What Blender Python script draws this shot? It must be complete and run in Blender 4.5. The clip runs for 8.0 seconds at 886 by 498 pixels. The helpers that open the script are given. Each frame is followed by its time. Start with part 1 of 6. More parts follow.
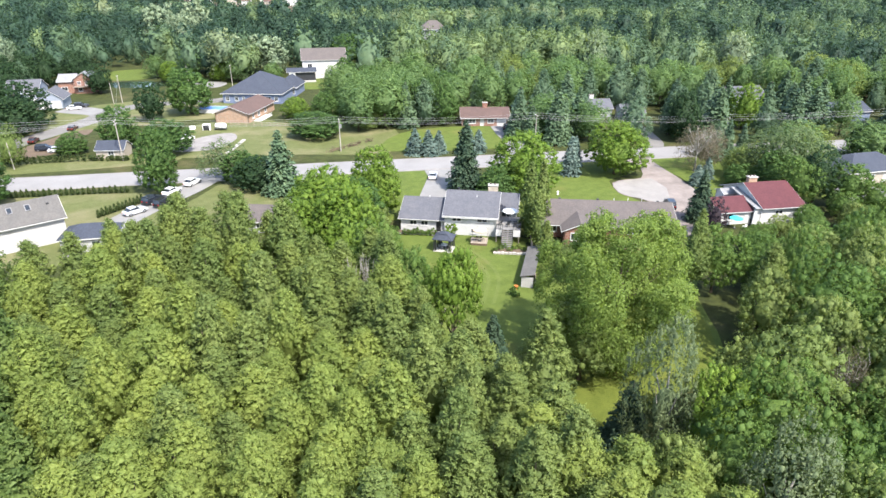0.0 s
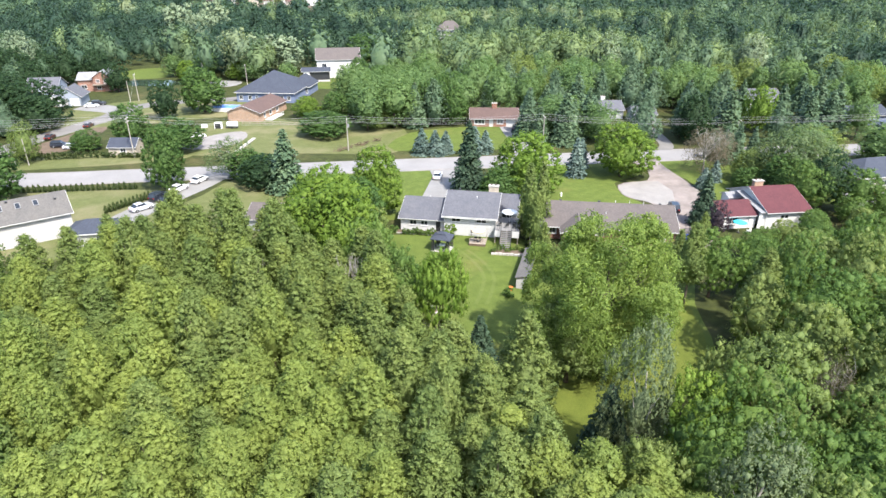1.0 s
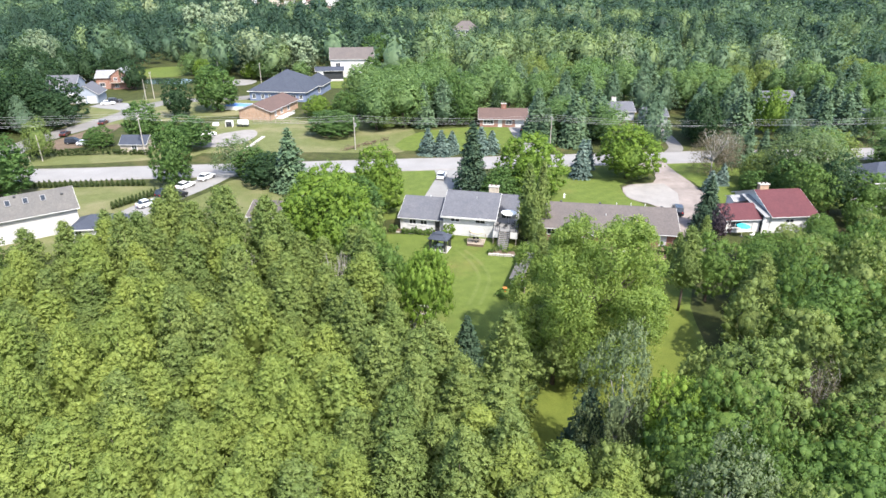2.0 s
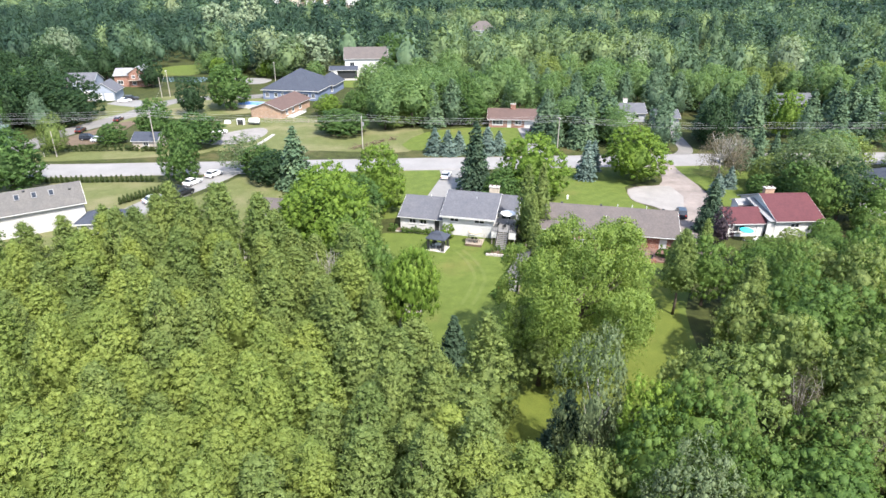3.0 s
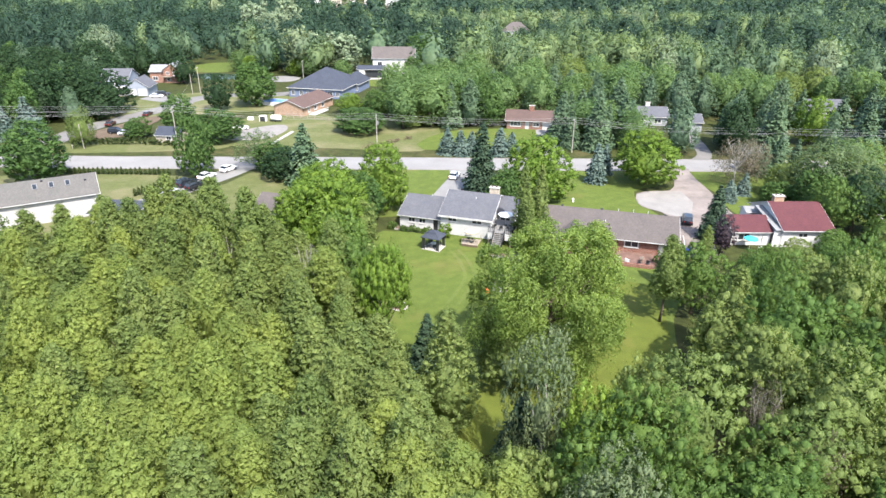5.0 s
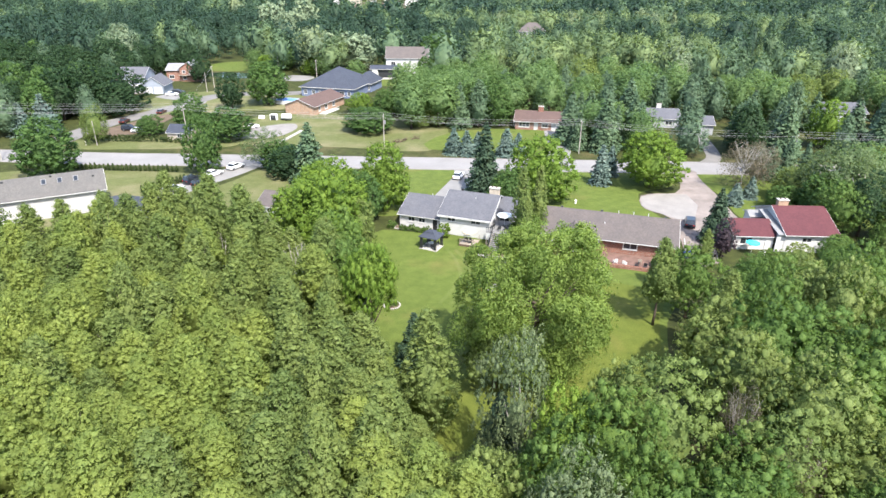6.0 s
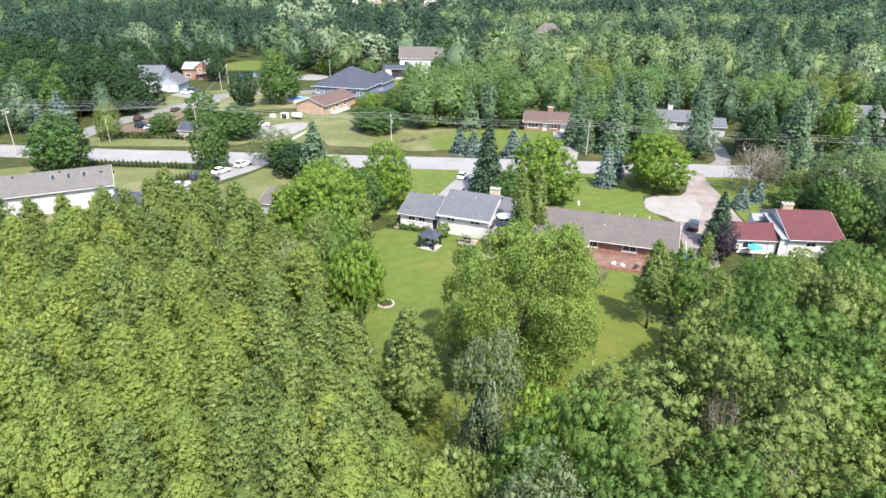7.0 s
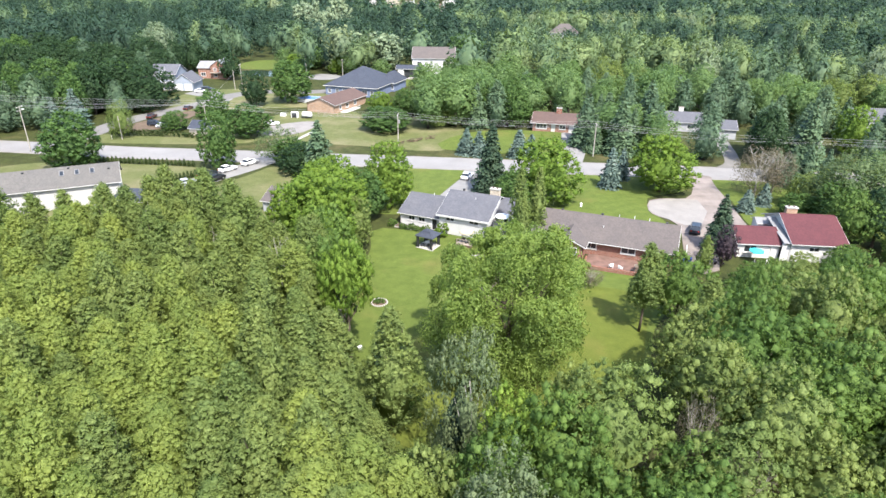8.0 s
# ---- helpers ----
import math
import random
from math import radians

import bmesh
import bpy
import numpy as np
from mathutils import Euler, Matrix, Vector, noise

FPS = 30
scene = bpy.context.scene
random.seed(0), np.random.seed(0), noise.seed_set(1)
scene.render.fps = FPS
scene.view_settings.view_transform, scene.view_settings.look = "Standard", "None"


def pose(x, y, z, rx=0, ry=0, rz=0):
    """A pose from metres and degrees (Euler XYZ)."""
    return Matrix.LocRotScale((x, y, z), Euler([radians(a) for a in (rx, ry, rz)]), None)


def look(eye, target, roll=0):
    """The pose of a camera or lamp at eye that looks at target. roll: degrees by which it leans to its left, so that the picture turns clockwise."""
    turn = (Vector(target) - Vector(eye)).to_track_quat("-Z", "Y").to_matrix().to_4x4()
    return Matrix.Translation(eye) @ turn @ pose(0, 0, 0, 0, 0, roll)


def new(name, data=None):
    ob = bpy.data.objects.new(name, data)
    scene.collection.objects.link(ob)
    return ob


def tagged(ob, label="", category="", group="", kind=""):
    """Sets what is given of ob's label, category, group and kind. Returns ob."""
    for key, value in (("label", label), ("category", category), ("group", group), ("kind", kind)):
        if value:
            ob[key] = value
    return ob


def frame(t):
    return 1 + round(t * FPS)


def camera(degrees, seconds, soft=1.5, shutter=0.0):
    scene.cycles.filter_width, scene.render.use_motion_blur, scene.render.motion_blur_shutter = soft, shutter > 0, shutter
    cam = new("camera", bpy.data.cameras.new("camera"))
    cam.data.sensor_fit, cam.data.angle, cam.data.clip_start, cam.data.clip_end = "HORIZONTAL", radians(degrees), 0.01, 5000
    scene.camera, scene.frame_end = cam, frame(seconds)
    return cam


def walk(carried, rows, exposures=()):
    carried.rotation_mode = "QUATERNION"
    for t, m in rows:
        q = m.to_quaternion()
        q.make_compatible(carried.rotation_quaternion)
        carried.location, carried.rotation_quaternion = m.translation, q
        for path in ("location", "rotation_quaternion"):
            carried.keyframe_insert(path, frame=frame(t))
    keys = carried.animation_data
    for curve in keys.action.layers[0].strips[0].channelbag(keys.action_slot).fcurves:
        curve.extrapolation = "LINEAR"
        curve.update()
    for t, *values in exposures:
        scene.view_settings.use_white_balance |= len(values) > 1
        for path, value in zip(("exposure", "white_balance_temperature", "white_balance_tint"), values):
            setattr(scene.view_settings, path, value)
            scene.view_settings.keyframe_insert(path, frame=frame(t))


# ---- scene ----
cam = camera(71.5, 8.0, soft=1.5)
METRES, EYE, TILT, LEAN, TURN = 27.6, 42.4, -24.5, 0.0, 0.0
ROWS = [
    (0.0, 0.0, 0.0, 0.0, 0.0, 0.0, -0.0),
    (0.5, 0.063, -0.0019, -0.0006, 0.89, 0.02, -0.44),
    (1.0, 0.1264, -0.0024, -0.0007, 1.78, 0.02, -0.85),
    (1.5, 0.19, -0.001, -0.0, 2.66, 0.01, -1.26),
    (3.0, 0.3791, 0.0062, 0.0027, 5.29, -0.07, -2.56),
    (3.5, 0.4431, 0.01, 0.0044, 6.2, -0.1, -3.03),
    (4.0, 0.5064, 0.0143, 0.0064, 7.04, -0.14, -3.45),
    (4.5, 0.5699, 0.0194, 0.0083, 7.92, -0.18, -3.89),
    (6.0, 0.7581, 0.0419, 0.0177, 10.54, -0.34, -5.16),
    (6.5, 0.8178, 0.0518, 0.022, 11.4, -0.41, -5.56),
    (7.0, 0.8769, 0.0619, 0.0263, 12.26, -0.49, -5.98),
    (7.5, 0.9362, 0.0732, 0.0313, 13.09, -0.56, -6.33),
    (8.0, 0.993, 0.0847, 0.0364, 13.92, -0.64, -6.74),
]
walk(cam, [(t, pose(0, 0, EYE, TILT, LEAN, TURN) @ pose(METRES * x, METRES * y, METRES * z, 90 + pitch, roll, yaw)) for t, x, y, z, yaw, pitch, roll in ROWS],
     exposures=[(0.0, 2.0), (8.0, 2.0)])

# ---------------------------------------------------------------- light
SUN_FROM = Vector((0.62, -0.78, 0.0)).normalized()
SUN_UP = radians(53)
world = bpy.data.worlds.new("sky")
scene.world = world
world.use_nodes = True
_n = world.node_tree.nodes
_sky = _n.new("ShaderNodeTexSky")
_sky.sky_type = "NISHITA"
_sky.sun_disc = False
_sky.sun_elevation = SUN_UP
_sky.sun_rotation = math.atan2(SUN_FROM.x, SUN_FROM.y)
_sky.dust_density = 2.0
_n["Background"].inputs["Strength"].default_value = 0.133
world.node_tree.links.new(_sky.outputs[0], _n["Background"].inputs["Color"])
sun = new("sun", bpy.data.lights.new("sun", "SUN"))
sun.data.energy = 2.72
sun.data.angle = radians(0.8)
sun.data.color = (1.0, 0.955, 0.88)
_dir = Vector((SUN_FROM.x * math.cos(SUN_UP), SUN_FROM.y * math.cos(SUN_UP), math.sin(SUN_UP)))
sun.matrix_world = look(_dir * 300, (0, 0, 0))


# ---------------------------------------------------------------- materials
class Mat:
    """A small wrapper that lays nodes for one material."""

    def __init__(self, name, rough=0.8, spec=0.3, metal=0.0):
        self.m = bpy.data.materials.new(name)
        self.m.use_nodes = True
        self.t = self.m.node_tree
        self.b = self.t.nodes["Principled BSDF"]
        self.b.inputs["Roughness"].default_value = rough
        self.b.inputs["Specular IOR Level"].default_value = spec
        self.b.inputs["Metallic"].default_value = metal
        self.co = self.n("ShaderNodeTexCoord").outputs["Object"]

    def n(self, kind, **sets):
        node = self.t.nodes.new(kind)
        for k, v in sets.items():
            node.inputs[k.replace("_", " ")].default_value = v
        return node

    def link(self, a, b):
        self.t.links.new(a, b)

    def noise(self, scale, detail=4.0, vec=None, rough=0.6):
        nd = self.n("ShaderNodeTexNoise", Scale=scale, Detail=detail, Roughness=rough)
        self.link(vec or self.co, nd.inputs["Vector"])
        return nd.outputs["Fac"]

    def ramp(self, fac, *stops):
        r = self.t.nodes.new("ShaderNodeValToRGB")
        el = r.color_ramp.elements
        while len(el) < len(stops):
            el.new(0.5)
        for e, (p, c) in zip(el, stops):
            e.position = p
            e.color = (*c, 1)
        self.link(fac, r.inputs["Fac"])
        return r.outputs["Color"]

    def mix(self, fac, a, b, how="MIX"):
        x = self.t.nodes.new("ShaderNodeMix")
        x.data_type = "RGBA"
        x.blend_type = how
        for sock, v in ((x.inputs[0], fac), (x.inputs[6], a), (x.inputs[7], b)):
            if isinstance(v, (int, float)):
                sock.default_value = v
            elif isinstance(v, tuple):
                sock.default_value = (*v, 1)
            else:
                self.link(v, sock)
        return x.outputs[2]

    def colour(self, c):
        if isinstance(c, tuple):
            self.b.inputs["Base Color"].default_value = (*c, 1)
        else:
            self.link(c, self.b.inputs["Base Color"])
        return self

    def bump(self, h, dist=0.02, strength=0.6):
        bp = self.n("ShaderNodeBump", Strength=strength, Distance=dist)
        self.link(h, bp.inputs["Height"])
        self.link(bp.outputs["Normal"], self.b.inputs["Normal"])
        return self


def scaled(c, k):
    return tuple(min(1.0, v * k) for v in c)


def mottled(name, c, rough=0.8, spread=0.25, big=0.6, fine=9.0, spec=0.3, metal=0.0, bump=0.006):
    """Paint, concrete, wood: a colour with stains at two scales."""
    m = Mat(name, rough, spec, metal)
    a = m.ramp(m.noise(big), (0.3, scaled(c, 1 - spread)), (0.7, scaled(c, 1 + spread * 0.4)))
    b = m.ramp(m.noise(fine, 6), (0.3, (0.78, 0.78, 0.78)), (0.75, (1, 1, 1)))
    m.colour(m.mix(1.0, a, b, "MULTIPLY"))
    return m.bump(m.noise(fine * 3, 5), bump).m


def leaf(name, dark, light, hue=0.5, trans=0.48, far=False):
    """Foliage: every leaf spray and every tree differ a little, part of the light comes through."""
    m = Mat(name, 0.62, 0.22)
    geo = m.n("ShaderNodeNewGeometry")
    obj = m.n("ShaderNodeObjectInfo")
    col = m.ramp(geo.outputs["Random Per Island"], (0.0, dark), (0.55, tuple((a + b) / 2 for a, b in zip(dark, light))), (1.0, light))
    pos = geo.outputs["Position"]
    patch = m.ramp(m.noise(0.075 if far else 0.35, 2 if far else 3, pos), (0.32, (0.58, 0.67, 0.68) if far else (0.76, 0.82, 0.80)), (0.68, (1.36, 1.27, 1.08) if far else (1.11, 1.08, 1.0)))
    col = m.mix(1.0, col, patch, "MULTIPLY")
    each = m.ramp(obj.outputs["Random"], (0.0, (0.80, 0.89, 0.82)), (0.5, (1.0, 1.0, 1.0)), (1.0, (1.12, 1.09, 0.96)))
    fine = m.noise(1.1 if far else 9.0, 4, pos, 0.75)
    col = m.mix(1.0, col, m.ramp(fine, (0.36, (0.86, 0.88, 0.85) if far else (0.82, 0.84, 0.80)), (0.64, (1.1, 1.1, 1.08) if far else (1.12, 1.11, 1.08))), "MULTIPLY")
    m.bump(fine, 0.3 if far else 0.10, 0.25 if far else 0.4)
    col = m.mix(hue, col, m.mix(1.0, col, each, "MULTIPLY"))
    m.colour(col)
    tr = m.n("ShaderNodeBsdfTranslucent")
    m.link(m.mix(1.0, col, (1.0, 1.0, 0.6), "MULTIPLY"), tr.inputs["Color"])
    mx = m.n("ShaderNodeMixShader", Fac=trans)
    m.link(m.b.outputs[0], mx.inputs[1])
    m.link(tr.outputs[0], mx.inputs[2])
    m.link(mx.outputs[0], m.t.nodes["Material Output"].inputs["Surface"])
    return m.m


def grass(name, dark, light, dry, dryness=0.5):
    m = Mat(name, 0.9, 0.15)
    a = m.ramp(m.noise(0.5, 6), (0.3, dark), (0.7, light))
    d = m.ramp(m.noise(0.09, 5), (dryness, (0, 0, 0)), (dryness + 0.22, (1, 1, 1)))
    a = m.mix(d, a, dry)
    f = m.ramp(m.noise(14, 4), (0.25, (0.6, 0.6, 0.6)), (0.8, (1.15, 1.15, 1.1)))
    m.colour(m.mix(1.0, a, f, "MULTIPLY"))
    return m.bump(m.noise(9, 6), 0.06, 0.8).m


def siding(name, c, step=0.14):
    """Lapped boards on a wall that lies in its own x and z."""
    m = Mat(name, 0.55, 0.35)
    sep = m.n("ShaderNodeSeparateXYZ")
    m.link(m.co, sep.inputs[0])
    saw = m.n("ShaderNodeMath")
    saw.operation = "MULTIPLY"
    saw.inputs[1].default_value = 1 / step
    m.link(sep.outputs["Z"], saw.inputs[0])
    fr = m.n("ShaderNodeMath")
    fr.operation = "FRACT"
    m.link(saw.outputs[0], fr.inputs[0])
    a = m.ramp(m.noise(0.7, 5), (0.3, scaled(c, 0.86)), (0.7, c))
    j = m.ramp(fr.outputs[0], (0.0, (0.7, 0.7, 0.7)), (0.12, (1, 1, 1)))
    m.colour(m.mix(1.0, a, j, "MULTIPLY"))
    return m.bump(fr.outputs[0], 0.012, 0.7).m


def brickwork(name, a, b, mortar):
    m = Mat(name, 0.85, 0.2)
    sep = m.n("ShaderNodeSeparateXYZ")
    com = m.n("ShaderNodeCombineXYZ")
    m.link(m.co, sep.inputs[0])
    m.link(sep.outputs["X"], com.inputs["X"])
    m.link(sep.outputs["Z"], com.inputs["Y"])
    br = m.n("ShaderNodeTexBrick", Scale=1.0)
    br.inputs["Color1"].default_value = (*a, 1)
    br.inputs["Color2"].default_value = (*b, 1)
    br.inputs["Mortar"].default_value = (*mortar, 1)
    br.inputs["Mortar Size"].default_value = 0.006
    br.inputs["Brick Width"].default_value = 0.22
    br.inputs["Row Height"].default_value = 0.075
    m.link(com.outputs[0], br.inputs["Vector"])
    st = m.ramp(m.noise(0.9, 5), (0.3, (0.75, 0.75, 0.75)), (0.7, (1.08, 1.05, 1.02)))
    m.colour(m.mix(1.0, br.outputs["Color"], st, "MULTIPLY"))
    return m.bump(br.outputs["Fac"], 0.008, 0.5).m


def shingle(name, c):
    m = Mat(name, 0.9, 0.2)
    vor = m.n("ShaderNodeTexVoronoi", Scale=4.5)
    m.link(m.co, vor.inputs["Vector"])
    a = m.ramp(vor.outputs["Color"], (0.2, scaled(c, 0.9)), (0.8, scaled(c, 1.08)))
    st = m.ramp(m.noise(0.45, 6), (0.3, (0.86, 0.87, 0.89)), (0.7, (1.06, 1.05, 1.03)))
    g = m.ramp(m.noise(40, 3), (0.3, (0.8, 0.8, 0.8)), (0.7, (1.1, 1.1, 1.1)))
    m.colour(m.mix(1.0, m.mix(1.0, a, st, "MULTIPLY"), g, "MULTIPLY"))
    return m.bump(m.noise(30, 3), 0.01, 0.5).m


def paint(name, c, rough=0.3):
    m = Mat(name, rough, 0.5)
    m.b.inputs["Coat Weight"].default_value = 0.25
    d = m.ramp(m.noise(1.5, 6), (0.35, scaled(c, 0.85)), (0.7, c))
    return m.colour(d).m


M_GROUND = grass("rough_ground", (0.024, 0.031, 0.010), (0.058, 0.068, 0.019), (0.102, 0.088, 0.041), 0.55)
M_LAWN = grass("lawn_grass", (0.070, 0.098, 0.020), (0.105, 0.138, 0.030), (0.135, 0.130, 0.040), 0.55)
M_YARD = grass("yard_grass", (0.080, 0.103, 0.018), (0.112, 0.134, 0.025), (0.134, 0.132, 0.034), 0.55)
M_TRACK = grass("flattened_grass", (0.082, 0.110, 0.026), (0.116, 0.146, 0.038), (0.140, 0.138, 0.050), 0.52)
M_DRY = grass("dry_grass", (0.086, 0.101, 0.034), (0.120, 0.131, 0.053), (0.171, 0.159, 0.087), 0.46)
M_ASPHALT = mottled("old_asphalt", (0.222, 0.215, 0.212), 0.9, 0.15, 0.15, 6)
M_SIDE = mottled("tan_asphalt", (0.168, 0.160, 0.152), 0.9, 0.2, 0.2, 6)
M_PALE = mottled("pale_concrete", (0.208, 0.203, 0.198), 0.85, 0.15, 0.3, 6)
M_GRAVEL = mottled("gravel", (0.231, 0.216, 0.205), 0.95, 0.25, 0.35, 14, bump=0.02)
M_PAVER = mottled("red_pavers", (0.170, 0.102, 0.082), 0.9, 0.4, 0.8, 7)
M_DRIVE = mottled("pinkish_gravel", (0.225, 0.192, 0.176), 0.95, 0.38, 0.28, 12, bump=0.02)
M_PAD = mottled("worn_white_gravel", (0.240, 0.226, 0.214), 0.9, 0.18, 0.4, 10)
M_EARTH = mottled("bare_earth", (0.124, 0.090, 0.062), 0.95, 0.3, 0.4, 8, bump=0.03)
M_LINE = mottled("road_paint", (0.65, 0.62, 0.50), 0.7, 0.2, 1.0, 12)
M_BARK = mottled("bark", (0.115, 0.090, 0.068), 0.95, 0.35, 3, 14, bump=0.03)
M_PALEBARK = mottled("pale_bark", (0.36, 0.34, 0.30), 0.9, 0.4, 2.5, 9, bump=0.02)
M_WHITE = siding("white_siding", (0.50, 0.498, 0.492))
M_OFFWHITE = siding("off_white_siding", (0.405, 0.398, 0.385))
M_BLUEGREY = siding("blue_grey_siding", (0.250, 0.280, 0.330))
M_SLATE = siding("slate_blue_siding", (0.144, 0.180, 0.274))
M_BEIGE = siding("beige_siding", (0.360, 0.317, 0.266))
M_GREYSIDE = siding("grey_siding", (0.324, 0.331, 0.346))
M_BRICK = brickwork("red_brick", (0.225, 0.094, 0.064), (0.178, 0.070, 0.050), (0.290, 0.250, 0.220))
M_ROSEBRICK = brickwork("rose_brick", (0.250, 0.122, 0.088), (0.205, 0.098, 0.072), (0.30, 0.26, 0.23))
M_TANBRICK = brickwork("tan_brick", (0.34, 0.225, 0.155), (0.29, 0.185, 0.125), (0.34, 0.29, 0.24))
M_PALEBRICK = brickwork("pale_brick", (0.46, 0.40, 0.32), (0.40, 0.34, 0.27), (0.42, 0.39, 0.34))
M_STUCCO = mottled("white_stucco", (0.57, 0.56, 0.545), 0.85, 0.08, 0.5, 10)
M_ROOFGREY = shingle("grey_shingles", (0.096, 0.098, 0.112))
M_ROOFSILVER = shingle("pale_grey_shingles", (0.106, 0.101, 0.096))
M_ROOFBROWN = shingle("grey_brown_shingles", (0.099, 0.086, 0.082))
M_ROOFDARK = shingle("dark_shingles", (0.046, 0.053, 0.071))
M_ROOFRED = shingle("dark_red_shingles", (0.088, 0.032, 0.037))
M_ROOFRUST = shingle("rusty_brown_shingles", (0.096, 0.065, 0.058))
M_ROOFPALE = mottled("pale_metal_roof", (0.225, 0.225, 0.230), 0.5, 0.15, 0.6, 8)
M_TRIM = mottled("white_trim", (0.56, 0.556, 0.545), 0.5, 0.10, 1, 8)
M_DARK = mottled("dark_metal", (0.025, 0.027, 0.03), 0.5, 0.25, 1, 8, 0.4)
M_WOOD = mottled("weathered_wood", (0.33, 0.28, 0.23), 0.85, 0.3, 1.2, 12)
M_POLE = mottled("pole_wood", (0.36, 0.33, 0.29), 0.9, 0.3, 1.5, 10)
M_RUBBER = mottled("rubber", (0.02, 0.02, 0.02), 0.8, 0.2, 3, 20)
M_WIRE = mottled("wire", (0.40, 0.40, 0.41), 0.6, 0.2, 0.5, 6)
M_STEEL = mottled("steel", (0.5, 0.5, 0.52), 0.35, 0.15, 2, 12, 0.5, 0.9)
M_STONE = mottled("pale_stone", (0.403, 0.384, 0.351), 0.9, 0.25, 2, 12, bump=0.02)
M_CLOTH = mottled("white_cloth", (0.80, 0.80, 0.78), 0.95, 0.06, 2, 12)
M_CANVAS = mottled("beige_canvas", (0.46, 0.38, 0.28), 0.9, 0.15, 1.5, 10)
M_TEAL = mottled("turquoise_cloth", (0.05, 0.55, 0.62), 0.8, 0.12, 1.5, 8)
M_POOL = mottled("blue_cover", (0.12, 0.25, 0.58), 0.6, 0.15, 0.6, 6)
M_BIN = mottled("blue_plastic", (0.03, 0.07, 0.42), 0.45, 0.15, 2, 9)
M_ORANGE = mottled("orange_plastic", (0.62, 0.15, 0.03), 0.45, 0.1, 2, 9)
M_RED = mottled("red_plastic", (0.5, 0.04, 0.03), 0.4, 0.1, 2, 9)
_g = Mat("window_glass", 0.05, 0.6)
M_GLASS = _g.colour(_g.ramp(_g.noise(0.6), (0.3, (0.012, 0.015, 0.02)), (0.7, (0.035, 0.042, 0.05)))).m
_w = Mat("pond_water", 0.06, 0.5)
_w.colour(_w.ramp(_w.noise(0.2), (0.3, (0.012, 0.02, 0.014)), (0.7, (0.03, 0.045, 0.03)))).bump(_w.noise(1.2), 0.02, 0.3)
M_WATER = _w.m
P_WHITE = paint("white_car_paint", (0.78, 0.78, 0.78))
P_NAVY = paint("navy_car_paint", (0.014, 0.017, 0.026))
P_BLACK = paint("black_car_paint", (0.015, 0.015, 0.018))
P_RUST = paint("red_brown_car_paint", (0.055, 0.020, 0.017))
P_SILVER = paint("silver_car_paint", (0.50, 0.52, 0.55))
L_CEDARFAR = leaf("far_cedar_sprays", (0.094, 0.146, 0.042), (0.164, 0.226, 0.076), 0.4)
L_CEDAR = leaf("cedar_sprays", (0.196, 0.250, 0.064), (0.272, 0.334, 0.100), 0.36, 0.52)
L_OLIVE = leaf("olive_leaves", (0.126, 0.172, 0.050), (0.214, 0.272, 0.095), 0.5)
L_MAPLE = leaf("maple_leaves", (0.056, 0.112, 0.030), (0.104, 0.176, 0.056), 0.45)
L_GREEN = leaf("green_leaves", (0.072, 0.132, 0.031), (0.136, 0.212, 0.057), 0.55)
L_DARK = leaf("dark_green_leaves", (0.024, 0.054, 0.024), (0.048, 0.090, 0.040), 0.5)
L_LIME = leaf("lime_leaves", (0.102, 0.172, 0.024), (0.170, 0.254, 0.046), 0.4)
L_YOUNG = leaf("young_leaves", (0.150, 0.236, 0.036), (0.230, 0.324, 0.066), 0.4, 0.5)
L_LOCUST = leaf("locust_leaves", (0.158, 0.226, 0.054), (0.264, 0.344, 0.096), 0.4, 0.55)
L_BIRCH = leaf("birch_leaves", (0.096, 0.142, 0.066), (0.160, 0.214, 0.106), 0.35)
L_WILLOW = leaf("willow_leaves", (0.138, 0.186, 0.120), (0.210, 0.262, 0.176), 0.15, 0.2)
L_SILVER = leaf("silver_leaves", (0.098, 0.132, 0.068), (0.170, 0.212, 0.116), 0.25, 0.35)
L_SPRUCE = leaf("spruce_needles", (0.060, 0.105, 0.066), (0.122, 0.180, 0.112), 0.5, 0.25)
L_SPRUCEDARK = leaf("dark_spruce_needles", (0.022, 0.046, 0.030), (0.056, 0.090, 0.055), 0.4, 0.2)
L_PINE = leaf("pine_needles", (0.080, 0.136, 0.090), (0.146, 0.214, 0.142), 0.5, 0.35)
L_PLUM = leaf("plum_leaves", (0.030, 0.022, 0.032), (0.058, 0.040, 0.056), 0.3, 0.3)
L_ASH = leaf("ash_leaves", (0.112, 0.186, 0.072), (0.184, 0.274, 0.118), 0.5)
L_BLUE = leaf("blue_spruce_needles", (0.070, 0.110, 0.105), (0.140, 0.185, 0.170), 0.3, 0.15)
# far greens lean to blue: aerial haze mixed into the leaf colour
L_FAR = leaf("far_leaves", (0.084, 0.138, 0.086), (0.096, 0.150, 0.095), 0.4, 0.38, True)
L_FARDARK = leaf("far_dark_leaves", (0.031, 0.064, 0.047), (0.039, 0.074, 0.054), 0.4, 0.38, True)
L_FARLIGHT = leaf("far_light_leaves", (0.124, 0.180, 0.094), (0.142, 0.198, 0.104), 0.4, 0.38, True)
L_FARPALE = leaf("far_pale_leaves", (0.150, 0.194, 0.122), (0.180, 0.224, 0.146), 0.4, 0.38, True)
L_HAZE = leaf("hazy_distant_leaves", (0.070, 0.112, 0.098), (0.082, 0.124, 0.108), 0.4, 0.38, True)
L_HEDGE = leaf("hedge_leaves", (0.038, 0.065, 0.020), (0.092, 0.120, 0.045), 0.4)
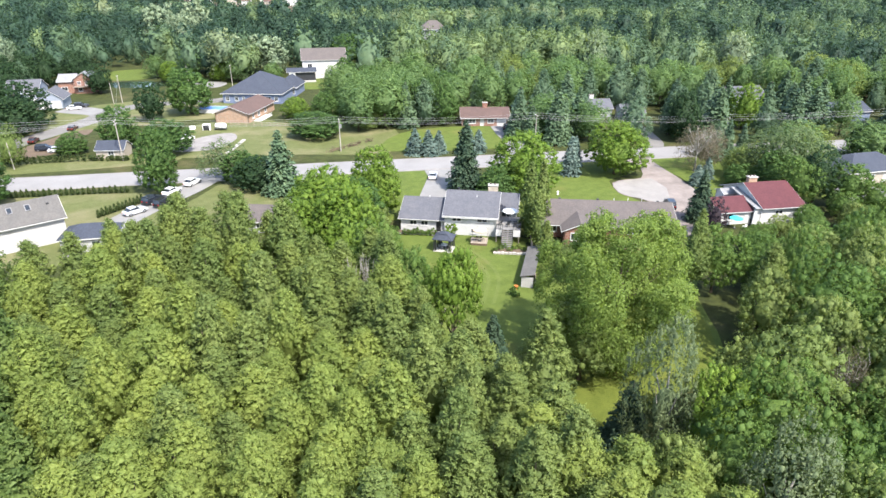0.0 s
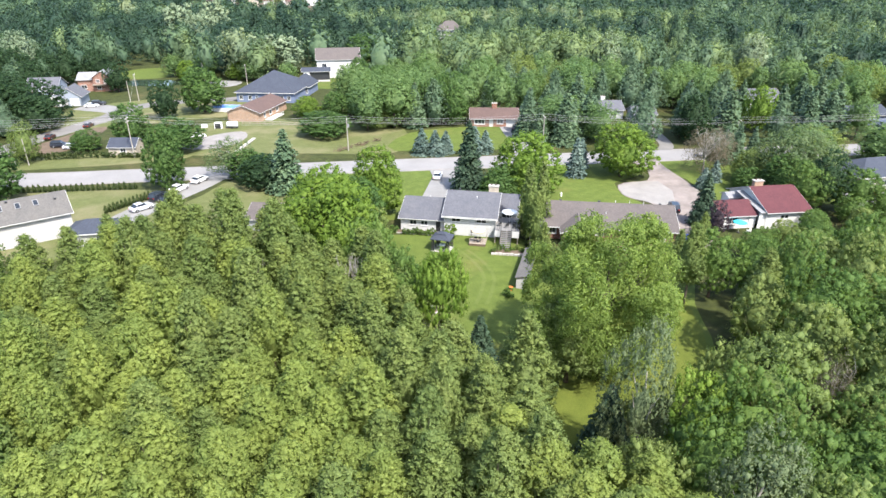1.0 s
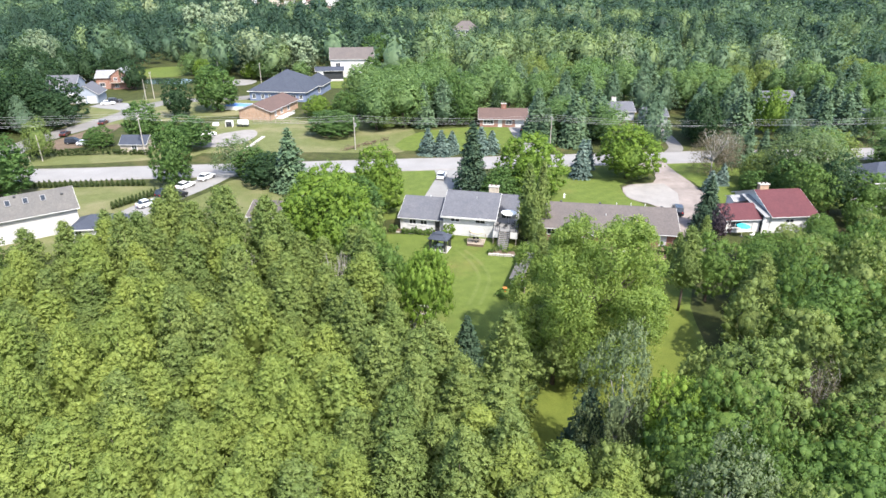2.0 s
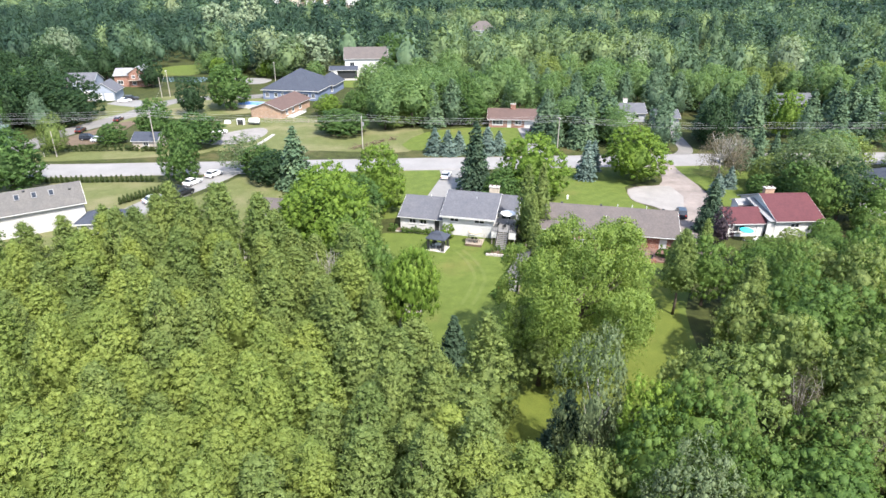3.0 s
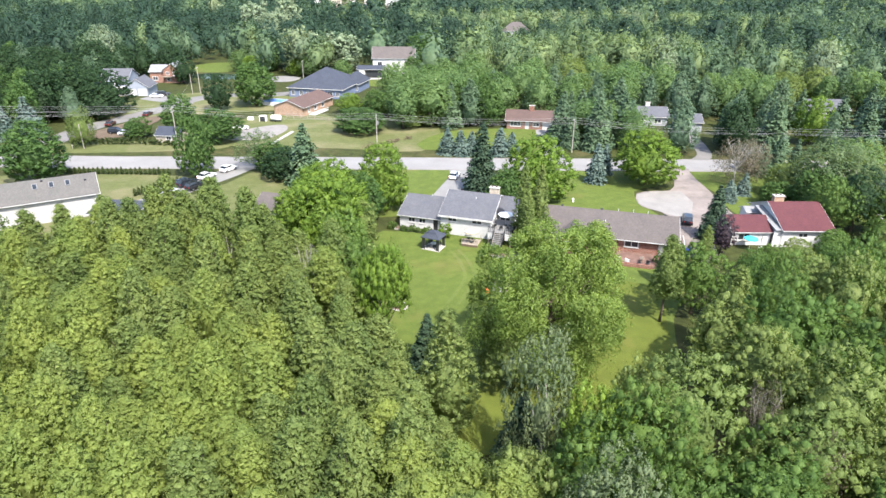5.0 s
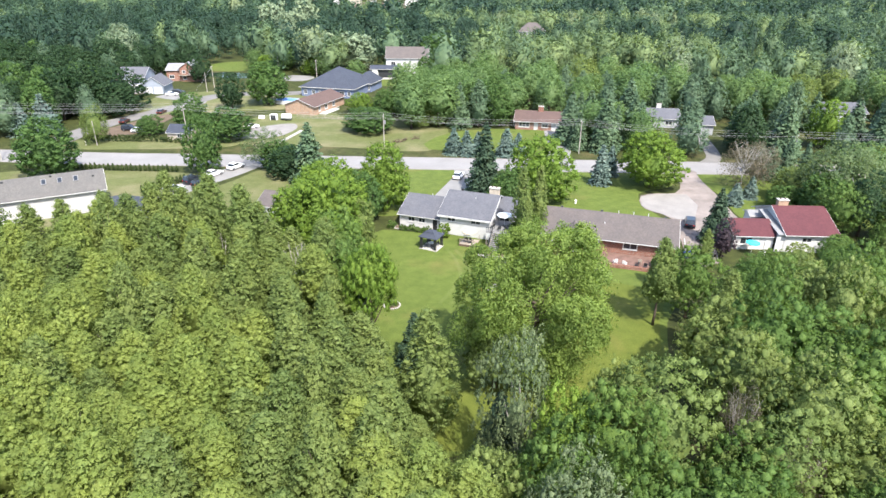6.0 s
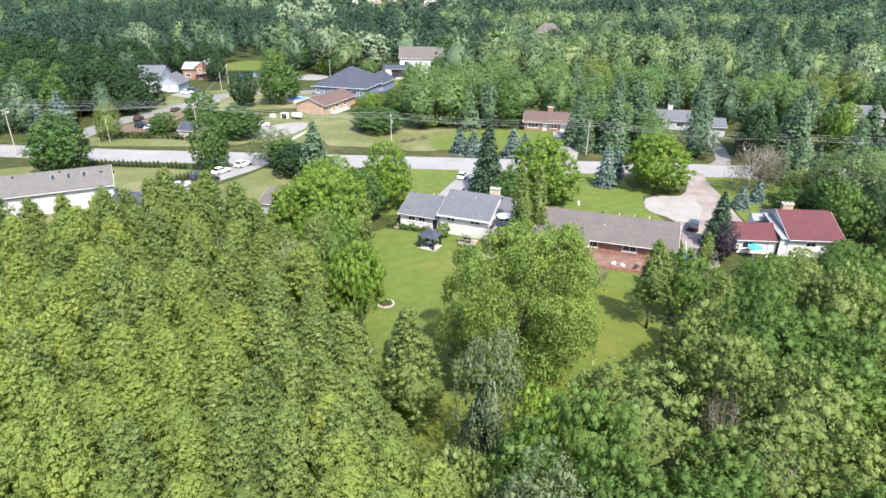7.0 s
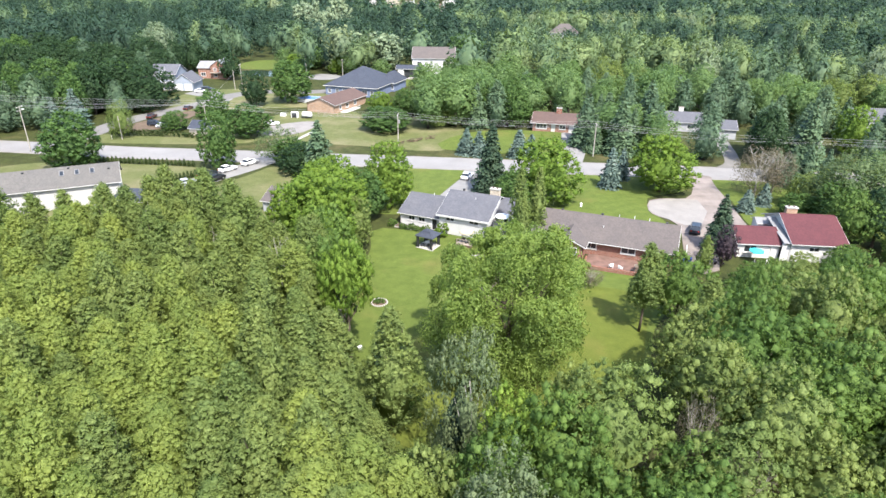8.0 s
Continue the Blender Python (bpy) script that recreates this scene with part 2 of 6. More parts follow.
L_BARE = leaf("brownish_twigs", (0.120, 0.102, 0.082), (0.215, 0.185, 0.150), 0.2)


# ---------------------------------------------------------------- building blocks
def part(name, bm, material, parent, label="", m=None, smooth=False):
    """Links a bmesh as one mesh object under a thing or a part."""
    me = bpy.data.meshes.new(name)
    bm.to_mesh(me)
    bm.free()
    return part_mesh(name, me, material, parent, label, m, smooth)


def part_mesh(name, me, material, parent, label="", m=None, smooth=False):
    if material and not me.materials:
        me.materials.append(material)
    if smooth:
        me.polygons.foreach_set("use_smooth", [True] * len(me.polygons))
    ob = new(name, me)
    if parent:
        ob.parent = parent
    if m is not None:
        ob.matrix_basis = m
    return tagged(ob, label)


def thing(name, label, category, m=None, group=""):
    ob = new(name)
    ob.empty_display_size = 0.3
    if m is not None:
        ob.matrix_basis = m
    return tagged(ob, label, category, group)


def box(bm, a, b, m=None):
    """A box from corner a to corner b."""
    vs = [bm.verts.new((x, y, z)) for z in (a[2], b[2]) for x, y in ((a[0], a[1]), (b[0], a[1]), (b[0], b[1]), (a[0], b[1]))]
    for f in ((3, 2, 1, 0), (4, 5, 6, 7), (0, 1, 5, 4), (1, 2, 6, 5), (2, 3, 7, 6), (3, 0, 4, 7)):
        bm.faces.new([vs[i] for i in f])
    if m is not None:
        bmesh.ops.transform(bm, matrix=m, verts=vs)
    return bm


def boxes(*pairs):
    bm = bmesh.new()
    for a, b in pairs:
        box(bm, a, b)
    return bm


def bevelled(bm, w=0.02):
    bmesh.ops.bevel(bm, geom=list(bm.edges), offset=w, segments=1, affect="EDGES")
    return bm


def tube(bm, pts, radii, sides=6, cap=True):
    """A tapered tube along points."""
    rings = []
    pts = [Vector(p) for p in pts]
    for i, (p, r) in enumerate(zip(pts, radii)):
        d = (pts[min(i + 1, len(pts) - 1)] - pts[max(i - 1, 0)]).normalized()
        q = d.to_track_quat("Z", "Y")
        rings.append([bm.verts.new(p + q @ Vector((r * math.cos(a), r * math.sin(a), 0))) for a in (2 * math.pi * k / sides for k in range(sides))])
    for a, b in zip(rings, rings[1:]):
        for k in range(sides):
            bm.faces.new((a[k], a[(k + 1) % sides], b[(k + 1) % sides], b[k]))
    if cap:
        bm.faces.new(rings[0][::-1])
        bm.faces.new(rings[-1])
    return bm


def prism(bm, poly, y0, y1):
    """Extrudes a polygon in x and z from y0 to y1."""
    a = [bm.verts.new((x, y0, z)) for x, z in poly]
    b = [bm.verts.new((x, y1, z)) for x, z in poly]
    bm.faces.new(a)
    bm.faces.new(b[::-1])
    for i in range(len(poly)):
        j = (i + 1) % len(poly)
        bm.faces.new((a[j], a[i], b[i], b[j]))
    return bm


def patch(name, pts, z, material, label, category="", kind="structure", round_=3, thick=0.0):
    """A flat piece of ground with a smoothed outline; with a thickness it is a slab with edges."""
    pts = [Vector((*p, 0)) for p in pts]
    out = []
    n = len(pts)
    for i in range(n):
        p0, p1, p2, p3 = pts[i - 1], pts[i], pts[(i + 1) % n], pts[(i + 2) % n]
        for k in range(round_):
            t = k / round_
            out.append(0.5 * (2 * p1 + (p2 - p0) * t + (2 * p0 - 5 * p1 + 4 * p2 - p3) * t * t + (3 * p1 - p0 - 3 * p2 + p3) * t ** 3))
    bm = bmesh.new()
    bottom = min(0.0, z) - 0.05
    top = [bm.verts.new((p.x, p.y, z)) for p in out]
    low = [bm.verts.new((p.x, p.y, bottom)) for p in out]
    bm.faces.new(top)
    for i in range(len(out)):
        j = (i + 1) % len(out)
        bm.faces.new((low[i], low[j], top[j], top[i]))
    bmesh.ops.recalc_face_normals(bm, faces=bm.faces)
    bmesh.ops.triangulate(bm, faces=[f for f in bm.faces if len(f.verts) > 4])
    return tagged(part(name, bm, material, None, label), "", category, "", kind)


# ---------------------------------------------------------------- trees
RNG = np.random.default_rng(7)
GOLD = math.pi * (3 - math.sqrt(5))
OCT_V = np.array([(1, 0, 0), (-1, 0, 0), (0, 1, 0), (0, -1, 0), (0, 0, 1), (0, 0, -1)], float)
OCT_F = np.array([(0, 2, 4), (2, 1, 4), (1, 3, 4), (3, 0, 4), (2, 0, 5), (1, 2, 5), (3, 1, 5), (0, 3, 5)])


def ico():
    """A rough eight-sided heart; every call turns it another way."""
    q, r = np.linalg.qr(RNG.normal(0, 1, (3, 3)))
    q = q * np.sign(np.linalg.det(q))
    return OCT_V @ q.T, OCT_F


_p = (1 + 5 ** 0.5) / 2
BALL = (np.array([(-1, _p, 0), (1, _p, 0), (-1, -_p, 0), (1, -_p, 0), (0, -1, _p), (0, 1, _p), (0, -1, -_p), (0, 1, -_p), (_p, 0, -1), (_p, 0, 1), (-_p, 0, -1), (-_p, 0, 1)], float) / 1.902,
        np.array([(0, 11, 5), (0, 5, 1), (0, 1, 7), (0, 7, 10), (0, 10, 11), (1, 5, 9), (5, 11, 4), (11, 10, 2), (10, 7, 6), (7, 1, 8), (3, 9, 4), (3, 4, 2), (3, 2, 6), (3, 6, 8), (3, 8, 9), (4, 9, 5), (2, 4, 11), (6, 2, 10), (8, 6, 7), (9, 8, 1)]))


class Cloud:
    """Vertices, triangles and quads of a crown, gathered as arrays."""

    def __init__(self):
        self.v, self.t, self.q, self.w, self.n = [], [], [], [], 0

    def tris(self, v, f, nrm=None):
        self.v.append(v)
        c = v - v.mean(0)
        self.w.append(c / (np.linalg.norm(c, axis=1)[:, None] + 1e-9) if nrm is None else nrm)
        self.t.append(f + self.n)
        self.n += len(v)

    def cards(self, at, out, size, slim=0.7, up=0.0, fold=0.25, wild=0.65):
        """Leaf sprays: a bent pointed leaf for each place, facing outwards."""
        k = len(at)
        n = out + RNG.normal(0, wild, (k, 3)) + np.array([0, 0, up])
        n /= np.linalg.norm(n, axis=1)[:, None] + 1e-9
        a = np.cross(n, RNG.normal(0, 1, (k, 3)))
        a /= np.linalg.norm(a, axis=1)[:, None] + 1e-9
        b = np.cross(n, a)
        s = (size * RNG.uniform(0.65, 1.3, k))[:, None]
        v = np.stack([at + a * s * 0.62 - n * s * fold * 0.5, at - a * s * 0.38 + b * s * slim * 0.55, at - a * s * 0.38 - b * s * slim * 0.55], 1)
        self.v.append(v.reshape(-1, 3))
        w = out / (np.linalg.norm(out, axis=1)[:, None] + 1e-9) * 0.66 + n * 0.34
        w /= np.linalg.norm(w, axis=1)[:, None] + 1e-9
        self.w.append(np.repeat(w, 3, 0))
        self.t.append(np.arange(3 * k).reshape(-1, 3) + self.n)
        self.n += 3 * k

    def puffs(self, c, r, per, size, core=0.66, slim=0.6, up=0.25, squash=1.0, ball=None, wild=0.65, reach=(0.72, 1.12)):
        """Balls of leaf sprays round the points c with radii r, each with a closed dark heart."""
        c, r = np.asarray(c, float), np.asarray(r, float)
        k = len(c)
        if core:
            iv, it = ball or ico()
            v = c[:, None] + iv[None] * (r * core)[:, None, None] * RNG.uniform(0.8, 1.15, (k, len(iv), 1)) * np.array([1, 1, squash])
            f = it[None] + (np.arange(k) * len(iv))[:, None, None]
            self.tris(v.reshape(-1, 3), f.reshape(-1, 3), np.broadcast_to(iv, (k, len(iv), 3)).reshape(-1, 3))
        d = RNG.normal(0, 1, (k, per, 3)) + np.array([0, 0, 0.35])
        d /= np.linalg.norm(d, axis=2)[..., None]
        at = c[:, None] + d * (r[:, None, None]) * RNG.uniform(*reach, (k, per, 1)) * np.array([1, 1, squash])
        self.cards(at.reshape(-1, 3), d.reshape(-1, 3), size, slim, up, 0.25, wild)

    def domed(self, centre, squash=1.0, k=0.55):
        """Turns the leaves' shading partly outwards from the whole crown."""
        for i, v in enumerate(self.v):
            o = (v - np.array(centre)) * np.array([1, 1, squash])
            o /= np.linalg.norm(o, axis=1)[:, None] + 1e-9
            o[:, 2] = np.maximum(o[:, 2], -0.15)
            w = self.w[i] * (1 - k) + o * k
            self.w[i] = w / (np.linalg.norm(w, axis=1)[:, None] + 1e-9)
        return self

    def arrays(self):
        v = np.concatenate(self.v)
        t = np.concatenate(self.t) if self.t else np.zeros((0, 3), int)
        q = np.concatenate(self.q) if self.q else np.zeros((0, 4), int)
        return v, t, q, np.concatenate(self.w)


def mesh_of(name, v, t, q, w, material):
    me = bpy.data.meshes.new(name)
    nt, nq = len(t), len(q)
    me.vertices.add(len(v))
    me.vertices.foreach_set("co", v.astype(np.float32).ravel())
    me.loops.add(nt * 3 + nq * 4)
    me.loops.foreach_set("vertex_index", np.concatenate([t.ravel(), q.ravel()]).astype(np.int32))
    me.polygons.add(nt + nq)
    me.polygons.foreach_set("loop_start", np.concatenate([np.arange(nt) * 3, nt * 3 + np.arange(nq) * 4]).astype(np.int32))
    me.update(calc_edges=True)
    me.polygons.foreach_set("use_smooth", np.ones(nt + nq, bool))
    me.normals_split_custom_set_from_vertices(w.astype(np.float32))
    me.materials.append(material)
    return me


def finer(v, f):
    """Splits every triangle of a ball into four."""
    v, cut, out = [tuple(p) for p in v], {}, []

    def mid(i, j):
        key = (min(i, j), max(i, j))
        if key not in cut:
            m = (np.array(v[i]) + np.array(v[j])) / 2
            v.append(tuple(m / np.linalg.norm(m)))
            cut[key] = len(v) - 1
        return cut[key]

    for a, b, c in f:
        d, e, g = mid(a, b), mid(b, c), mid(c, a)
        out += [(a, d, g), (d, b, e), (g, e, c), (d, e, g)]
    return np.array(v), np.array(out)


BALL_80 = finer(*BALL)
BALL_320 = finer(*BALL_80)


def waves(count, freq):
    """A smooth random field over directions, about -1 to 1."""
    k, p = RNG.normal(0, freq, (count, 3)), RNG.uniform(0, 6.28, count)
    return lambda d: np.sin(d @ k.T + p).sum(1) / count ** 0.5


def crown_cloud(h, r, low, tufts, per, size, profile="oval", amp=0.18, pr=(0.09, 0.18), skin=0.5, inner=4.0, heart=0.62, wide=0.42, dome=0.4, slim=0.6, wild=0.7, reach=(0.6, 1.2), fray=0.05, fine=True, under=-0.85, up=0.3, point=2.0):
    """A crown of leaf tufts over a closed inner skin; its surface swells in limbs and boughs. profile: oval, cone or cedar."""
    cl = Cloud()
    slow, quick = waves(6, 1.7), waves(8, 4.6)
    zc = h * (low + (1 - low) * wide)

    def surface(d, k):
        s = k * (1 + amp * slow(d) + amp * 0.6 * quick(d))
        if profile == "oval":
            z = zc + np.where(d[:, 2] > 0, d[:, 2] * (h - zc), d[:, 2] * (zc - h * low)) * (0.3 * k + 0.7 * s)
            return np.stack([d[:, 0] * r * s, d[:, 1] * r * s, z], 1)
        t = np.clip((1 + d[:, 2]) / 2, 0, 1)
        flat = np.linalg.norm(d[:, :2], axis=1) + 1e-9
        w = r * s * np.maximum(1 - t ** point, 0) ** 0.82 * np.minimum(1, 0.35 + 5 * t) + 0.02 * r
        return np.stack([d[:, 0] / flat * w, d[:, 1] / flat * w, h * (low + (1 - low) * t * (0.7 + 0.3 * k))], 1)

    bv, bt = BALL_320 if fine else BALL_80
    cl.tris(surface(bv * 0.999, skin), bt, bv)
    i = np.arange(tufts)
    z = 0.99 - (0.99 - under) * (i + RNG.uniform(0, 1, tufts)) / tufts
    a = i * GOLD + RNG.uniform(-0.6, 0.6, tufts)
    f = np.sqrt(1 - z * z)
    d = np.stack([f * np.cos(a), f * np.sin(a), z], 1)
    at = surface(d, 0.93) + RNG.normal(0, fray * r, (tufts, 3))
    k = int(tufts * inner)
    d2 = RNG.normal(0, 1, (k, 3)) + np.array([0, 0, 0.25])
    d2 /= np.linalg.norm(d2, axis=1)[:, None]
    cl.cards(surface(d2, 0.76) + RNG.normal(0, 0.05 * r, (k, 3)), d2, size * 1.8, 0.75, 0.2, 0.3, 0.5)
    cl.puffs(at, r * RNG.uniform(*pr, tufts), per, size, heart, slim, up, 1.0, None, wild, reach)
    return cl.domed((0, 0, h * low + (zc - h * low) * 0.6), r / (h - zc) if profile == "oval" else 0.6, dome)


def broad_cloud(h, r, lobes, per_lobe, per, size, low=0.3, droop=0.0, spread=1.0, heart=True, dome=0.38, core=0.80, pr=(0.24, 0.44), ball=None, lobe=(0.40, 0.58), out=(0.50, 0.74)):
    """A crown of lobes, every lobe covered with balls of leaves; droop hangs strands below them."""
    cl = Cloud()
    hc = h * (1 + low) / 2
    vr = h * (1 - low) / 2
    cs, rs = [], []
    for i in range(lobes):
        z = 1 - 2 * (i + 0.5) / lobes
        w = max(0.0, 1 - abs(z) ** 3.2) ** 0.5
        a = i * GOLD + RNG.uniform(-0.5, 0.5)
        k = RNG.uniform(*out)
        lc = np.array([r * w * k * math.cos(a) * spread, r * w * k * math.sin(a) * spread, hc + vr * z * 0.76 + RNG.uniform(-0.05, 0.05) * h])
        lr = r * RNG.uniform(*lobe)
        d = RNG.normal(0, 1, (per_lobe, 3)) + np.array([math.cos(a) * w * 0.6, math.sin(a) * w * 0.6, 0.5])
        d /= np.linalg.norm(d, axis=1)[:, None]
        cs.append(lc + d * lr * RNG.uniform(0.6, 1.05, (per_lobe, 1)))
        rs.append(np.full(per_lobe, lr) * RNG.uniform(*pr, per_lobe))
        iv, it = ico()
        if heart:
            cl.tris(lc + iv * lr * 0.36, it)
        if droop:
            k = per_lobe * 2
            d2 = RNG.normal(0, 1, (k, 3))
            d2[:, 2] = -abs(d2[:, 2]) * 0.2
            d2 /= np.linalg.norm(d2, axis=1)[:, None]
            base = lc + d2 * lr
            for s in range(4):
                cl.cards(base - np.array([0, 0, 1.0]) * droop * (s + 0.5) / 4 + RNG.normal(0, 0.12, (k, 3)), d2, size * 1.3, 0.45)
    cl.puffs(np.concatenate(cs), np.concatenate(rs), per, size, core if heart else 0, 0.80, 0.3, 1.0, ball)
    return cl.domed((0, 0, hc - vr * 0.5), 1.0, dome)


def spruce_cloud(h, r, tiers, arms, size, low=0.06):
    """Tiers of drooping boughs round a pole."""
    cl = Cloud()
    at, out = [], []
    for i in range(tiers):
        u = (i + RNG.uniform(0, 0.6)) / tiers
        z = h * (low + (0.97 - low) * u)
        w = r * (1 - u) ** 0.78 * RNG.uniform(0.85, 1.15) + 0.12
        k = max(4, int(arms * (1 - 0.55 * u)))
        for j in range(k):
            a = 2 * math.pi * j / k + i * 1.3 + RNG.uniform(-0.25, 0.25)
            ln = w * RNG.uniform(0.75, 1.12)
            steps = max(2, int(ln / (size * 0.42)))
            for s in range(steps):
                f = (s + 1) / steps
                side = RNG.uniform(-0.36, 0.36) * f * ln
                for side in (side, -side * RNG.uniform(0.2, 1.0)):
                    at.append((math.cos(a) * ln * f - math.sin(a) * side, math.sin(a) * ln * f + math.cos(a) * side, z - 0.30 * ln * f * f + RNG.uniform(-0.05, 0.05)))
                    out.append((math.cos(a) * 0.55, math.sin(a) * 0.55, 0.9))
    cl.cards(np.array(at), np.array(out), size * 1.35, 0.62, 0.2, 0.35)
    iv, it = ico()
    for k in range(7):
        u = k / 7
        w = r * 0.62 * (1 - u) ** 0.85 + 0.05
        cl.tris(np.array([0, 0, h * (low + 0.05 + 0.85 * u)]) + iv * np.array([w, w, h * 0.09]), it)
    return cl


def trunk_mesh(h, r0, top, limbs, reach, bark, name="trunk", lean=0.02, twigs=0):
    """A tapered trunk with rising limbs."""
    bm = bmesh.new()
    rr = random.Random(int(h * 100) + limbs)
    pts = [Vector((rr.uniform(-lean, lean) * h * k / 5, rr.uniform(-lean, lean) * h * k / 5, top * k / 5)) for k in range(6)]
    pts[0] = Vector((0, 0, -0.15))
    tube(bm, pts, [r0 * 1.25, r0, r0 * 0.85, r0 * 0.68, r0 * 0.48, r0 * 0.22], 7)
    for i in range(limbs):
        a = i * GOLD + rr.uniform(-0.4, 0.4)
        z0 = top * rr.uniform(0.30, 0.72)
        k = min(4, int(5 * z0 / top))
        p = pts[k].lerp(pts[k + 1], 5 * z0 / top - k)
        e = p + Vector((math.cos(a) * reach, math.sin(a) * reach, (top - z0) * rr.uniform(0.5, 0.95) + 0.2 * h * (twigs > 0)))
        mid = p.lerp(e, 0.5) + Vector((0, 0, -0.08 * reach))
        tube(bm, [p, mid, e], [r0 * 0.42, r0 * 0.28, r0 * 0.08], 5, False)
        for _ in range(twigs):
            s = p.lerp(e, rr.uniform(0.4, 1.0))
            d = Vector((rr.uniform(-1, 1), rr.uniform(-1, 1), rr.uniform(0.2, 1))) * reach * 0.5
            tube(bm, [s, s + d * 0.5, s + d], [r0 * 0.13, r0 * 0.09, r0 * 0.03], 4, False)
    me = bpy.data.meshes.new(name)
    bm.to_mesh(me)
    bm.free()
    me.materials.append(bark)
    me.polygons.foreach_set("use_smooth", [True] * len(me.polygons))
    return me


# kind: name, label, leaf material, unit height, unit radius, crown maker (variant), trunk maker
SHAPES = {}


def shape(key, name, label, material, h, r, variants, crown, trunk, group=""):
    SHAPES[key] = dict(name=name, label=label, mat=material, h=h, r=r, n=variants, crown=crown, trunk=trunk, group=group, meshes={})


def proto(key, i):
    """Crown and trunk meshes of one variant, made once."""
    s = SHAPES[key]
    if i not in s["meshes"]:
        s["meshes"][i] = (mesh_of("crown", *s["crown"]().arrays(), s["mat"]), s["trunk"]())
    return s["meshes"][i]


COUNT = {}


def tree(key, x, y, h, r=None, label="", turn=None, z=0.0):
    """Stands one tree, a thing with its trunk and crown."""
    s = SHAPES[key]
    k = COUNT[key] = COUNT.get(key, -1) + 1
    crown, trunk = proto(key, k % s["n"])
    sh = h / s["h"]
    sr = (r or s["r"] * sh) / s["r"]
    ob = thing(s["name"], label or s["label"], "hedge" if "hedge" in s["name"] else "shrub" if "shrub" in s["name"] else "tree",
               pose(x, y, z, 0, 0, k * 137.5 if turn is None else turn) @ Matrix.Diagonal((sr, sr, sh, 1)), s["group"])
    if trunk:
        part_mesh("trunk", trunk, None, ob)
    part_mesh("crown", crown, None, ob)
    return ob


def woods(name, label, spots, material, makers, category="woods"):
    """Many far trees as one object: every spot is x, y, height, radius."""
    arr = [m().arrays() for m in makers]
    V, T, Q, N, n = [], [], [], [], 0
    for i, (x, y, h, r) in enumerate(spots):
        v, t, q, nm = arr[i % len(arr)]
        a = i * 2.39996
        c, s = math.cos(a), math.sin(a)
        w = v * np.array([r, r, h])
        w = np.stack([w[:, 0] * c - w[:, 1] * s + x, w[:, 0] * s + w[:, 1] * c + y, w[:, 2]], 1)
        V.append(w)
        N.append(np.stack([nm[:, 0] * c - nm[:, 1] * s, nm[:, 0] * s + nm[:, 1] * c, nm[:, 2]], 1))
        T.append(t + n)
        Q.append(q + n)
        n += len(w)
    me = mesh_of(name, np.concatenate(V), np.concatenate(T), np.concatenate(Q), np.concatenate(N), material)
    return tagged(new(name, me), label, category, "", "stuff")


def unit(cl, h, r):
    """Brings a crown to unit height and radius."""
    cl.v = [v / np.array([r, r, h]) for v in cl.v]
    return cl


def cedar_shape(key, label, mat, tufts, per, size, variants, low=0.22, r=2.3, **how):
    shape(key, "cedar_tree", label, mat, 15.0, r, variants, lambda: crown_cloud(15.0, r, low, tufts, per, size, "cedar", under=-0.95, **how),
          lambda: trunk_mesh(15, 0.16, 13.5, 4, 0.9, M_BARK), "cedars of the wood")


def broad_shape(key, name, label, mat, tufts, per, size, variants=3, low=0.1, bark=None, group="", h=12.0, r=4.5, limbs=6, **how):
    shape(key, name, label, mat, h, r, variants, lambda: crown_cloud(h, r, low, tufts, per, size, **how),
          lambda: trunk_mesh(h, 0.22 + 0.008 * h, h * 0.72, limbs, r * 0.5, bark or M_BARK), group)


def strand_shape(key, name, label, mat, lobes, per_lobe, per, size, low, droop, bark=None, variants=2, h=12.0, r=4.5, limbs=6, **how):
    shape(key, name, label, mat, h, r, variants, lambda: broad_cloud(h, r, lobes, per_lobe, per, size, low, droop, **how),
          lambda: trunk_mesh(h, 0.22 + 0.008 * h, h * 0.72, limbs, r * 0.55, bark or M_BARK))


CEDAR = dict(amp=0.15, pr=(0.09, 0.18), slim=0.42, point=1.75, reach=(0.45, 1.4), wild=0.85)
cedar_shape("cedar_near", "tall yellow-green cedar tree in the dense wood", L_CEDAR, 220, 36, 0.18, 7, 0.50, **CEDAR)
cedar_shape("cedar_olive", "tall olive-green cedar tree at the edge of the wood", L_OLIVE, 230, 34, 0.185, 5, 0.30, **CEDAR)
cedar_shape("cedar_low", "dull green cedar tree with boughs down to the lawn", L_OLIVE, 250, 34, 0.185, 1, 0.06, **CEDAR)
cedar_shape("cedar_yard", "slim dull green cedar tree beside the house", L_OLIVE, 190, 14, 0.28, 2, 0.05, **CEDAR)
NEAR = dict(group="leafy trees of the wood", amp=0.21, pr=(0.08, 0.18), reach=(0.5, 1.35), slim=0.5, wild=0.8)
broad_shape("green_near", "leafy_tree", "full green leafy tree in the dense wood", L_GREEN, 240, 28, 0.23, 5, 0.14, **NEAR)
broad_shape("green_high", "leafy_tree", "full green leafy tree with a bare lower trunk", L_LIME, 240, 28, 0.23, 1, 0.50, **NEAR)
broad_shape("dark_near", "leafy_tree", "dark green leafy tree in the dense wood", L_DARK, 240, 28, 0.23, 3, 0.12, **NEAR)
broad_shape("olive_near", "leafy_tree", "olive green leafy tree in the dense wood", L_OLIVE, 240, 28, 0.23, 4, 0.14, **NEAR)
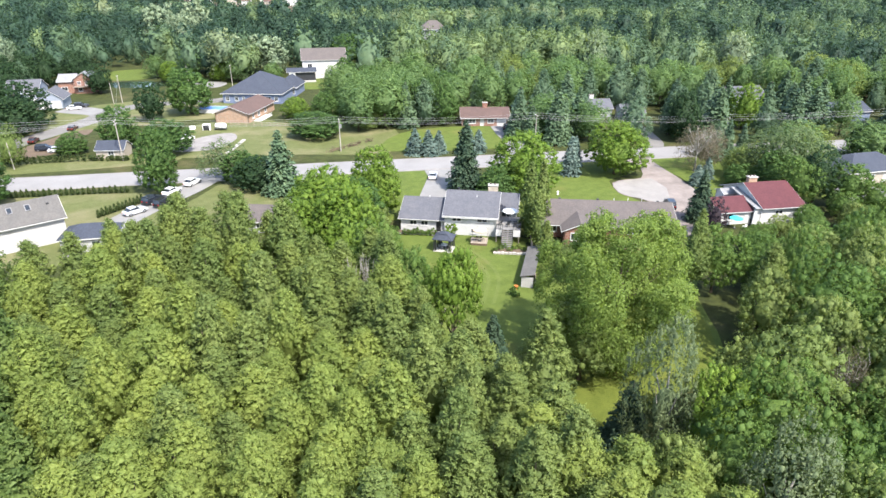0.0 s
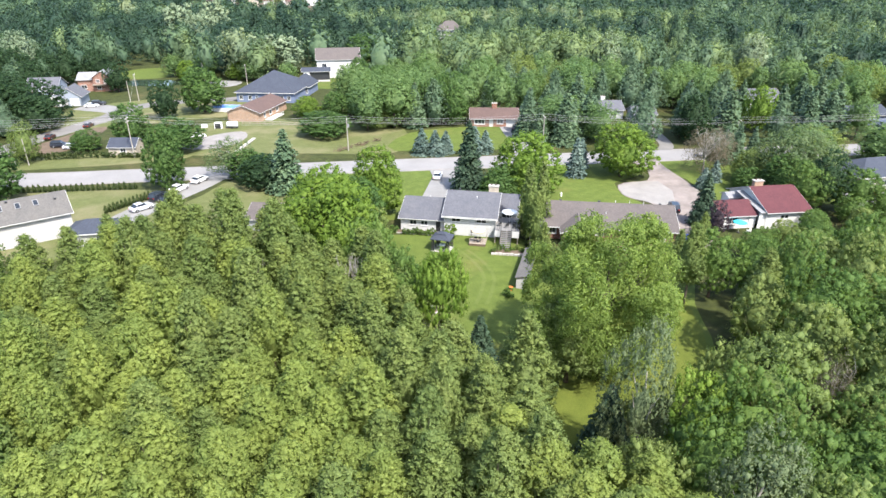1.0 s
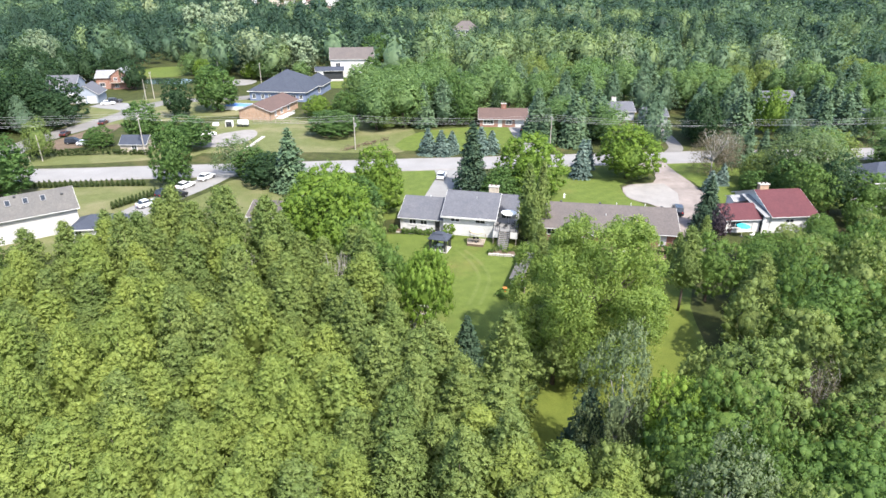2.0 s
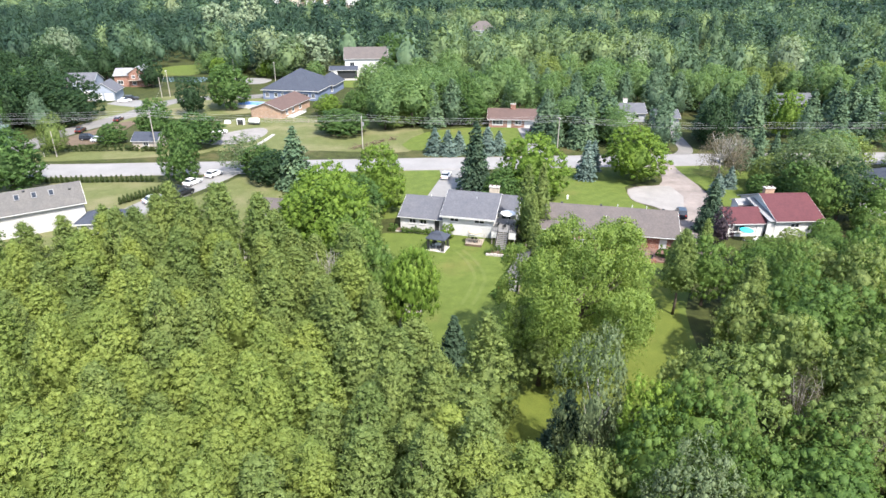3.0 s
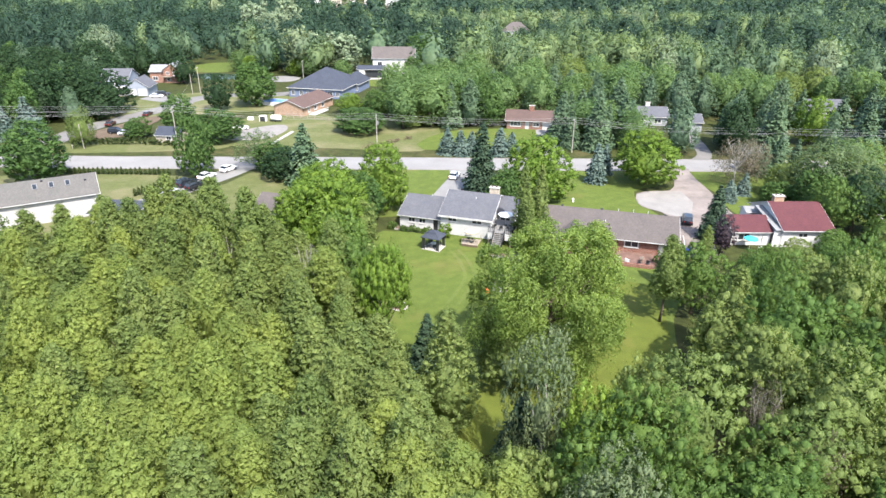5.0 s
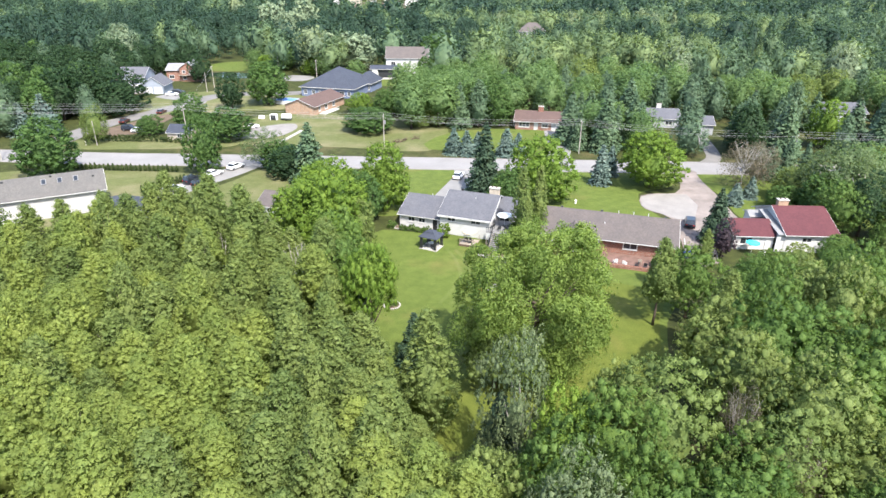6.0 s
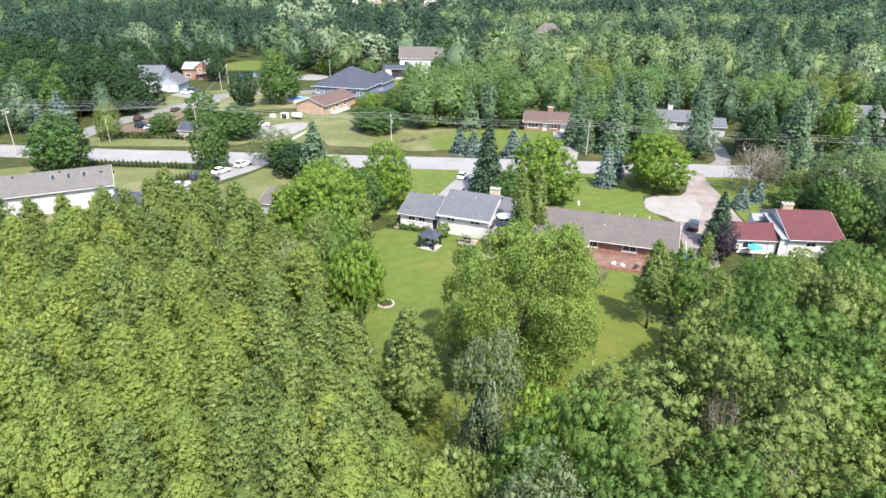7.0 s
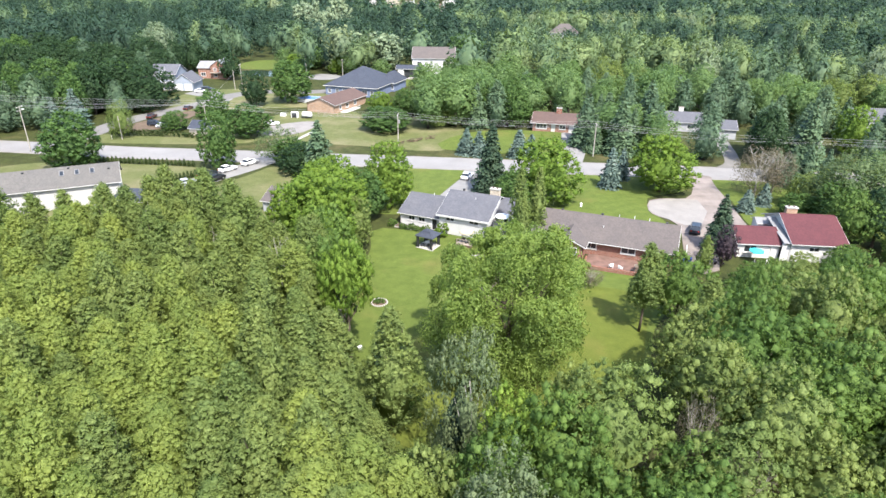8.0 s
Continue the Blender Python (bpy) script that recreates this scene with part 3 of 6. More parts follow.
broad_shape("lime_near", "leafy_tree", "bright lime-green young leafy tree", L_YOUNG, 240, 28, 0.23, 2, 0.12, amp=0.2, pr=(0.08, 0.17))
broad_shape("silver_near", "poplar_tree", "silvery grey-green poplar tree", L_SILVER, 260, 30, 0.2, 2, 0.08, bark=M_PALEBARK, amp=0.22, pr=(0.08, 0.17), heart=0.4, inner=4.0, skin=0.25)
strand_shape("big_near", "honey_locust_tree", "large spreading light green tree with several trunks on the lawn", L_LOCUST, 58, 28, 60, 0.19, 0.02, 1.8, variants=1, h=17.0, r=7.2, limbs=16, pr=(0.22, 0.46), heart=False, lobe=(0.18, 0.34), out=(0.42, 1.0))
broad_shape("maple_mid", "maple_tree", "dense round green maple tree", L_MAPLE, 220, 21, 0.31, 4, 0.02, amp=0.15, heart=0.62)
broad_shape("lime_mid", "maple_tree", "dense round light green maple tree", L_LIME, 230, 21, 0.29, 4, 0.0, amp=0.15, heart=0.62)
broad_shape("dark_mid", "leafy_tree", "dark green leafy tree near the road", L_DARK, 190, 19, 0.35, 4, 0.02, amp=0.16, heart=0.62)
broad_shape("olive_mid", "leafy_tree", "olive green leafy tree near the road", L_OLIVE, 190, 19, 0.35, 3, 0.04, amp=0.18, heart=0)
broad_shape("pine_mid", "pine_tree", "tall soft blue-green pine tree", L_PINE, 170, 19, 0.37, 4, 0.06, h=14.0, r=3.6, profile="cedar", amp=0.26, slim=0.45, heart=0)
broad_shape("ash_mid", "leafy_tree", "light yellow-green leafy tree behind the houses", L_ASH, 180, 19, 0.37, 5, 0.08, h=14.0, r=4.2, amp=0.20, wide=0.5, heart=0)
strand_shape("willow_mid", "willow_tree", "pale green willow tree with hanging branches", L_WILLOW, 15, 8, 16, 0.58, 0.2, 2.2)
broad_shape("silver_mid", "poplar_tree", "pale silvery leafy tree", L_WILLOW, 180, 19, 0.37, 3, 0.1, bark=M_PALEBARK, amp=0.24, heart=0)
broad_shape("birch_mid", "birch_tree", "airy grey-green birch tree with pale trunks", L_BIRCH, 200, 14, 0.32, 3, 0.1, bark=M_PALEBARK, amp=0.26, inner=2.0, skin=0.25, heart=0.3)
broad_shape("plum", "plum_tree", "dark purple-leaved plum tree beside the red-roofed house", L_PLUM, 150, 20, 0.26, 1, 0.05, amp=0.2)
shape("spruce", "spruce_tree", "tall dark green spruce tree", L_SPRUCE, 14.0, 3.4, 2, lambda: spruce_cloud(14.0, 3.4, 26, 14, 0.50), lambda: trunk_mesh(14, 0.2, 13.5, 0, 1, M_BARK))
shape("spruce_dark", "spruce_tree", "dark green spruce tree", L_SPRUCEDARK, 14.0, 3.4, 2, lambda: spruce_cloud(14.0, 3.4, 30, 16, 0.42), lambda: trunk_mesh(14, 0.2, 13.5, 0, 1, M_BARK))
shape("spruce_blue", "blue_spruce_tree", "blue-grey spruce tree on the grass", L_BLUE, 8.0, 2.2, 2, lambda: spruce_cloud(8.0, 2.2, 20, 11, 0.42), lambda: trunk_mesh(8, 0.14, 7.6, 0, 1, M_BARK))
shape("shrub", "shrub", "round green garden shrub", L_GREEN, 2.0, 1.4, 3, lambda: broad_cloud(2.0, 1.4, 7, 8, 10, 0.28, 0.0), lambda: None)
shape("shrub_lime", "shrub", "light green flowering shrub", L_LIME, 2.0, 1.4, 2, lambda: broad_cloud(2.0, 1.4, 7, 8, 10, 0.28, 0.0), lambda: None)
shape("shrub_olive", "shrub", "wide olive green shrub", L_OLIVE, 2.0, 1.4, 2, lambda: broad_cloud(2.0, 1.4, 7, 8, 10, 0.28, 0.0), lambda: None)
shape("column", "hedge_cedar", "small pointed green cedar in a planted row", L_HEDGE, 1.8, 0.45, 3, lambda: crown_cloud(1.8, 0.45, 0.03, 24, 8, 0.14, "cedar", pr=(0.2, 0.35), fine=False), lambda: None, "row of young hedge cedars")
shape("bare", "bare_tree", "half-bare brownish grey tree with thin twigs", L_BARE, 8.0, 4.0, 2, lambda: broad_cloud(8.0, 4.0, 22, 12, 24, 0.17, 0.06, heart=False), lambda: trunk_mesh(8, 0.2, 7, 12, 2.6, M_PALEBARK, twigs=5))


# ---------------------------------------------------------------- ground and roads
def ground():
    bm = bmesh.new()
    bmesh.ops.create_grid(bm, x_segments=24, y_segments=24, size=3000)
    tagged(part("ground", bm, M_GROUND, None, "rough green and brown ground under the woods"), "", "ground", "", "structure")


ground()
# grass
patch("lawn", [(-10, 98.5), (-8.9, 90), (-6.6, 81), (-4.6, 70), (-2.2, 60), (1, 54), (7, 50), (12, 45.5), (20, 51), (28, 56), (34.5, 64), (36, 76), (40, 92), (24, 93), (14, 94), (13.5, 98)], 0.020, M_LAWN, "mown sunlit green lawn behind the white house and the brick house", "lawn")
patch("lawn", [(9, 54), (9.6, 48.6), (13, 46.6), (20, 51.8), (27, 56), (33.6, 64), (35, 76), (36, 84), (28, 86), (22, 78), (18, 68), (14, 61)], 0.026, M_YARD, "sunlit yellow-green grass under the big tree", "lawn")
patch("lawn", [(-27, 104), (-27, 118), (-24, 134), (-3.4, 138), (-4.8, 118), (-5, 108), (-8, 106)], 0.028, M_LAWN, "patchy green front lawn beside the driveway", "lawn")
patch("lawn", [(15, 108), (14, 124), (16, 141), (42, 145), (44, 136), (36.4, 129), (38, 119), (41, 108)], 0.032, M_LAWN, "bright green front lawn of the brick house", "lawn")
patch("lawn", [(51.2, 146), (53, 132), (54.4, 118), (60, 117), (80, 118), (95, 128), (96, 148)], 0.036, M_LAWN, "green lawn under trees beside the gravel drive", "lawn")
patch("lawn", [(-115, 92), (-108, 108), (-96, 115.5), (-62, 121), (-56, 112), (-48, 104), (-58, 88), (-72, 86)], 0.040, M_DRY, "dry green lawn round the long white building", "lawn")
patch("lawn", [(-54, 104), (-50, 118), (-47, 128), (-34, 132), (-30, 120), (-30, 96), (-44, 94)], 0.044, M_DRY, "dry lawn between the driveways", "lawn")
patch("field", [(-60, 147), (-36, 150), (-14, 151.5), (-12, 170), (-22, 188), (-46, 184), (-56, 190), (-72, 184), (-76, 168), (-70, 150)], 0.048, M_DRY, "dry yellow-green open lot beside the road", "lawn")
patch("field", [(-106, 132), (-74, 140), (-64, 146), (-72, 152), (-104, 142), (-110, 138)], 0.052, M_DRY, "dry grass verge along the road", "lawn")
patch("field", [(-122, 176), (-108, 168), (-100, 176), (-82, 186), (-66, 196), (-72, 214), (-98, 222), (-124, 204)], 0.056, M_DRY, "dry grass between the houses", "lawn")
patch("lawn", [(-14, 153), (22, 159), (24, 178), (4, 180), (-12, 172)], 0.060, M_LAWN, "shady green front lawn of the bungalow", "lawn")
patch("field", [(-150, 272), (-143, 262), (-127, 264), (-123, 282), (-134, 293), (-148, 289)], 0.064, M_LAWN, "bright green clearing in the woods", "lawn")
patch("field", [(-70, 246), (-44, 242), (-34, 256), (-40, 270), (-66, 268)], 0.068, M_LAWN, "green lawn before the far white house", "lawn")
patch("pond", [(-140, 249), (-122, 244.5), (-110, 249), (-114, 257), (-132, 259)], 0.072, M_WATER, "dark still pond beside the clearing", "pond", "structure")


def strip(name, pts, width, z, material, label, category):
    """A road along points."""
    pts = [Vector((*p, 0)) for p in pts]
    fine = []
    for i in range(len(pts) - 1):
        p0, p1, p2, p3 = pts[max(i - 1, 0)], pts[i], pts[i + 1], pts[min(i + 2, len(pts) - 1)]
        for k in range(8):
            t = k / 8
            fine.append(0.5 * (2 * p1 + (p2 - p0) * t + (2 * p0 - 5 * p1 + 4 * p2 - p3) * t * t + (3 * p1 - p0 - 3 * p2 + p3) * t ** 3))
    fine.append(pts[-1])
    bm = bmesh.new()
    rows = []
    for i, p in enumerate(fine):
        d = (fine[min(i + 1, len(fine) - 1)] - fine[max(i - 1, 0)]).normalized()
        s = Vector((-d.y, d.x, 0)) * width / 2
        rows.append([bm.verts.new((q.x, q.y, h)) for q, h in ((p - s * 1.02, -0.05), (p - s, z), (p + s, z), (p + s * 1.02, -0.05))])
    for a, b in zip(rows, rows[1:]):
        for k in range(3):
            bm.faces.new((a[k], b[k], b[k + 1], a[k + 1]))
    bmesh.ops.recalc_face_normals(bm, faces=bm.faces)
    return tagged(part(name, bm, material, None, label), "", category, "", "structure")


ROAD = [(-420, 82), (-250, 104), (-160, 117.5), (-123, 122.8), (-92, 126.6), (-71, 130.3), (-40, 135.7), (-11, 140.8), (20, 146), (51, 151.3), (102, 158.5), (170, 167), (420, 190)]
strip("shoulder", ROAD, 10.2, 0.045, M_GRAVEL, "pale gravel shoulder of the road", "road")
strip("road", ROAD, 8.6, 0.07, M_ASPHALT, "pale worn two-lane asphalt road", "road")
strip("side_road", [(-111, 129), (-112.5, 141), (-113.8, 153), (-113.2, 162), (-111.2, 170), (-109.6, 178), (-107.8, 188), (-107.6, 197), (-105.5, 206), (-98, 213), (-80, 219), (-60, 236)], 7.2, 0.104, M_SIDE, "pale side road that curves between houses", "road")
strip("side_road", [(54.0, 155), (57.0, 161), (57.6, 170), (57.4, 178), (57.0, 188)], 3.6, 0.055, M_SIDE, "pale side street that leads into the woods", "road")
for off in (-0.75, 0.75):
    strip("wheel_track", [(3.5 + off, 93.0), (6.0 + off, 88.6), (7.6 + off, 83.2), (7.0 + off, 78.0), (6.2 + off, 74.6)], 0.55, 0.034 if off < 0 else 0.036, M_TRACK, "pale wheel track across the lawn", "path")
patch("bare_field", [(-330, 700), (-150, 700), (-170, 780), (-190, 880), (-360, 880)], 0.12, M_EARTH, "brown cleared building ground far off", "soil")
patch("driveway", [(-4.9, 105), (-4.9, 118), (-3.3, 132), (-4.2, 136.5), (4.2, 138), (2.8, 132), (2.2, 118), (2.2, 105)], 0.076, M_PALE, "pale concrete driveway of the white house", "driveway", round_=1)
strip("driveway", [(-31.4, 136.5), (-31.0, 128), (-29.4, 118), (-28.4, 107)], 3.8, 0.05, M_PALE, "pale driveway beside the grey garage", "driveway")
strip("driveway", [(-51.5, 133), (-53.5, 124), (-56.5, 115), (-59, 106), (-60, 98)], 6.0, 0.05, M_PALE, "long driveway with parked cars", "driveway")
patch("driveway", [(44.2, 148), (50.4, 148.5), (50.6, 145.5), (51, 140), (52.2, 132.5), (52.8, 126), (53.4, 120.5), (54, 113), (48, 112), (46.4, 97), (41.6, 97), (41.8, 114.6), (38, 118.8), (36.4, 121.5), (36.8, 127.6), (40.5, 130), (44, 131), (46, 138)], 0.080, M_DRIVE, "wide pale gravel drive of the brick house", "driveway", round_=2)
patch("parking_pad", [(36.5, 121.5), (36.7, 126.8), (38.5, 128.6), (42.0, 130.0), (46.2, 130.6), (47.4, 124), (45.6, 116.0), (42.6, 115.4), (38.2, 119)], 0.087, M_PAD, "worn white gravel parking pad", "driveway", round_=1)
patch("gravel_lot", [(-72, 157), (-66, 152.5), (-58, 156), (-56.5, 166), (-60, 172), (-66, 168)], 0.084, M_GRAVEL, "pale gravel parking patch on the open lot", "driveway")
patch("gravel_lot", [(-101, 246), (-89, 245), (-88, 256), (-99, 258)], 0.112, M_PALE, "pale gravel patch beyond the slate-blue house", "driveway")
patch("bare_soil", [(-109.6, 150), (-108.4, 158.5), (-107, 166), (-105.2, 173.5), (-101, 176), (-98.5, 164), (-98, 150), (-104, 146)], 0.088, M_EARTH, "strip of brown bare soil along the side road", "soil")
patch("driveway", [(-126, 200), (-114, 196), (-104, 190), (-103, 196), (-112, 204), (-122, 208)], 0.092, M_PALE, "pale driveway before the blue-grey house", "driveway", round_=2)
patch("driveway", [(14, 180), (20.5, 180), (22, 160), (21, 147), (16.5, 147), (16.5, 162)], 0.096, M_ASPHALT, "asphalt driveway of the bungalow", "driveway", round_=2)
patch("patio", [(80, 116), (81, 124), (92, 125), (94, 116)], 0.100, M_PALE, "pale patio behind the beige house", "patio", round_=1)


# ---------------------------------------------------------------- houses
def wall_bm(length, height, thick, openings, gable=None):
    """A wall in x and z, thick towards +y, with openings (x0, x1, z0, z1) right through it; gable: height of the peak over the middle."""
    bm = bmesh.new()
    xs = sorted({0.0, length, *(v for o in openings for v in o[:2])})
    zs = sorted({0.0, height, *(v for o in openings for v in o[2:4])})
    for x0, x1 in zip(xs, xs[1:]):
        for z0, z1 in zip(zs, zs[1:]):
            cx, cz = (x0 + x1) / 2, (z0 + z1) / 2
            if not any(o[0] < cx < o[1] and o[2] < cz < o[3] for o in openings):
                box(bm, (x0, 0, z0), (x1, thick, z1))
    if gable:
        prism(bm, [(0, height), (length, height), (length / 2, gable)], 0, thick)
    bmesh.ops.remove_doubles(bm, verts=bm.verts, dist=0.001)
    bmesh.ops.recalc_face_normals(bm, faces=bm.faces)
    return bm


def window(parent, m, x0, x1, z0, z1, bars=1, sill=True):
    """A window: frame with mullions, sill and a pane for each light."""
    w, f = x1 - x0, 0.09
    bm = boxes(((x0 - 0.06, -0.05, z0 - 0.06), (x1 + 0.06, 0.10, z0 + f)), ((x0 - 0.06, -0.05, z1 - f), (x1 + 0.06, 0.10, z1 + 0.06)),
               ((x0 - 0.06, -0.05, z0 + f), (x0 + f, 0.10, z1 - f)), ((x1 - f, -0.05, z0 + f), (x1 + 0.06, 0.10, z1 - f)))
    for k in range(1, bars + 1):
        c = x0 + w * k / (bars + 1)
        box(bm, (c - 0.04, 0.0, z0 + f), (c + 0.04, 0.09, z1 - f))
    win = part("window", bm, M_TRIM, parent, m=m)
    edges = [x0 + f] + [x0 + w * k / (bars + 1) for k in range(1, bars + 1)] + [x1 - f]
    for a, b in zip(edges, edges[1:]):
        part("pane", boxes(((a + 0.01, 0.04, z0 + f), (b - 0.01, 0.06, z1 - f))), M_GLASS, win)
    if sill:
        part("sill", boxes(((x0 - 0.12, -0.12, z0 - 0.13), (x1 + 0.12, 0.04, z0 - 0.065))), M_TRIM, win)
    return win


def door(parent, m, x0, x1, z0, z1, material, panels=0, label=""):
    bm = boxes(((x0 + 0.02, 0.06, z0), (x1 - 0.02, 0.12, z1 - 0.02)))
    d = part("garage_door" if panels else "door", bm, material, parent, label, m)
    for k in range(panels):
        h = (z1 - z0 - 0.1) / panels
        part("door_panel", boxes(((x0 + 0.10, 0.035, z0 + 0.06 + h * k), (x1 - 0.10, 0.062, z0 + h * (k + 1)))), material, d)
    part("handle", boxes(((x1 - 0.22, 0.0, z0 + 0.95), (x1 - 0.10, 0.06, z0 + 1.0))), M_STEEL, d)
    part("frame", boxes(((x0 - 0.07, -0.03, z0), (x0 + 0.02, 0.10, z1)), ((x1 - 0.02, -0.03, z0), (x1 + 0.07, 0.10, z1)), ((x0 - 0.07, -0.03, z1 - 0.02), (x1 + 0.07, 0.10, z1 + 0.07))), M_TRIM, d)
    return d


def swap(bm):
    """Roofs are drawn across and run along: turns (across, along, up) into (along, across, up)."""
    for v in bm.verts:
        v.co = Vector((v.co.y, v.co.x, v.co.z))
    bmesh.ops.recalc_face_normals(bm, faces=bm.faces)
    return bm


def block(home, u0, u1, v0, v1, eave, ridge, wall, roof, axis="u", base=0.0, openings=None, over=0.5, hip=False, skip=(), trim=None, thick=0.25):
    """One gabled or hipped block of a house. Openings by side: rows of (x0, x1, z0, z1, kind)."""
    trim = trim or M_TRIM
    if axis == "u":
        B, la, d = pose(u0, v0, 0), u1 - u0, v1 - v0
    else:
        B, la, d = pose(u1, v0, 0, 0, 0, 90), v1 - v0, u1 - u0
    sides = {"front": (pose(0, 0, base), la, False), "right": (pose(la, 0, base, 0, 0, 90), d, True),
             "back": (pose(la, d, base, 0, 0, 180), la, False), "left": (pose(0, d, base, 0, 0, -90), d, True)}
    inset = {"right": thick, "left": thick}
    for side, (m, length, gab) in sides.items():
        if side in skip:
            continue
        ops = (openings or {}).get(side, [])
        mm = B @ m
        mat = wall[side] if isinstance(wall, dict) and side in wall else wall["all"] if isinstance(wall, dict) else wall
        e = 0.0
        if gab:
            mm = mm @ pose(0.003, 0.0, 0)
        w = part("wall", wall_bm(length - (0.006 if gab else 0.0), eave - base, thick, ops, (ridge - base) if gab and not hip else None), mat, home, m=mm)
        for x0, x1, z0, z1, kind in ops:
            if kind == "win":
                window(w, None, x0, x1, z0, z1, 1 if x1 - x0 < 2.2 else 2)
            elif kind == "slit":
                window(w, None, x0, x1, z0, z1, 0, False)
            elif kind == "garage":
                door(w, None, x0, x1, z0, z1, M_TRIM, 4, "white panelled garage door")
            elif kind == "dark":
                door(w, None, x0, x1, z0, z1, M_DARK, 0, "dark open-looking door")
            else:
                door(w, None, x0, x1, z0, z1, M_TRIM)
    s = (ridge - eave) / (d / 2)
    t = 0.16
    if not hip:
        bm = bmesh.new()
        ze = eave - over * s
        for sign in (0, 1):
            poly = [(-over, ze), (d / 2, ridge), (d / 2, ridge + t), (-over, ze + t)]
            if sign:
                poly = [(d - x, z) for x, z in poly]
            prism(bm, poly, -over * 0.7, la + over * 0.7)
        r = part("roof", swap(bm), roof, home, m=B)
        for x in (-over - 0.05, d + over):
            part("fascia", swap(box(bmesh.new(), (x, -over * 0.7 - 0.05, ze + 0.02), (x + 0.05, la + over * 0.7 + 0.05, ze + t - 0.03))), trim, r)
        for y in (-over * 0.7 - 0.045, la + over * 0.7):
            for sign in (0, 1):
                poly = [(-over, ze + 0.01), (d / 2, ridge + 0.01), (d / 2, ridge + t - 0.03), (-over, ze + t - 0.03)]
                if sign:
                    poly = [(d - x, z) for x, z in poly]
                part("fascia", swap(prism(bmesh.new(), poly, y, y + 0.045)), trim, r)
        bm = bmesh.new()
        prism(bm, [(d / 2 - 0.16, ridge + t - 0.16 * s + 0.012), (d / 2, ridge + t + 0.02), (d / 2 + 0.16, ridge + t - 0.16 * s + 0.012), (d / 2, ridge + t - 0.1)], -over * 0.7, la + over * 0.7)
        part("ridge_cap", swap(bm), roof, r)
    else:
        ze = eave - 0.02
        o = over
        bm = bmesh.new()
        k = min(d, la) / 2
        lo = [bm.verts.new(p) for p in ((-o, -o, ze), (la + o, -o, ze), (la + o, d + o, ze), (-o, d + o, ze))]
        hi = [bm.verts.new((*v.co[:2], ze + t)) for v in lo]
        a, b = ((k, d / 2), (la - k, d / 2)) if la >= d else ((la / 2, k), (la / 2, d - k))
        ra, rb = bm.verts.new((*a, ridge + t)), bm.verts.new((*b, ridge + t))
        bm.faces.new(lo[::-1])
        for i in range(4):
            j = (i + 1) % 4
            bm.faces.new((lo[i], lo[j], hi[j], hi[i]))
        if la >= d:
            fs = ((hi[0], hi[1], rb, ra), (hi[1], hi[2], rb), (hi[2], hi[3], ra, rb), (hi[3], hi[0], ra))
        else:
            fs = ((hi[0], hi[1], ra), (hi[1], hi[2], rb, ra), (hi[2], hi[3], rb), (hi[3], hi[0], ra, rb))
        for f in fs:
            bm.faces.new(f)
        bmesh.ops.recalc_face_normals(bm, faces=bm.faces)
        r = part("roof", bm, roof, home, m=B)
        for lo_, hi_ in (((-o - 0.05, -o - 0.05, ze - 0.05), (la + o + 0.05, -o, ze + t * 0.8)), ((-o - 0.05, d + o, ze - 0.05), (la + o + 0.05, d + o + 0.05, ze + t * 0.8)),
                   ((-o - 0.05, -o, ze - 0.05), (-o, d + o, ze + t * 0.8)), ((la + o, -o, ze - 0.05), (la + o + 0.05, d + o, ze + t * 0.8))):
            part("fascia", boxes((lo_, hi_)), trim, r)
    return B


def chimney(home, u, v, z0, z1, w=1.3, d=0.7, material=None):
    c = part("chimney", bevelled(boxes(((u, v, z0), (u + w, v + d, z1))), 0.02), material or M_BRICK, home)
    part("chimney_cap", bevelled(boxes(((u - 0.1, v - 0.1, z1), (u + w + 0.1, v + d + 0.1, z1 + 0.16))), 0.02), M_STONE, c)
    for k in (0.25, 0.7):
        part("flue", tube(bmesh.new(), [(u + w * k, v + d / 2, z1 + 0.16), (u + w * k, v + d / 2, z1 + 0.45)], [0.12, 0.10], 8), M_ROOFRUST, c)


def vent(home, u, v, z):
    part("roof_vent", bevelled(boxes(((u, v, z - 0.1), (u + 0.4, v + 0.4, z + 0.28))), 0.03), M_DARK, home)


def pipe(home, u, v, z):
    part("vent_pipe", tube(bmesh.new(), [(u, v, z - 0.2), (u, v, z + 0.5)], [0.06, 0.06], 8), M_TRIM, home)


def W(*rows):
    """Windows from (x0, x1, z0, z1)."""
    return [(*r, "win") for r in rows]


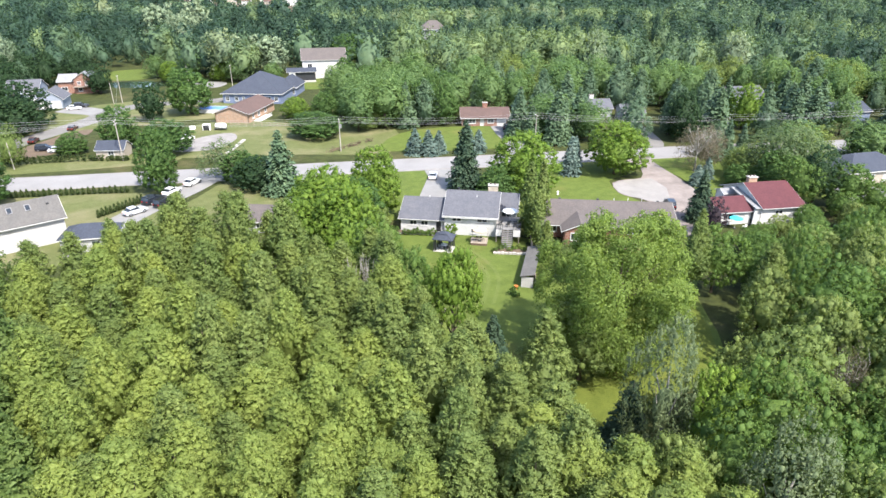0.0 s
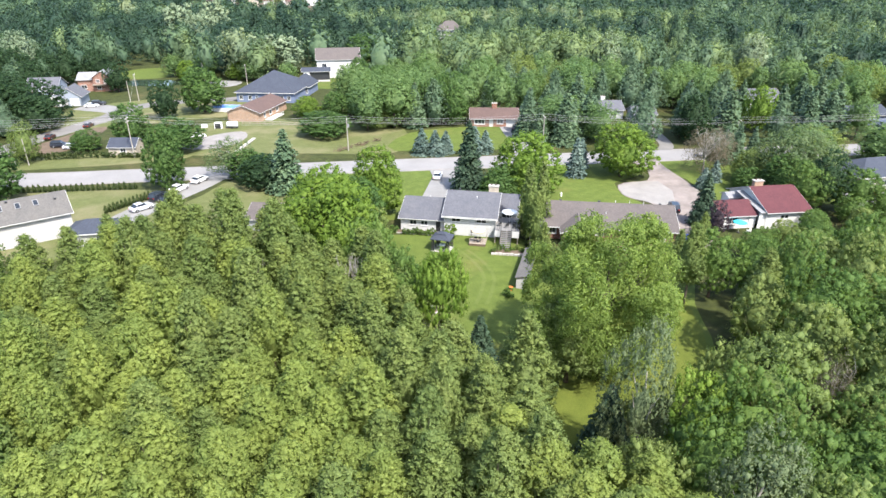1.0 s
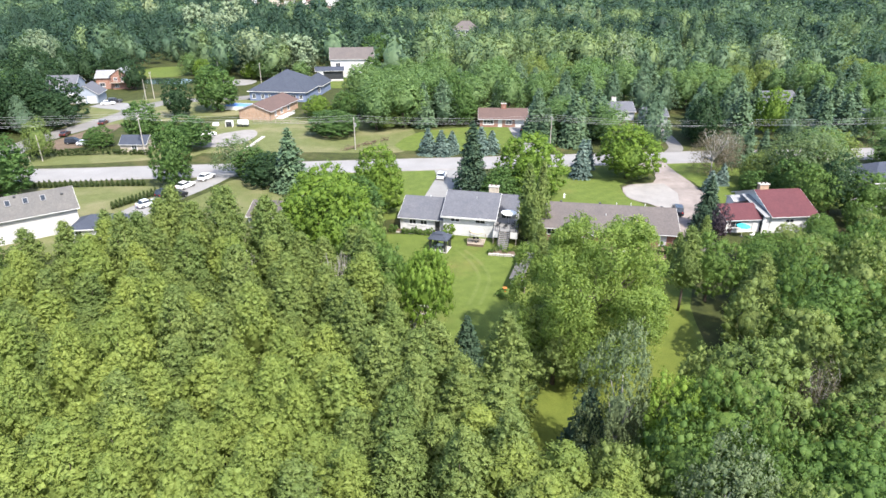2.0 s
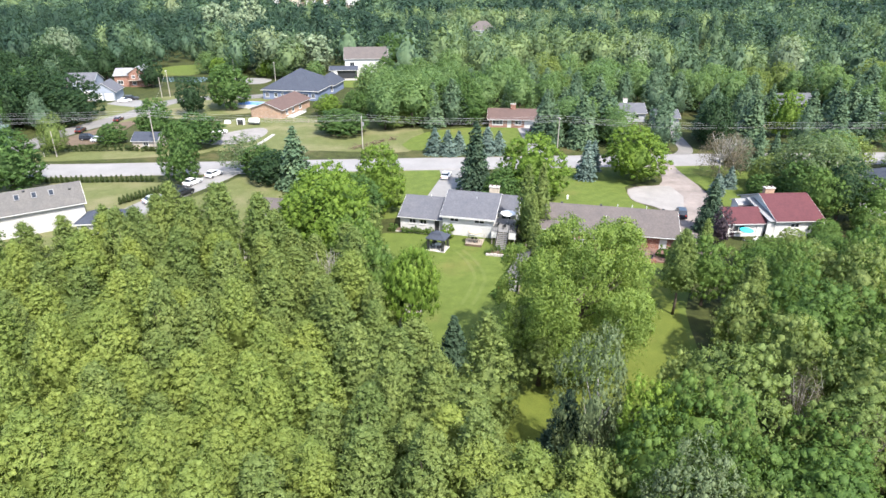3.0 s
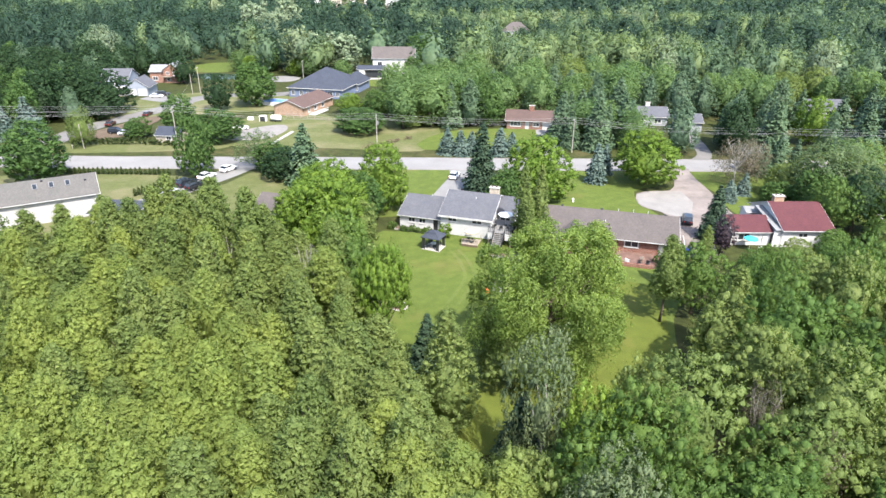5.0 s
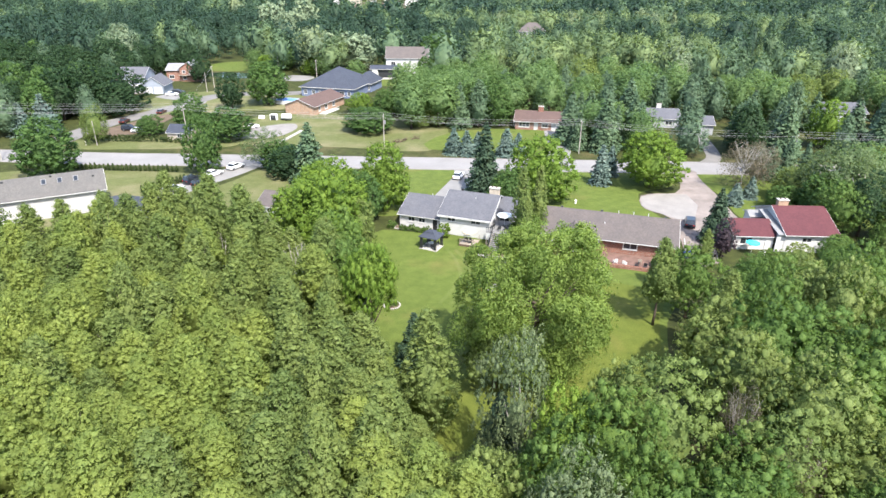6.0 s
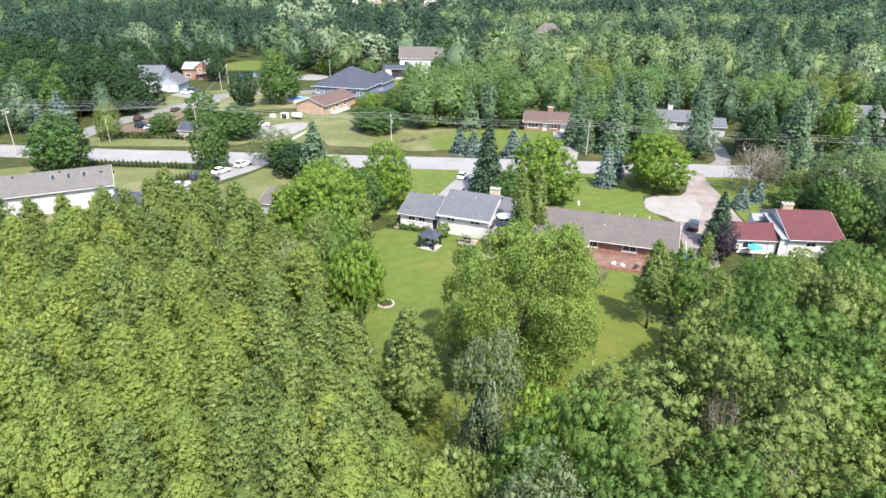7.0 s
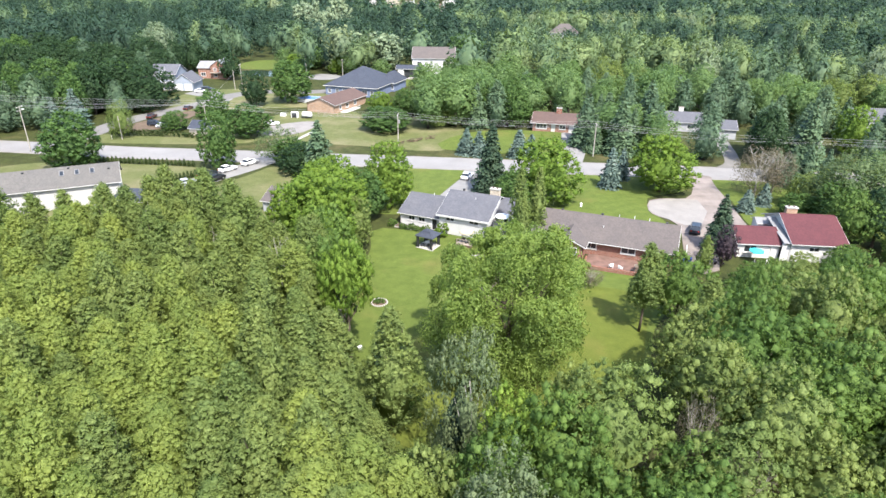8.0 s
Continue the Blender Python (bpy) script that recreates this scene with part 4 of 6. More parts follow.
def white_house():
    h = thing("house", "white split-level house with grey shingle roofs and a deck", "house", pose(0.3, 99.6, 0, 0, 0, -8))
    block(h, -7.9, -0.02, 0.4, 11.0, 2.5, 4.5, M_WHITE, M_ROOFGREY,
          openings={"front": W((1.6, 2.9, 1.2, 2.1), (3.6, 4.9, 1.2, 2.1)) + [(6.3, 7.2, 0.1, 2.15, "dark")], "left": W((3, 5, 1.0, 2.1))})
    block(h, 0.0, 9.0, -0.2, 11.4, 3.7, 6.1, M_WHITE, M_ROOFGREY,
          openings={"front": W((1.3, 2.9, 2.5, 3.3), (5.6, 7.4, 2.5, 3.3), (4.6, 5.6, 0.5, 1.3)), "right": W((2.2, 3.8, 1.9, 3.0)) + [(0.6, 1.6, 0.05, 2.1, "door")]})
    block(h, 9.02, 12.3, 4.2, 10.4, 3.5, 5.4, M_WHITE, M_ROOFGREY, openings={"front": [(0.6, 2.4, 1.4, 3.2, "win")]}, skip=("left",))
    chimney(h, 7.0, 6.3, 5.2, 7.0, 1.7, 0.9, M_PALEBRICK)
    vent(h, 1.4, 7.4, 5.7)
    pipe(h, 5.2, 4.0, 5.4)
    pipe(h, -3.5, 5.6, 4.5)
    part("gutter", boxes(((-0.4, -0.82, 3.34), (9.4, -0.72, 3.44))), M_TRIM, h)
    part("downpipe", tube(bmesh.new(), [(8.9, -0.28, 0.1), (8.9, -0.28, 3.2), (8.9, -0.7, 3.36)], [0.05] * 3, 6), M_TRIM, h)
    part("flower_bed", boxes(((-8.4, -1.1, -0.1), (0.2, 0.36, 0.10))), M_EARTH, h)
    part("bed_edging", bevelled(boxes(((-8.5, -1.25, -0.1), (0.2, -1.1, 0.18)), ((-8.55, -1.25, -0.1), (-8.4, 0.4, 0.18))), 0.02), M_STONE, h)


def brick_house():
    h = thing("house", "long red brick bungalow with grey-brown shingle roof", "house", pose(17.2, 98.3, 0, 0, 0, -5.5))
    block(h, 0, 22.2, 0, 11.6, 2.6, 4.8, M_BRICK, M_ROOFBROWN,
          openings={"front": W((14.2, 16.4, 1.1, 2.3), (8.5, 10.3, 1.1, 2.3), (1.0, 2.4, 1.1, 2.2)) + [(19.6, 20.6, 0.05, 2.1, "door")], "right": W((4, 5.4, 1.1, 2.2))}, over=0.7)
    block(h, 3.4, 8.6, -3.2, 4.2, 2.6, 3.75, M_BRICK, M_ROOFBROWN, axis="v", openings={"left": W((1.1, 2.3, 0.9, 2.2), (3.0, 4.2, 0.9, 2.2))}, skip=("right",), over=0.5)
    for u, v in ((3.0, 6.9), (9.8, 7.0), (20.3, 6.8)):
        vent(h, u, v, 4.45)
    for u, v in ((12.8, 6.9), (15.3, 7.2), (17.7, 7.1)):
        pipe(h, u, v, 4.5)
    pipe(h, 10.8, 3.0, 3.7)
    part("patio_slab", boxes(((9.2, -5.2, -0.1), (20.2, -0.1, 0.22))), M_PAVER, h, "low red brick patio")
    part("patio_wall", bevelled(boxes(((9.0, -5.5, -0.1), (18.6, -5.2, 0.62)), ((9.0, -5.2, -0.1), (9.25, -2.0, 0.62))), 0.02), M_BRICK, h, "low red brick garden wall")


def red_house():
    h = thing("house", "white stucco house with dark red shingle roofs", "house", pose(49.6, 103.4, 0, 0, 0, 9))
    block(h, 0, 6.5, 0, 7.2, 2.5, 4.0, M_STUCCO, M_ROOFRED, openings={"front": W((1.0, 3.0, 0.9, 2.1)) + [(4.2, 5.2, 0.05, 2.1, "door")]}, over=0.4)
    block(h, 8.0, 16.0, -0.8, 11.8, 3.3, 5.8, M_STUCCO, M_ROOFRED, openings={"front": W((2.6, 4.2, 1.8, 2.6), (7.0, 8.6, 1.8, 2.6)), "right": W((3, 5, 1, 2.2))}, over=0.6)
    block(h, 5.4, 7.7, 7.5, 10.0, 3.2, 3.7, M_STUCCO, M_ROOFPALE, over=0.3)
    bm = boxes(((6.55, -1.0, 0), (7.95, 7.4, 0.12)))
    for v in bm.verts:
        v.co.z += 3.05 + (v.co.y + 1.0) * 0.16
    part("link_roof", bm, M_ROOFPALE, h, "pale metal roof between the two red roofs")
    part("link_wall", boxes(((6.55, -0.7, 0), (7.95, -0.5, 3.0))), M_STUCCO, h)
    chimney(h, 8.6, 5.4, 5.0, 6.8, 1.7, 0.9, M_TANBRICK)
    part("downpipe", tube(bmesh.new(), [(7.86, -0.9, 0.1), (7.86, -0.9, 3.0)], [0.05] * 2, 6), M_TRIM, h)


def beige_house():
    h = thing("house", "beige house with a dark grey hipped roof", "house", pose(86.5, 125.5, 0, 0, 0, 14))
    block(h, 0, 16, 0, 10, 2.8, 5.4, M_BEIGE, M_ROOFDARK, hip=True, openings={"front": W((1.2, 3.2, 0.8, 2.1), (5.0, 6.6, 0.8, 2.1)) + [(9, 10, 0.05, 2.1, "door")], "left": W((3, 5, 0.9, 2.1))})


def long_house():
    h = thing("house", "long white building with grey roof and skylights", "house", pose(-82.6, 81.2, 0, 0, 0, 40.0))
    block(h, -9, 24.2, 0, 7.8, 4.5, 7.0, M_OFFWHITE, M_ROOFSILVER, openings={"front": [(5.0, 6.2, 1.6, 2.8, "win"), (12, 13.2, 1.6, 2.8, "win")], "right": W((3.0, 4.8, 1.2, 2.4))}, over=0.6)
    tilt = math.degrees(math.atan(0.641))
    for u in (14.2, 16.8, 19.4):
        m = pose(u, 1.9, 4.66 + 0.641 * 1.9, tilt, 0, 0)
        s = part("skylight", boxes(((0, 0, 0), (0.8, 0.09, 0.14)), ((0, 1.21, 0), (0.8, 1.3, 0.14)), ((0, 0.09, 0), (0.09, 1.21, 0.14)), ((0.71, 0.09, 0), (0.8, 1.21, 0.14))), M_ROOFPALE, h, m=m)
        part("pane", boxes(((0.09, 0.09, 0.06), (0.71, 1.21, 0.10))), M_GLASS, s)
    for u, v in ((8.0, 3.2), (15.6, 3.3), (22.5, 2.4)):
        vent(h, u, v, 4.66 + v * 0.64)
    g = thing("garage", "small white garage with a dark blue-grey roof", "garage", pose(-62.0, 91.0, 0, 0, 0, 12))
    block(g, 0, 8.2, 0, 5.6, 2.4, 3.9, M_OFFWHITE, M_ROOFDARK, hip=True, openings={"front": [(0.7, 1.7, 0.05, 2.1, "dark"), (4.6, 6.0, 1.0, 1.9, "win")]}, over=0.4)
    part("step", boxes(((0.4, -1.6, -0.1), (3.0, -0.02, 0.14))), M_PALE, g, "pale concrete step before the door")


def grey_garage():
    g = thing("garage", "small weathered garage with a grey-brown roof", "garage", pose(-34.7, 99.8, 0, 0, 0, -4))
    block(g, 0, 5.4, 0, 7.4, 2.3, 3.9, M_GREYSIDE, M_ROOFBROWN, openings={"back": [(1.2, 4.0, 0.05, 2.1, "garage")], "front": W((2, 3.2, 1.0, 1.9))}, over=0.4)


def slate_house():
    h = thing("house", "large slate-blue house with a broad dark hipped roof", "house", pose(-75.8, 214.5, 0, 0, 0, -3))
    ws = W((1.0, 2.2, 0.9, 2.4), (4.2, 5.4, 0.9, 2.4), (6.8, 7.6, 0.9, 2.4), (10.6, 12.6, 0.9, 2.4), (14.8, 16.8, 0.9, 2.4), (18.0, 19.2, 0.9, 2.4))
    block(h, 0, 20.4, 0, 22, 3.3, 9.2, M_SLATE, M_ROOFDARK, hip=True, openings={"front": ws}, over=0.6)
    block(h, 15, 21.6, 14, 26, 3.1, 6.6, M_SLATE, M_ROOFDARK, hip=True, openings={"front": W((5.0, 6.2, 0.9, 2.4))}, over=0.6)
    p = thing("pool", "covered swimming pool with a blue cover", "pool", pose(-79.5, 198.5, 0, 0, 0, -4))
    part("pool_wall", boxes(((0, 0, 0), (11, 0.2, 1.2)), ((0, 5.8, 0), (11, 6, 1.2)), ((0, 0.2, 0), (0.2, 5.8, 1.2)), ((10.8, 0.2, 0), (11, 5.8, 1.2))), M_TRIM, p)
    part("cover", bevelled(boxes(((0.2, 0.2, 0.9), (10.8, 5.8, 1.14))), 0.05), M_POOL, p, "blue pool cover")


def tan_house():
    h = thing("house", "tan brick bungalow with a rusty brown gabled roof", "house", pose(-68.6, 185.2, 0, 0, 0, -8))
    block(h, 0, 10.4, 0, 20, 2.9, 4.8, M_TANBRICK, M_ROOFRUST, axis="v", over=0.6,
          openings={"front": W((3, 4.2, 0.9, 2.2), (7, 8.6, 0.9, 2.2), (12, 13.6, 0.9, 2.2)), "left": []})
    pr = part("porch_rail", boxes(((10.9, 3.0, 0.9), (12.9, 3.1, 1.0)), ((12.8, 3.1, 0.9), (12.9, 12.0, 1.0)), ((10.6, 3.0, 0), (12.9, 12.0, 0.25))), M_TRIM, h)
    for k in range(10):
        part("baluster", boxes(((12.82, 3.2 + k * 0.95, 0.25), (12.88, 3.28 + k * 0.95, 0.9))), M_TRIM, pr)
    f = thing("fence", "low dark wooden fence along the open lot", "fence", pose(-63, 181.5, 0, 0, 0, -6))
    for k in range(13):
        part("post", boxes(((k * 2.4 - 0.05, -0.05, 0), (k * 2.4 + 0.05, 0.05, 1.15))), M_WOOD, f)
    for z in (0.35, 0.9):
        part("rail", boxes(((0, -0.10, z), (28.8, -0.05, z + 0.12))), M_WOOD, f)


def blue_house():
    h = thing("house", "blue-grey two-storey house with a white double garage", "house", pose(-143.4, 204.6, 0, 0, 0, 16))
    block(h, 0, 9.5, 0, 11, 5.6, 8.4, M_BLUEGREY, M_ROOFGREY, openings={"front": W((0.8, 2.4, 3.6, 4.9), (6.6, 8.2, 3.6, 4.9), (1.0, 2.6, 0.9, 2.3)) + [(6.6, 7.7, 0.1, 2.2, "door")]}, over=0.5)
    block(h, 2.6, 6.2, -1.8, 5.4, 5.2, 7.6, M_BLUEGREY, M_ROOFPALE, axis="v", openings={"left": W((0.9, 2.7, 3.6, 4.9), (0.9, 2.7, 0.9, 2.3))}, skip=("right",), over=0.5)
    block(h, 9.52, 17.0, -3.4, 6.4, 3.2, 6.0, M_BLUEGREY, M_ROOFGREY, axis="v", openings={"left": [(0.6, 3.3, 0.05, 2.5, "garage"), (4.1, 6.8, 0.05, 2.5, "garage")]}, over=0.5)
    part("porch_roof", bevelled(boxes(((6.2, -2.6, 2.75), (9.5, 0.0, 2.95)), ((2.2, -2.9, 2.75), (6.6, -1.82, 2.95))), 0.02), M_TRIM, h)
    for u in (2.4, 4.4, 6.4, 7.9, 9.2):
        part("porch_column", boxes(((u - 0.14, -2.7, 0), (u + 0.14, -2.42, 2.75))), M_TRIM, h)
    part("porch_floor", boxes(((2.2, -2.9, -0.1), (9.5, -1.85, 0.25))), M_PALE, h)
    r = thing("house", "red brick two-storey house with a pale roof and balcony", "house", pose(-142.0, 231.0, 0, 0, 0, 14))
    block(r, 0, 5.6, 1.0, 10, 4.4, 6.4, M_ROSEBRICK, M_ROOFPALE, openings={"front": W((1, 3, 1, 2.4))})
    block(r, 5.62, 12.4, 0, 9, 5.2, 7.4, M_ROSEBRICK, M_ROOFPALE, axis="v", openings={"left": W((1.2, 2.4, 3.2, 4.4), (3.8, 5.2, 3.0, 4.5), (1.2, 2.6, 0.8, 2.1))})
    b = part("balcony", boxes(((5.6, -1.5, 2.5), (13.6, -0.02, 2.66)), ((12.42, -0.02, 2.5), (13.6, 5, 2.66))), M_WOOD, r)
    for k in range(9):
        part("baluster", boxes(((5.65 + k, -1.5, 2.66), (5.72 + k, -1.43, 3.5))), M_BRICK, b)
    part("handrail", boxes(((5.6, -1.52, 3.5), (13.7, -1.42, 3.6))), M_BRICK, b)


def far_white_house():
    h = thing("house", "white stucco house with a pale roof over a dark garage wing", "house", pose(-62.0, 262.0, 0, 0, 0, 12))
    block(h, 4, 22, 3, 15, 7.8, 11.6, M_STUCCO, M_ROOFBROWN, openings={"front": W((2, 4, 4.6, 6.2))}, over=0.6)
    block(h, -2, 9, -3, 2.98, 4.0, 5.0, M_DARK, M_ROOFDARK, openings={"front": [(0.6, 3.0, 0.8, 2.8, "win")]}, over=0.8)
    part("pillar", boxes(((-1.6, -3.6, 0), (0.8, -3.05, 3.7))), M_STUCCO, h)
    part("terrace", boxes(((3, -6, -0.1), (9, -3.7, 0.5))), M_STONE, h)


def bungalow():
    h = thing("house", "red brick bungalow with a rusty brown roof", "house", pose(5.6, 180.6, 0, 0, 0, 1))
    block(h, 0, 13.6, 0, 9, 2.7, 4.6, M_ROSEBRICK, M_ROOFRUST, openings={"front": W((1.0, 4.0, 0.8, 2.2), (7.6, 9.4, 0.9, 2.1)) + [(5.4, 6.4, 0.05, 2.1, "door"), (10.4, 12.9, 0.05, 2.2, "garage")]}, over=0.8)
    chimney(h, 6.2, 4.0, 4.2, 6.0, 1.5, 0.9)
    g = thing("house", "pale grey house half hidden among spruces", "house", pose(42.8, 192.0, 0, 0, 0, 4))
    block(g, 0, 10, 0, 9, 2.8, 4.8, M_GREYSIDE, M_ROOFGREY, openings={"front": W((1, 3, 0.9, 2.1), (6, 8, 0.9, 2.1))})
    chimney(g, 3.8, 4.5, 4.4, 6.0, 1.3, 0.8, M_STUCCO)
    k = thing("garage", "pale grey garage half hidden among spruces", "garage", pose(54.6, 186.5, 0, 0, 0, 2))
    block(k, 0, 6.6, 0, 8, 2.8, 4.4, M_GREYSIDE, M_ROOFGREY, openings={"right": [(1, 3.8, 0.05, 2.3, "garage")]})
    r = thing("house", "grey-roofed house among trees across the road", "house", pose(98.0, 212.0, 0, 0, 0, 10))
    block(r, 0, 13, 0, 9, 2.9, 5.2, M_GREYSIDE, M_ROOFGREY, openings={"front": W((1, 4, 0.9, 2.2)) + [(6, 9, 0.05, 2.3, "dark")]})
    s = thing("house", "blue-grey house beside the road in the trees", "house", pose(119.0, 186.0, 0, 0, 0, 12))
    block(s, 0, 12, 0, 9, 2.9, 5.0, M_SLATE, M_ROOFDARK, openings={"front": W((1, 3, 0.9, 2.2))})


def hut():
    g = thing("shed", "small white shed with a dark roof behind the hedge", "shed", pose(-84.6, 146.2, 0, 0, 0, 4))
    block(g, 0, 6.6, 0, 5.0, 2.2, 3.8, M_BEIGE, M_ROOFDARK, openings={"front": W((2.8, 4.2, 0.9, 1.9))}, over=0.35)
    for k in range(9):
        s = thing("house", "small pale house far off beyond the woods", "house", pose(-318 + k * 17, 800 + (k % 3) * 22, 0, 0, 0, 7 * k % 23), "far row of pale houses")
        block(s, 0, 11 + k % 4 * 2, 0, 9, 6.0, 9.0, M_STUCCO if k % 3 else M_BEIGE, M_ROOFPALE if k % 2 else M_ROOFRUST, axis="v" if k % 2 else "u", openings={"front": W((2, 4, 1, 3), (6, 8, 1, 3)), "left": W((2, 4, 1, 3), (6, 8, 1, 3))})
    f = thing("house", "large pale roof of a house deep in the woods", "house", pose(-13, 396, 0, 0, 0, 4))
    block(f, -1, 15, 0, 11, 8.6, 13.4, M_GREYSIDE, M_ROOFBROWN, hip=True, openings={"front": W((3, 5, 6, 8), (8, 10, 6, 8))})


for build in (white_house, brick_house, red_house, beige_house, long_house, grey_garage, slate_house, tan_house, blue_house, far_white_house, bungalow, hut):
    build()


# ---------------------------------------------------------------- vehicles
def loft(bm, rings):
    vs = [[bm.verts.new(p) for p in r] for r in rings]
    n = len(vs[0])
    for a, b in zip(vs, vs[1:]):
        for k in range(n):
            bm.faces.new((a[k], a[(k + 1) % n], b[(k + 1) % n], b[k]))
    bm.faces.new(vs[0][::-1])
    bm.faces.new(vs[-1])
    bmesh.ops.recalc_face_normals(bm, faces=bm.faces)
    return bm


def ring(x, w, z0, z1, tuck=0.9):
    m = (z0 + z1) / 2
    return [(x, -w * 0.94, z0), (x, -w, m), (x, -w * tuck, z1), (x, w * tuck, z1), (x, w, m), (x, w * 0.94, z0)]


CARS = {
    # kind: body rings (x, half width, bottom, top), glass rings, roof height, axle places
    "car": ([(-2.2, 0.72, 0.42, 0.80), (-2.05, 0.84, 0.30, 0.92), (-1.2, 0.90, 0.26, 0.95), (0.8, 0.90, 0.26, 0.95), (1.8, 0.86, 0.28, 0.84), (2.25, 0.70, 0.38, 0.66)],
            [(-1.75, 0.74, 0.94, 0.95), (-1.15, 0.72, 0.94, 1.36), (0.05, 0.72, 0.94, 1.40), (0.95, 0.76, 0.94, 0.96)], (-1.2, 0.1, 1.43), (-1.35, 1.38)),
    "suv": ([(-2.3, 0.80, 0.50, 1.02), (-2.2, 0.92, 0.36, 1.10), (-1.2, 0.95, 0.32, 1.12), (0.9, 0.95, 0.32, 1.12), (1.9, 0.92, 0.34, 1.04), (2.35, 0.78, 0.46, 0.84)],
            [(-2.2, 0.80, 1.10, 1.12), (-1.95, 0.78, 1.10, 1.66), (0.05, 0.78, 1.10, 1.70), (0.95, 0.82, 1.10, 1.13)], (-2.0, 0.15, 1.74), (-1.4, 1.45)),
    "pickup": ([(-2.7, 0.90, 0.55, 1.10), (-2.6, 0.95, 0.45, 1.12), (-0.6, 0.97, 0.42, 1.14), (1.0, 0.97, 0.42, 1.14), (2.2, 0.94, 0.42, 1.10), (2.65, 0.84, 0.50, 0.95)],
               [(-0.75, 0.82, 1.13, 1.15), (-0.6, 0.80, 1.13, 1.76), (0.6, 0.80, 1.13, 1.80), (1.3, 0.84, 1.13, 1.15)], (-0.62, 0.65, 1.84), (-1.7, 1.7)),
}


def car(label, finish, x, y, yaw, kind="car", z=0.06):
    body_rings, glass_rings, (r0, r1, rz), axles = CARS[kind]
    c = thing("pickup_truck" if kind == "pickup" else "car", label, "car", pose(x, y, z, 0, 0, yaw), "parked cars")
    body = part("body", loft(bmesh.new(), [ring(*r) for r in body_rings]), finish, c, smooth=False)
    glass = part("cabin_glass", loft(bmesh.new(), [ring(*r, tuck=0.86) for r in glass_rings]), M_GLASS, c, "dark window glass")
    w = glass_rings[1][1] * 0.88
    part("roof", bevelled(boxes(((r0, -w, rz - 0.09), (r1, w, rz))), 0.03), finish, c)
    for s in (-1, 1):
        part("pillar", boxes(((r0 - 0.02, s * w - 0.05, body_rings[2][3] - 0.02), (r0 + 0.12, s * w + 0.05, rz - 0.08))), finish, c)
        part("headlight", boxes(((body_rings[-1][0] - 0.12, s * 0.55 - 0.16, body_rings[-1][3] - 0.18), (body_rings[-1][0] + 0.01, s * 0.55 + 0.16, body_rings[-1][3] - 0.05))), M_STEEL, c)
        part("tail_light", boxes(((body_rings[0][0] - 0.02, s * 0.6 - 0.12, body_rings[0][3] - 0.22), (body_rings[0][0] + 0.1, s * 0.6 + 0.12, body_rings[0][3] - 0.04))), M_RED, c)
        for ax in axles:
            yw = s * (body_rings[2][1] - 0.09)
            wh = part("wheel", tube(bmesh.new(), [(ax, yw - 0.11, 0.33), (ax, yw + 0.11, 0.33)], [0.33, 0.33], 14), M_RUBBER, c)
            part("rim", tube(bmesh.new(), [(ax, yw + s * 0.10, 0.33), (ax, yw + s * 0.125, 0.33)], [0.20, 0.18], 10), M_STEEL, wh)
    return c


car("small white car at the end of the driveway", P_WHITE, -2.2, 131.2, 84)
car("dark navy sport utility car on the gravel drive", P_NAVY, 44.2, 112.7, 80, "suv")
car("white car parked on the long driveway", P_WHITE, -54.0, 126.6, 74)
car("white car parked on the long driveway", P_WHITE, -56.0, 120.6, 72)
car("dark blue car parked on the long driveway", P_NAVY, -57.6, 115.2, 72, "suv")
car("silver car parked on the long driveway", P_SILVER, -58.4, 109.2, 55)
car("dark car parked beside the long driveway", P_BLACK, -54.6, 113.6, 70, "suv")
car("red-brown car parked along the side road", P_RUST, -109.5, 161.8, 102)
car("red-brown car parked along the side road", P_RUST, -106.8, 176.0, 98)
car("dark navy car on the driveway behind the hedge", P_NAVY, -101.4, 153.4, 10, "suv")
car("silver car on the driveway behind the hedge", P_SILVER, -97.6, 152.2, 20)
car("white car before the white garage doors", P_WHITE, -121.6, 203.8, 20)
car("black car before the white garage doors", P_BLACK, -121.0, 207.2, 20, "suv")
car("dark car on the bungalow driveway", P_BLACK, 18.2, 176.4, 86, "suv")
car("dark car among the trees across the road", P_BLACK, 124.0, 181.0, 20)
car("white car parked on the gravel lot", P_WHITE, -69.6, 164.2, 25)


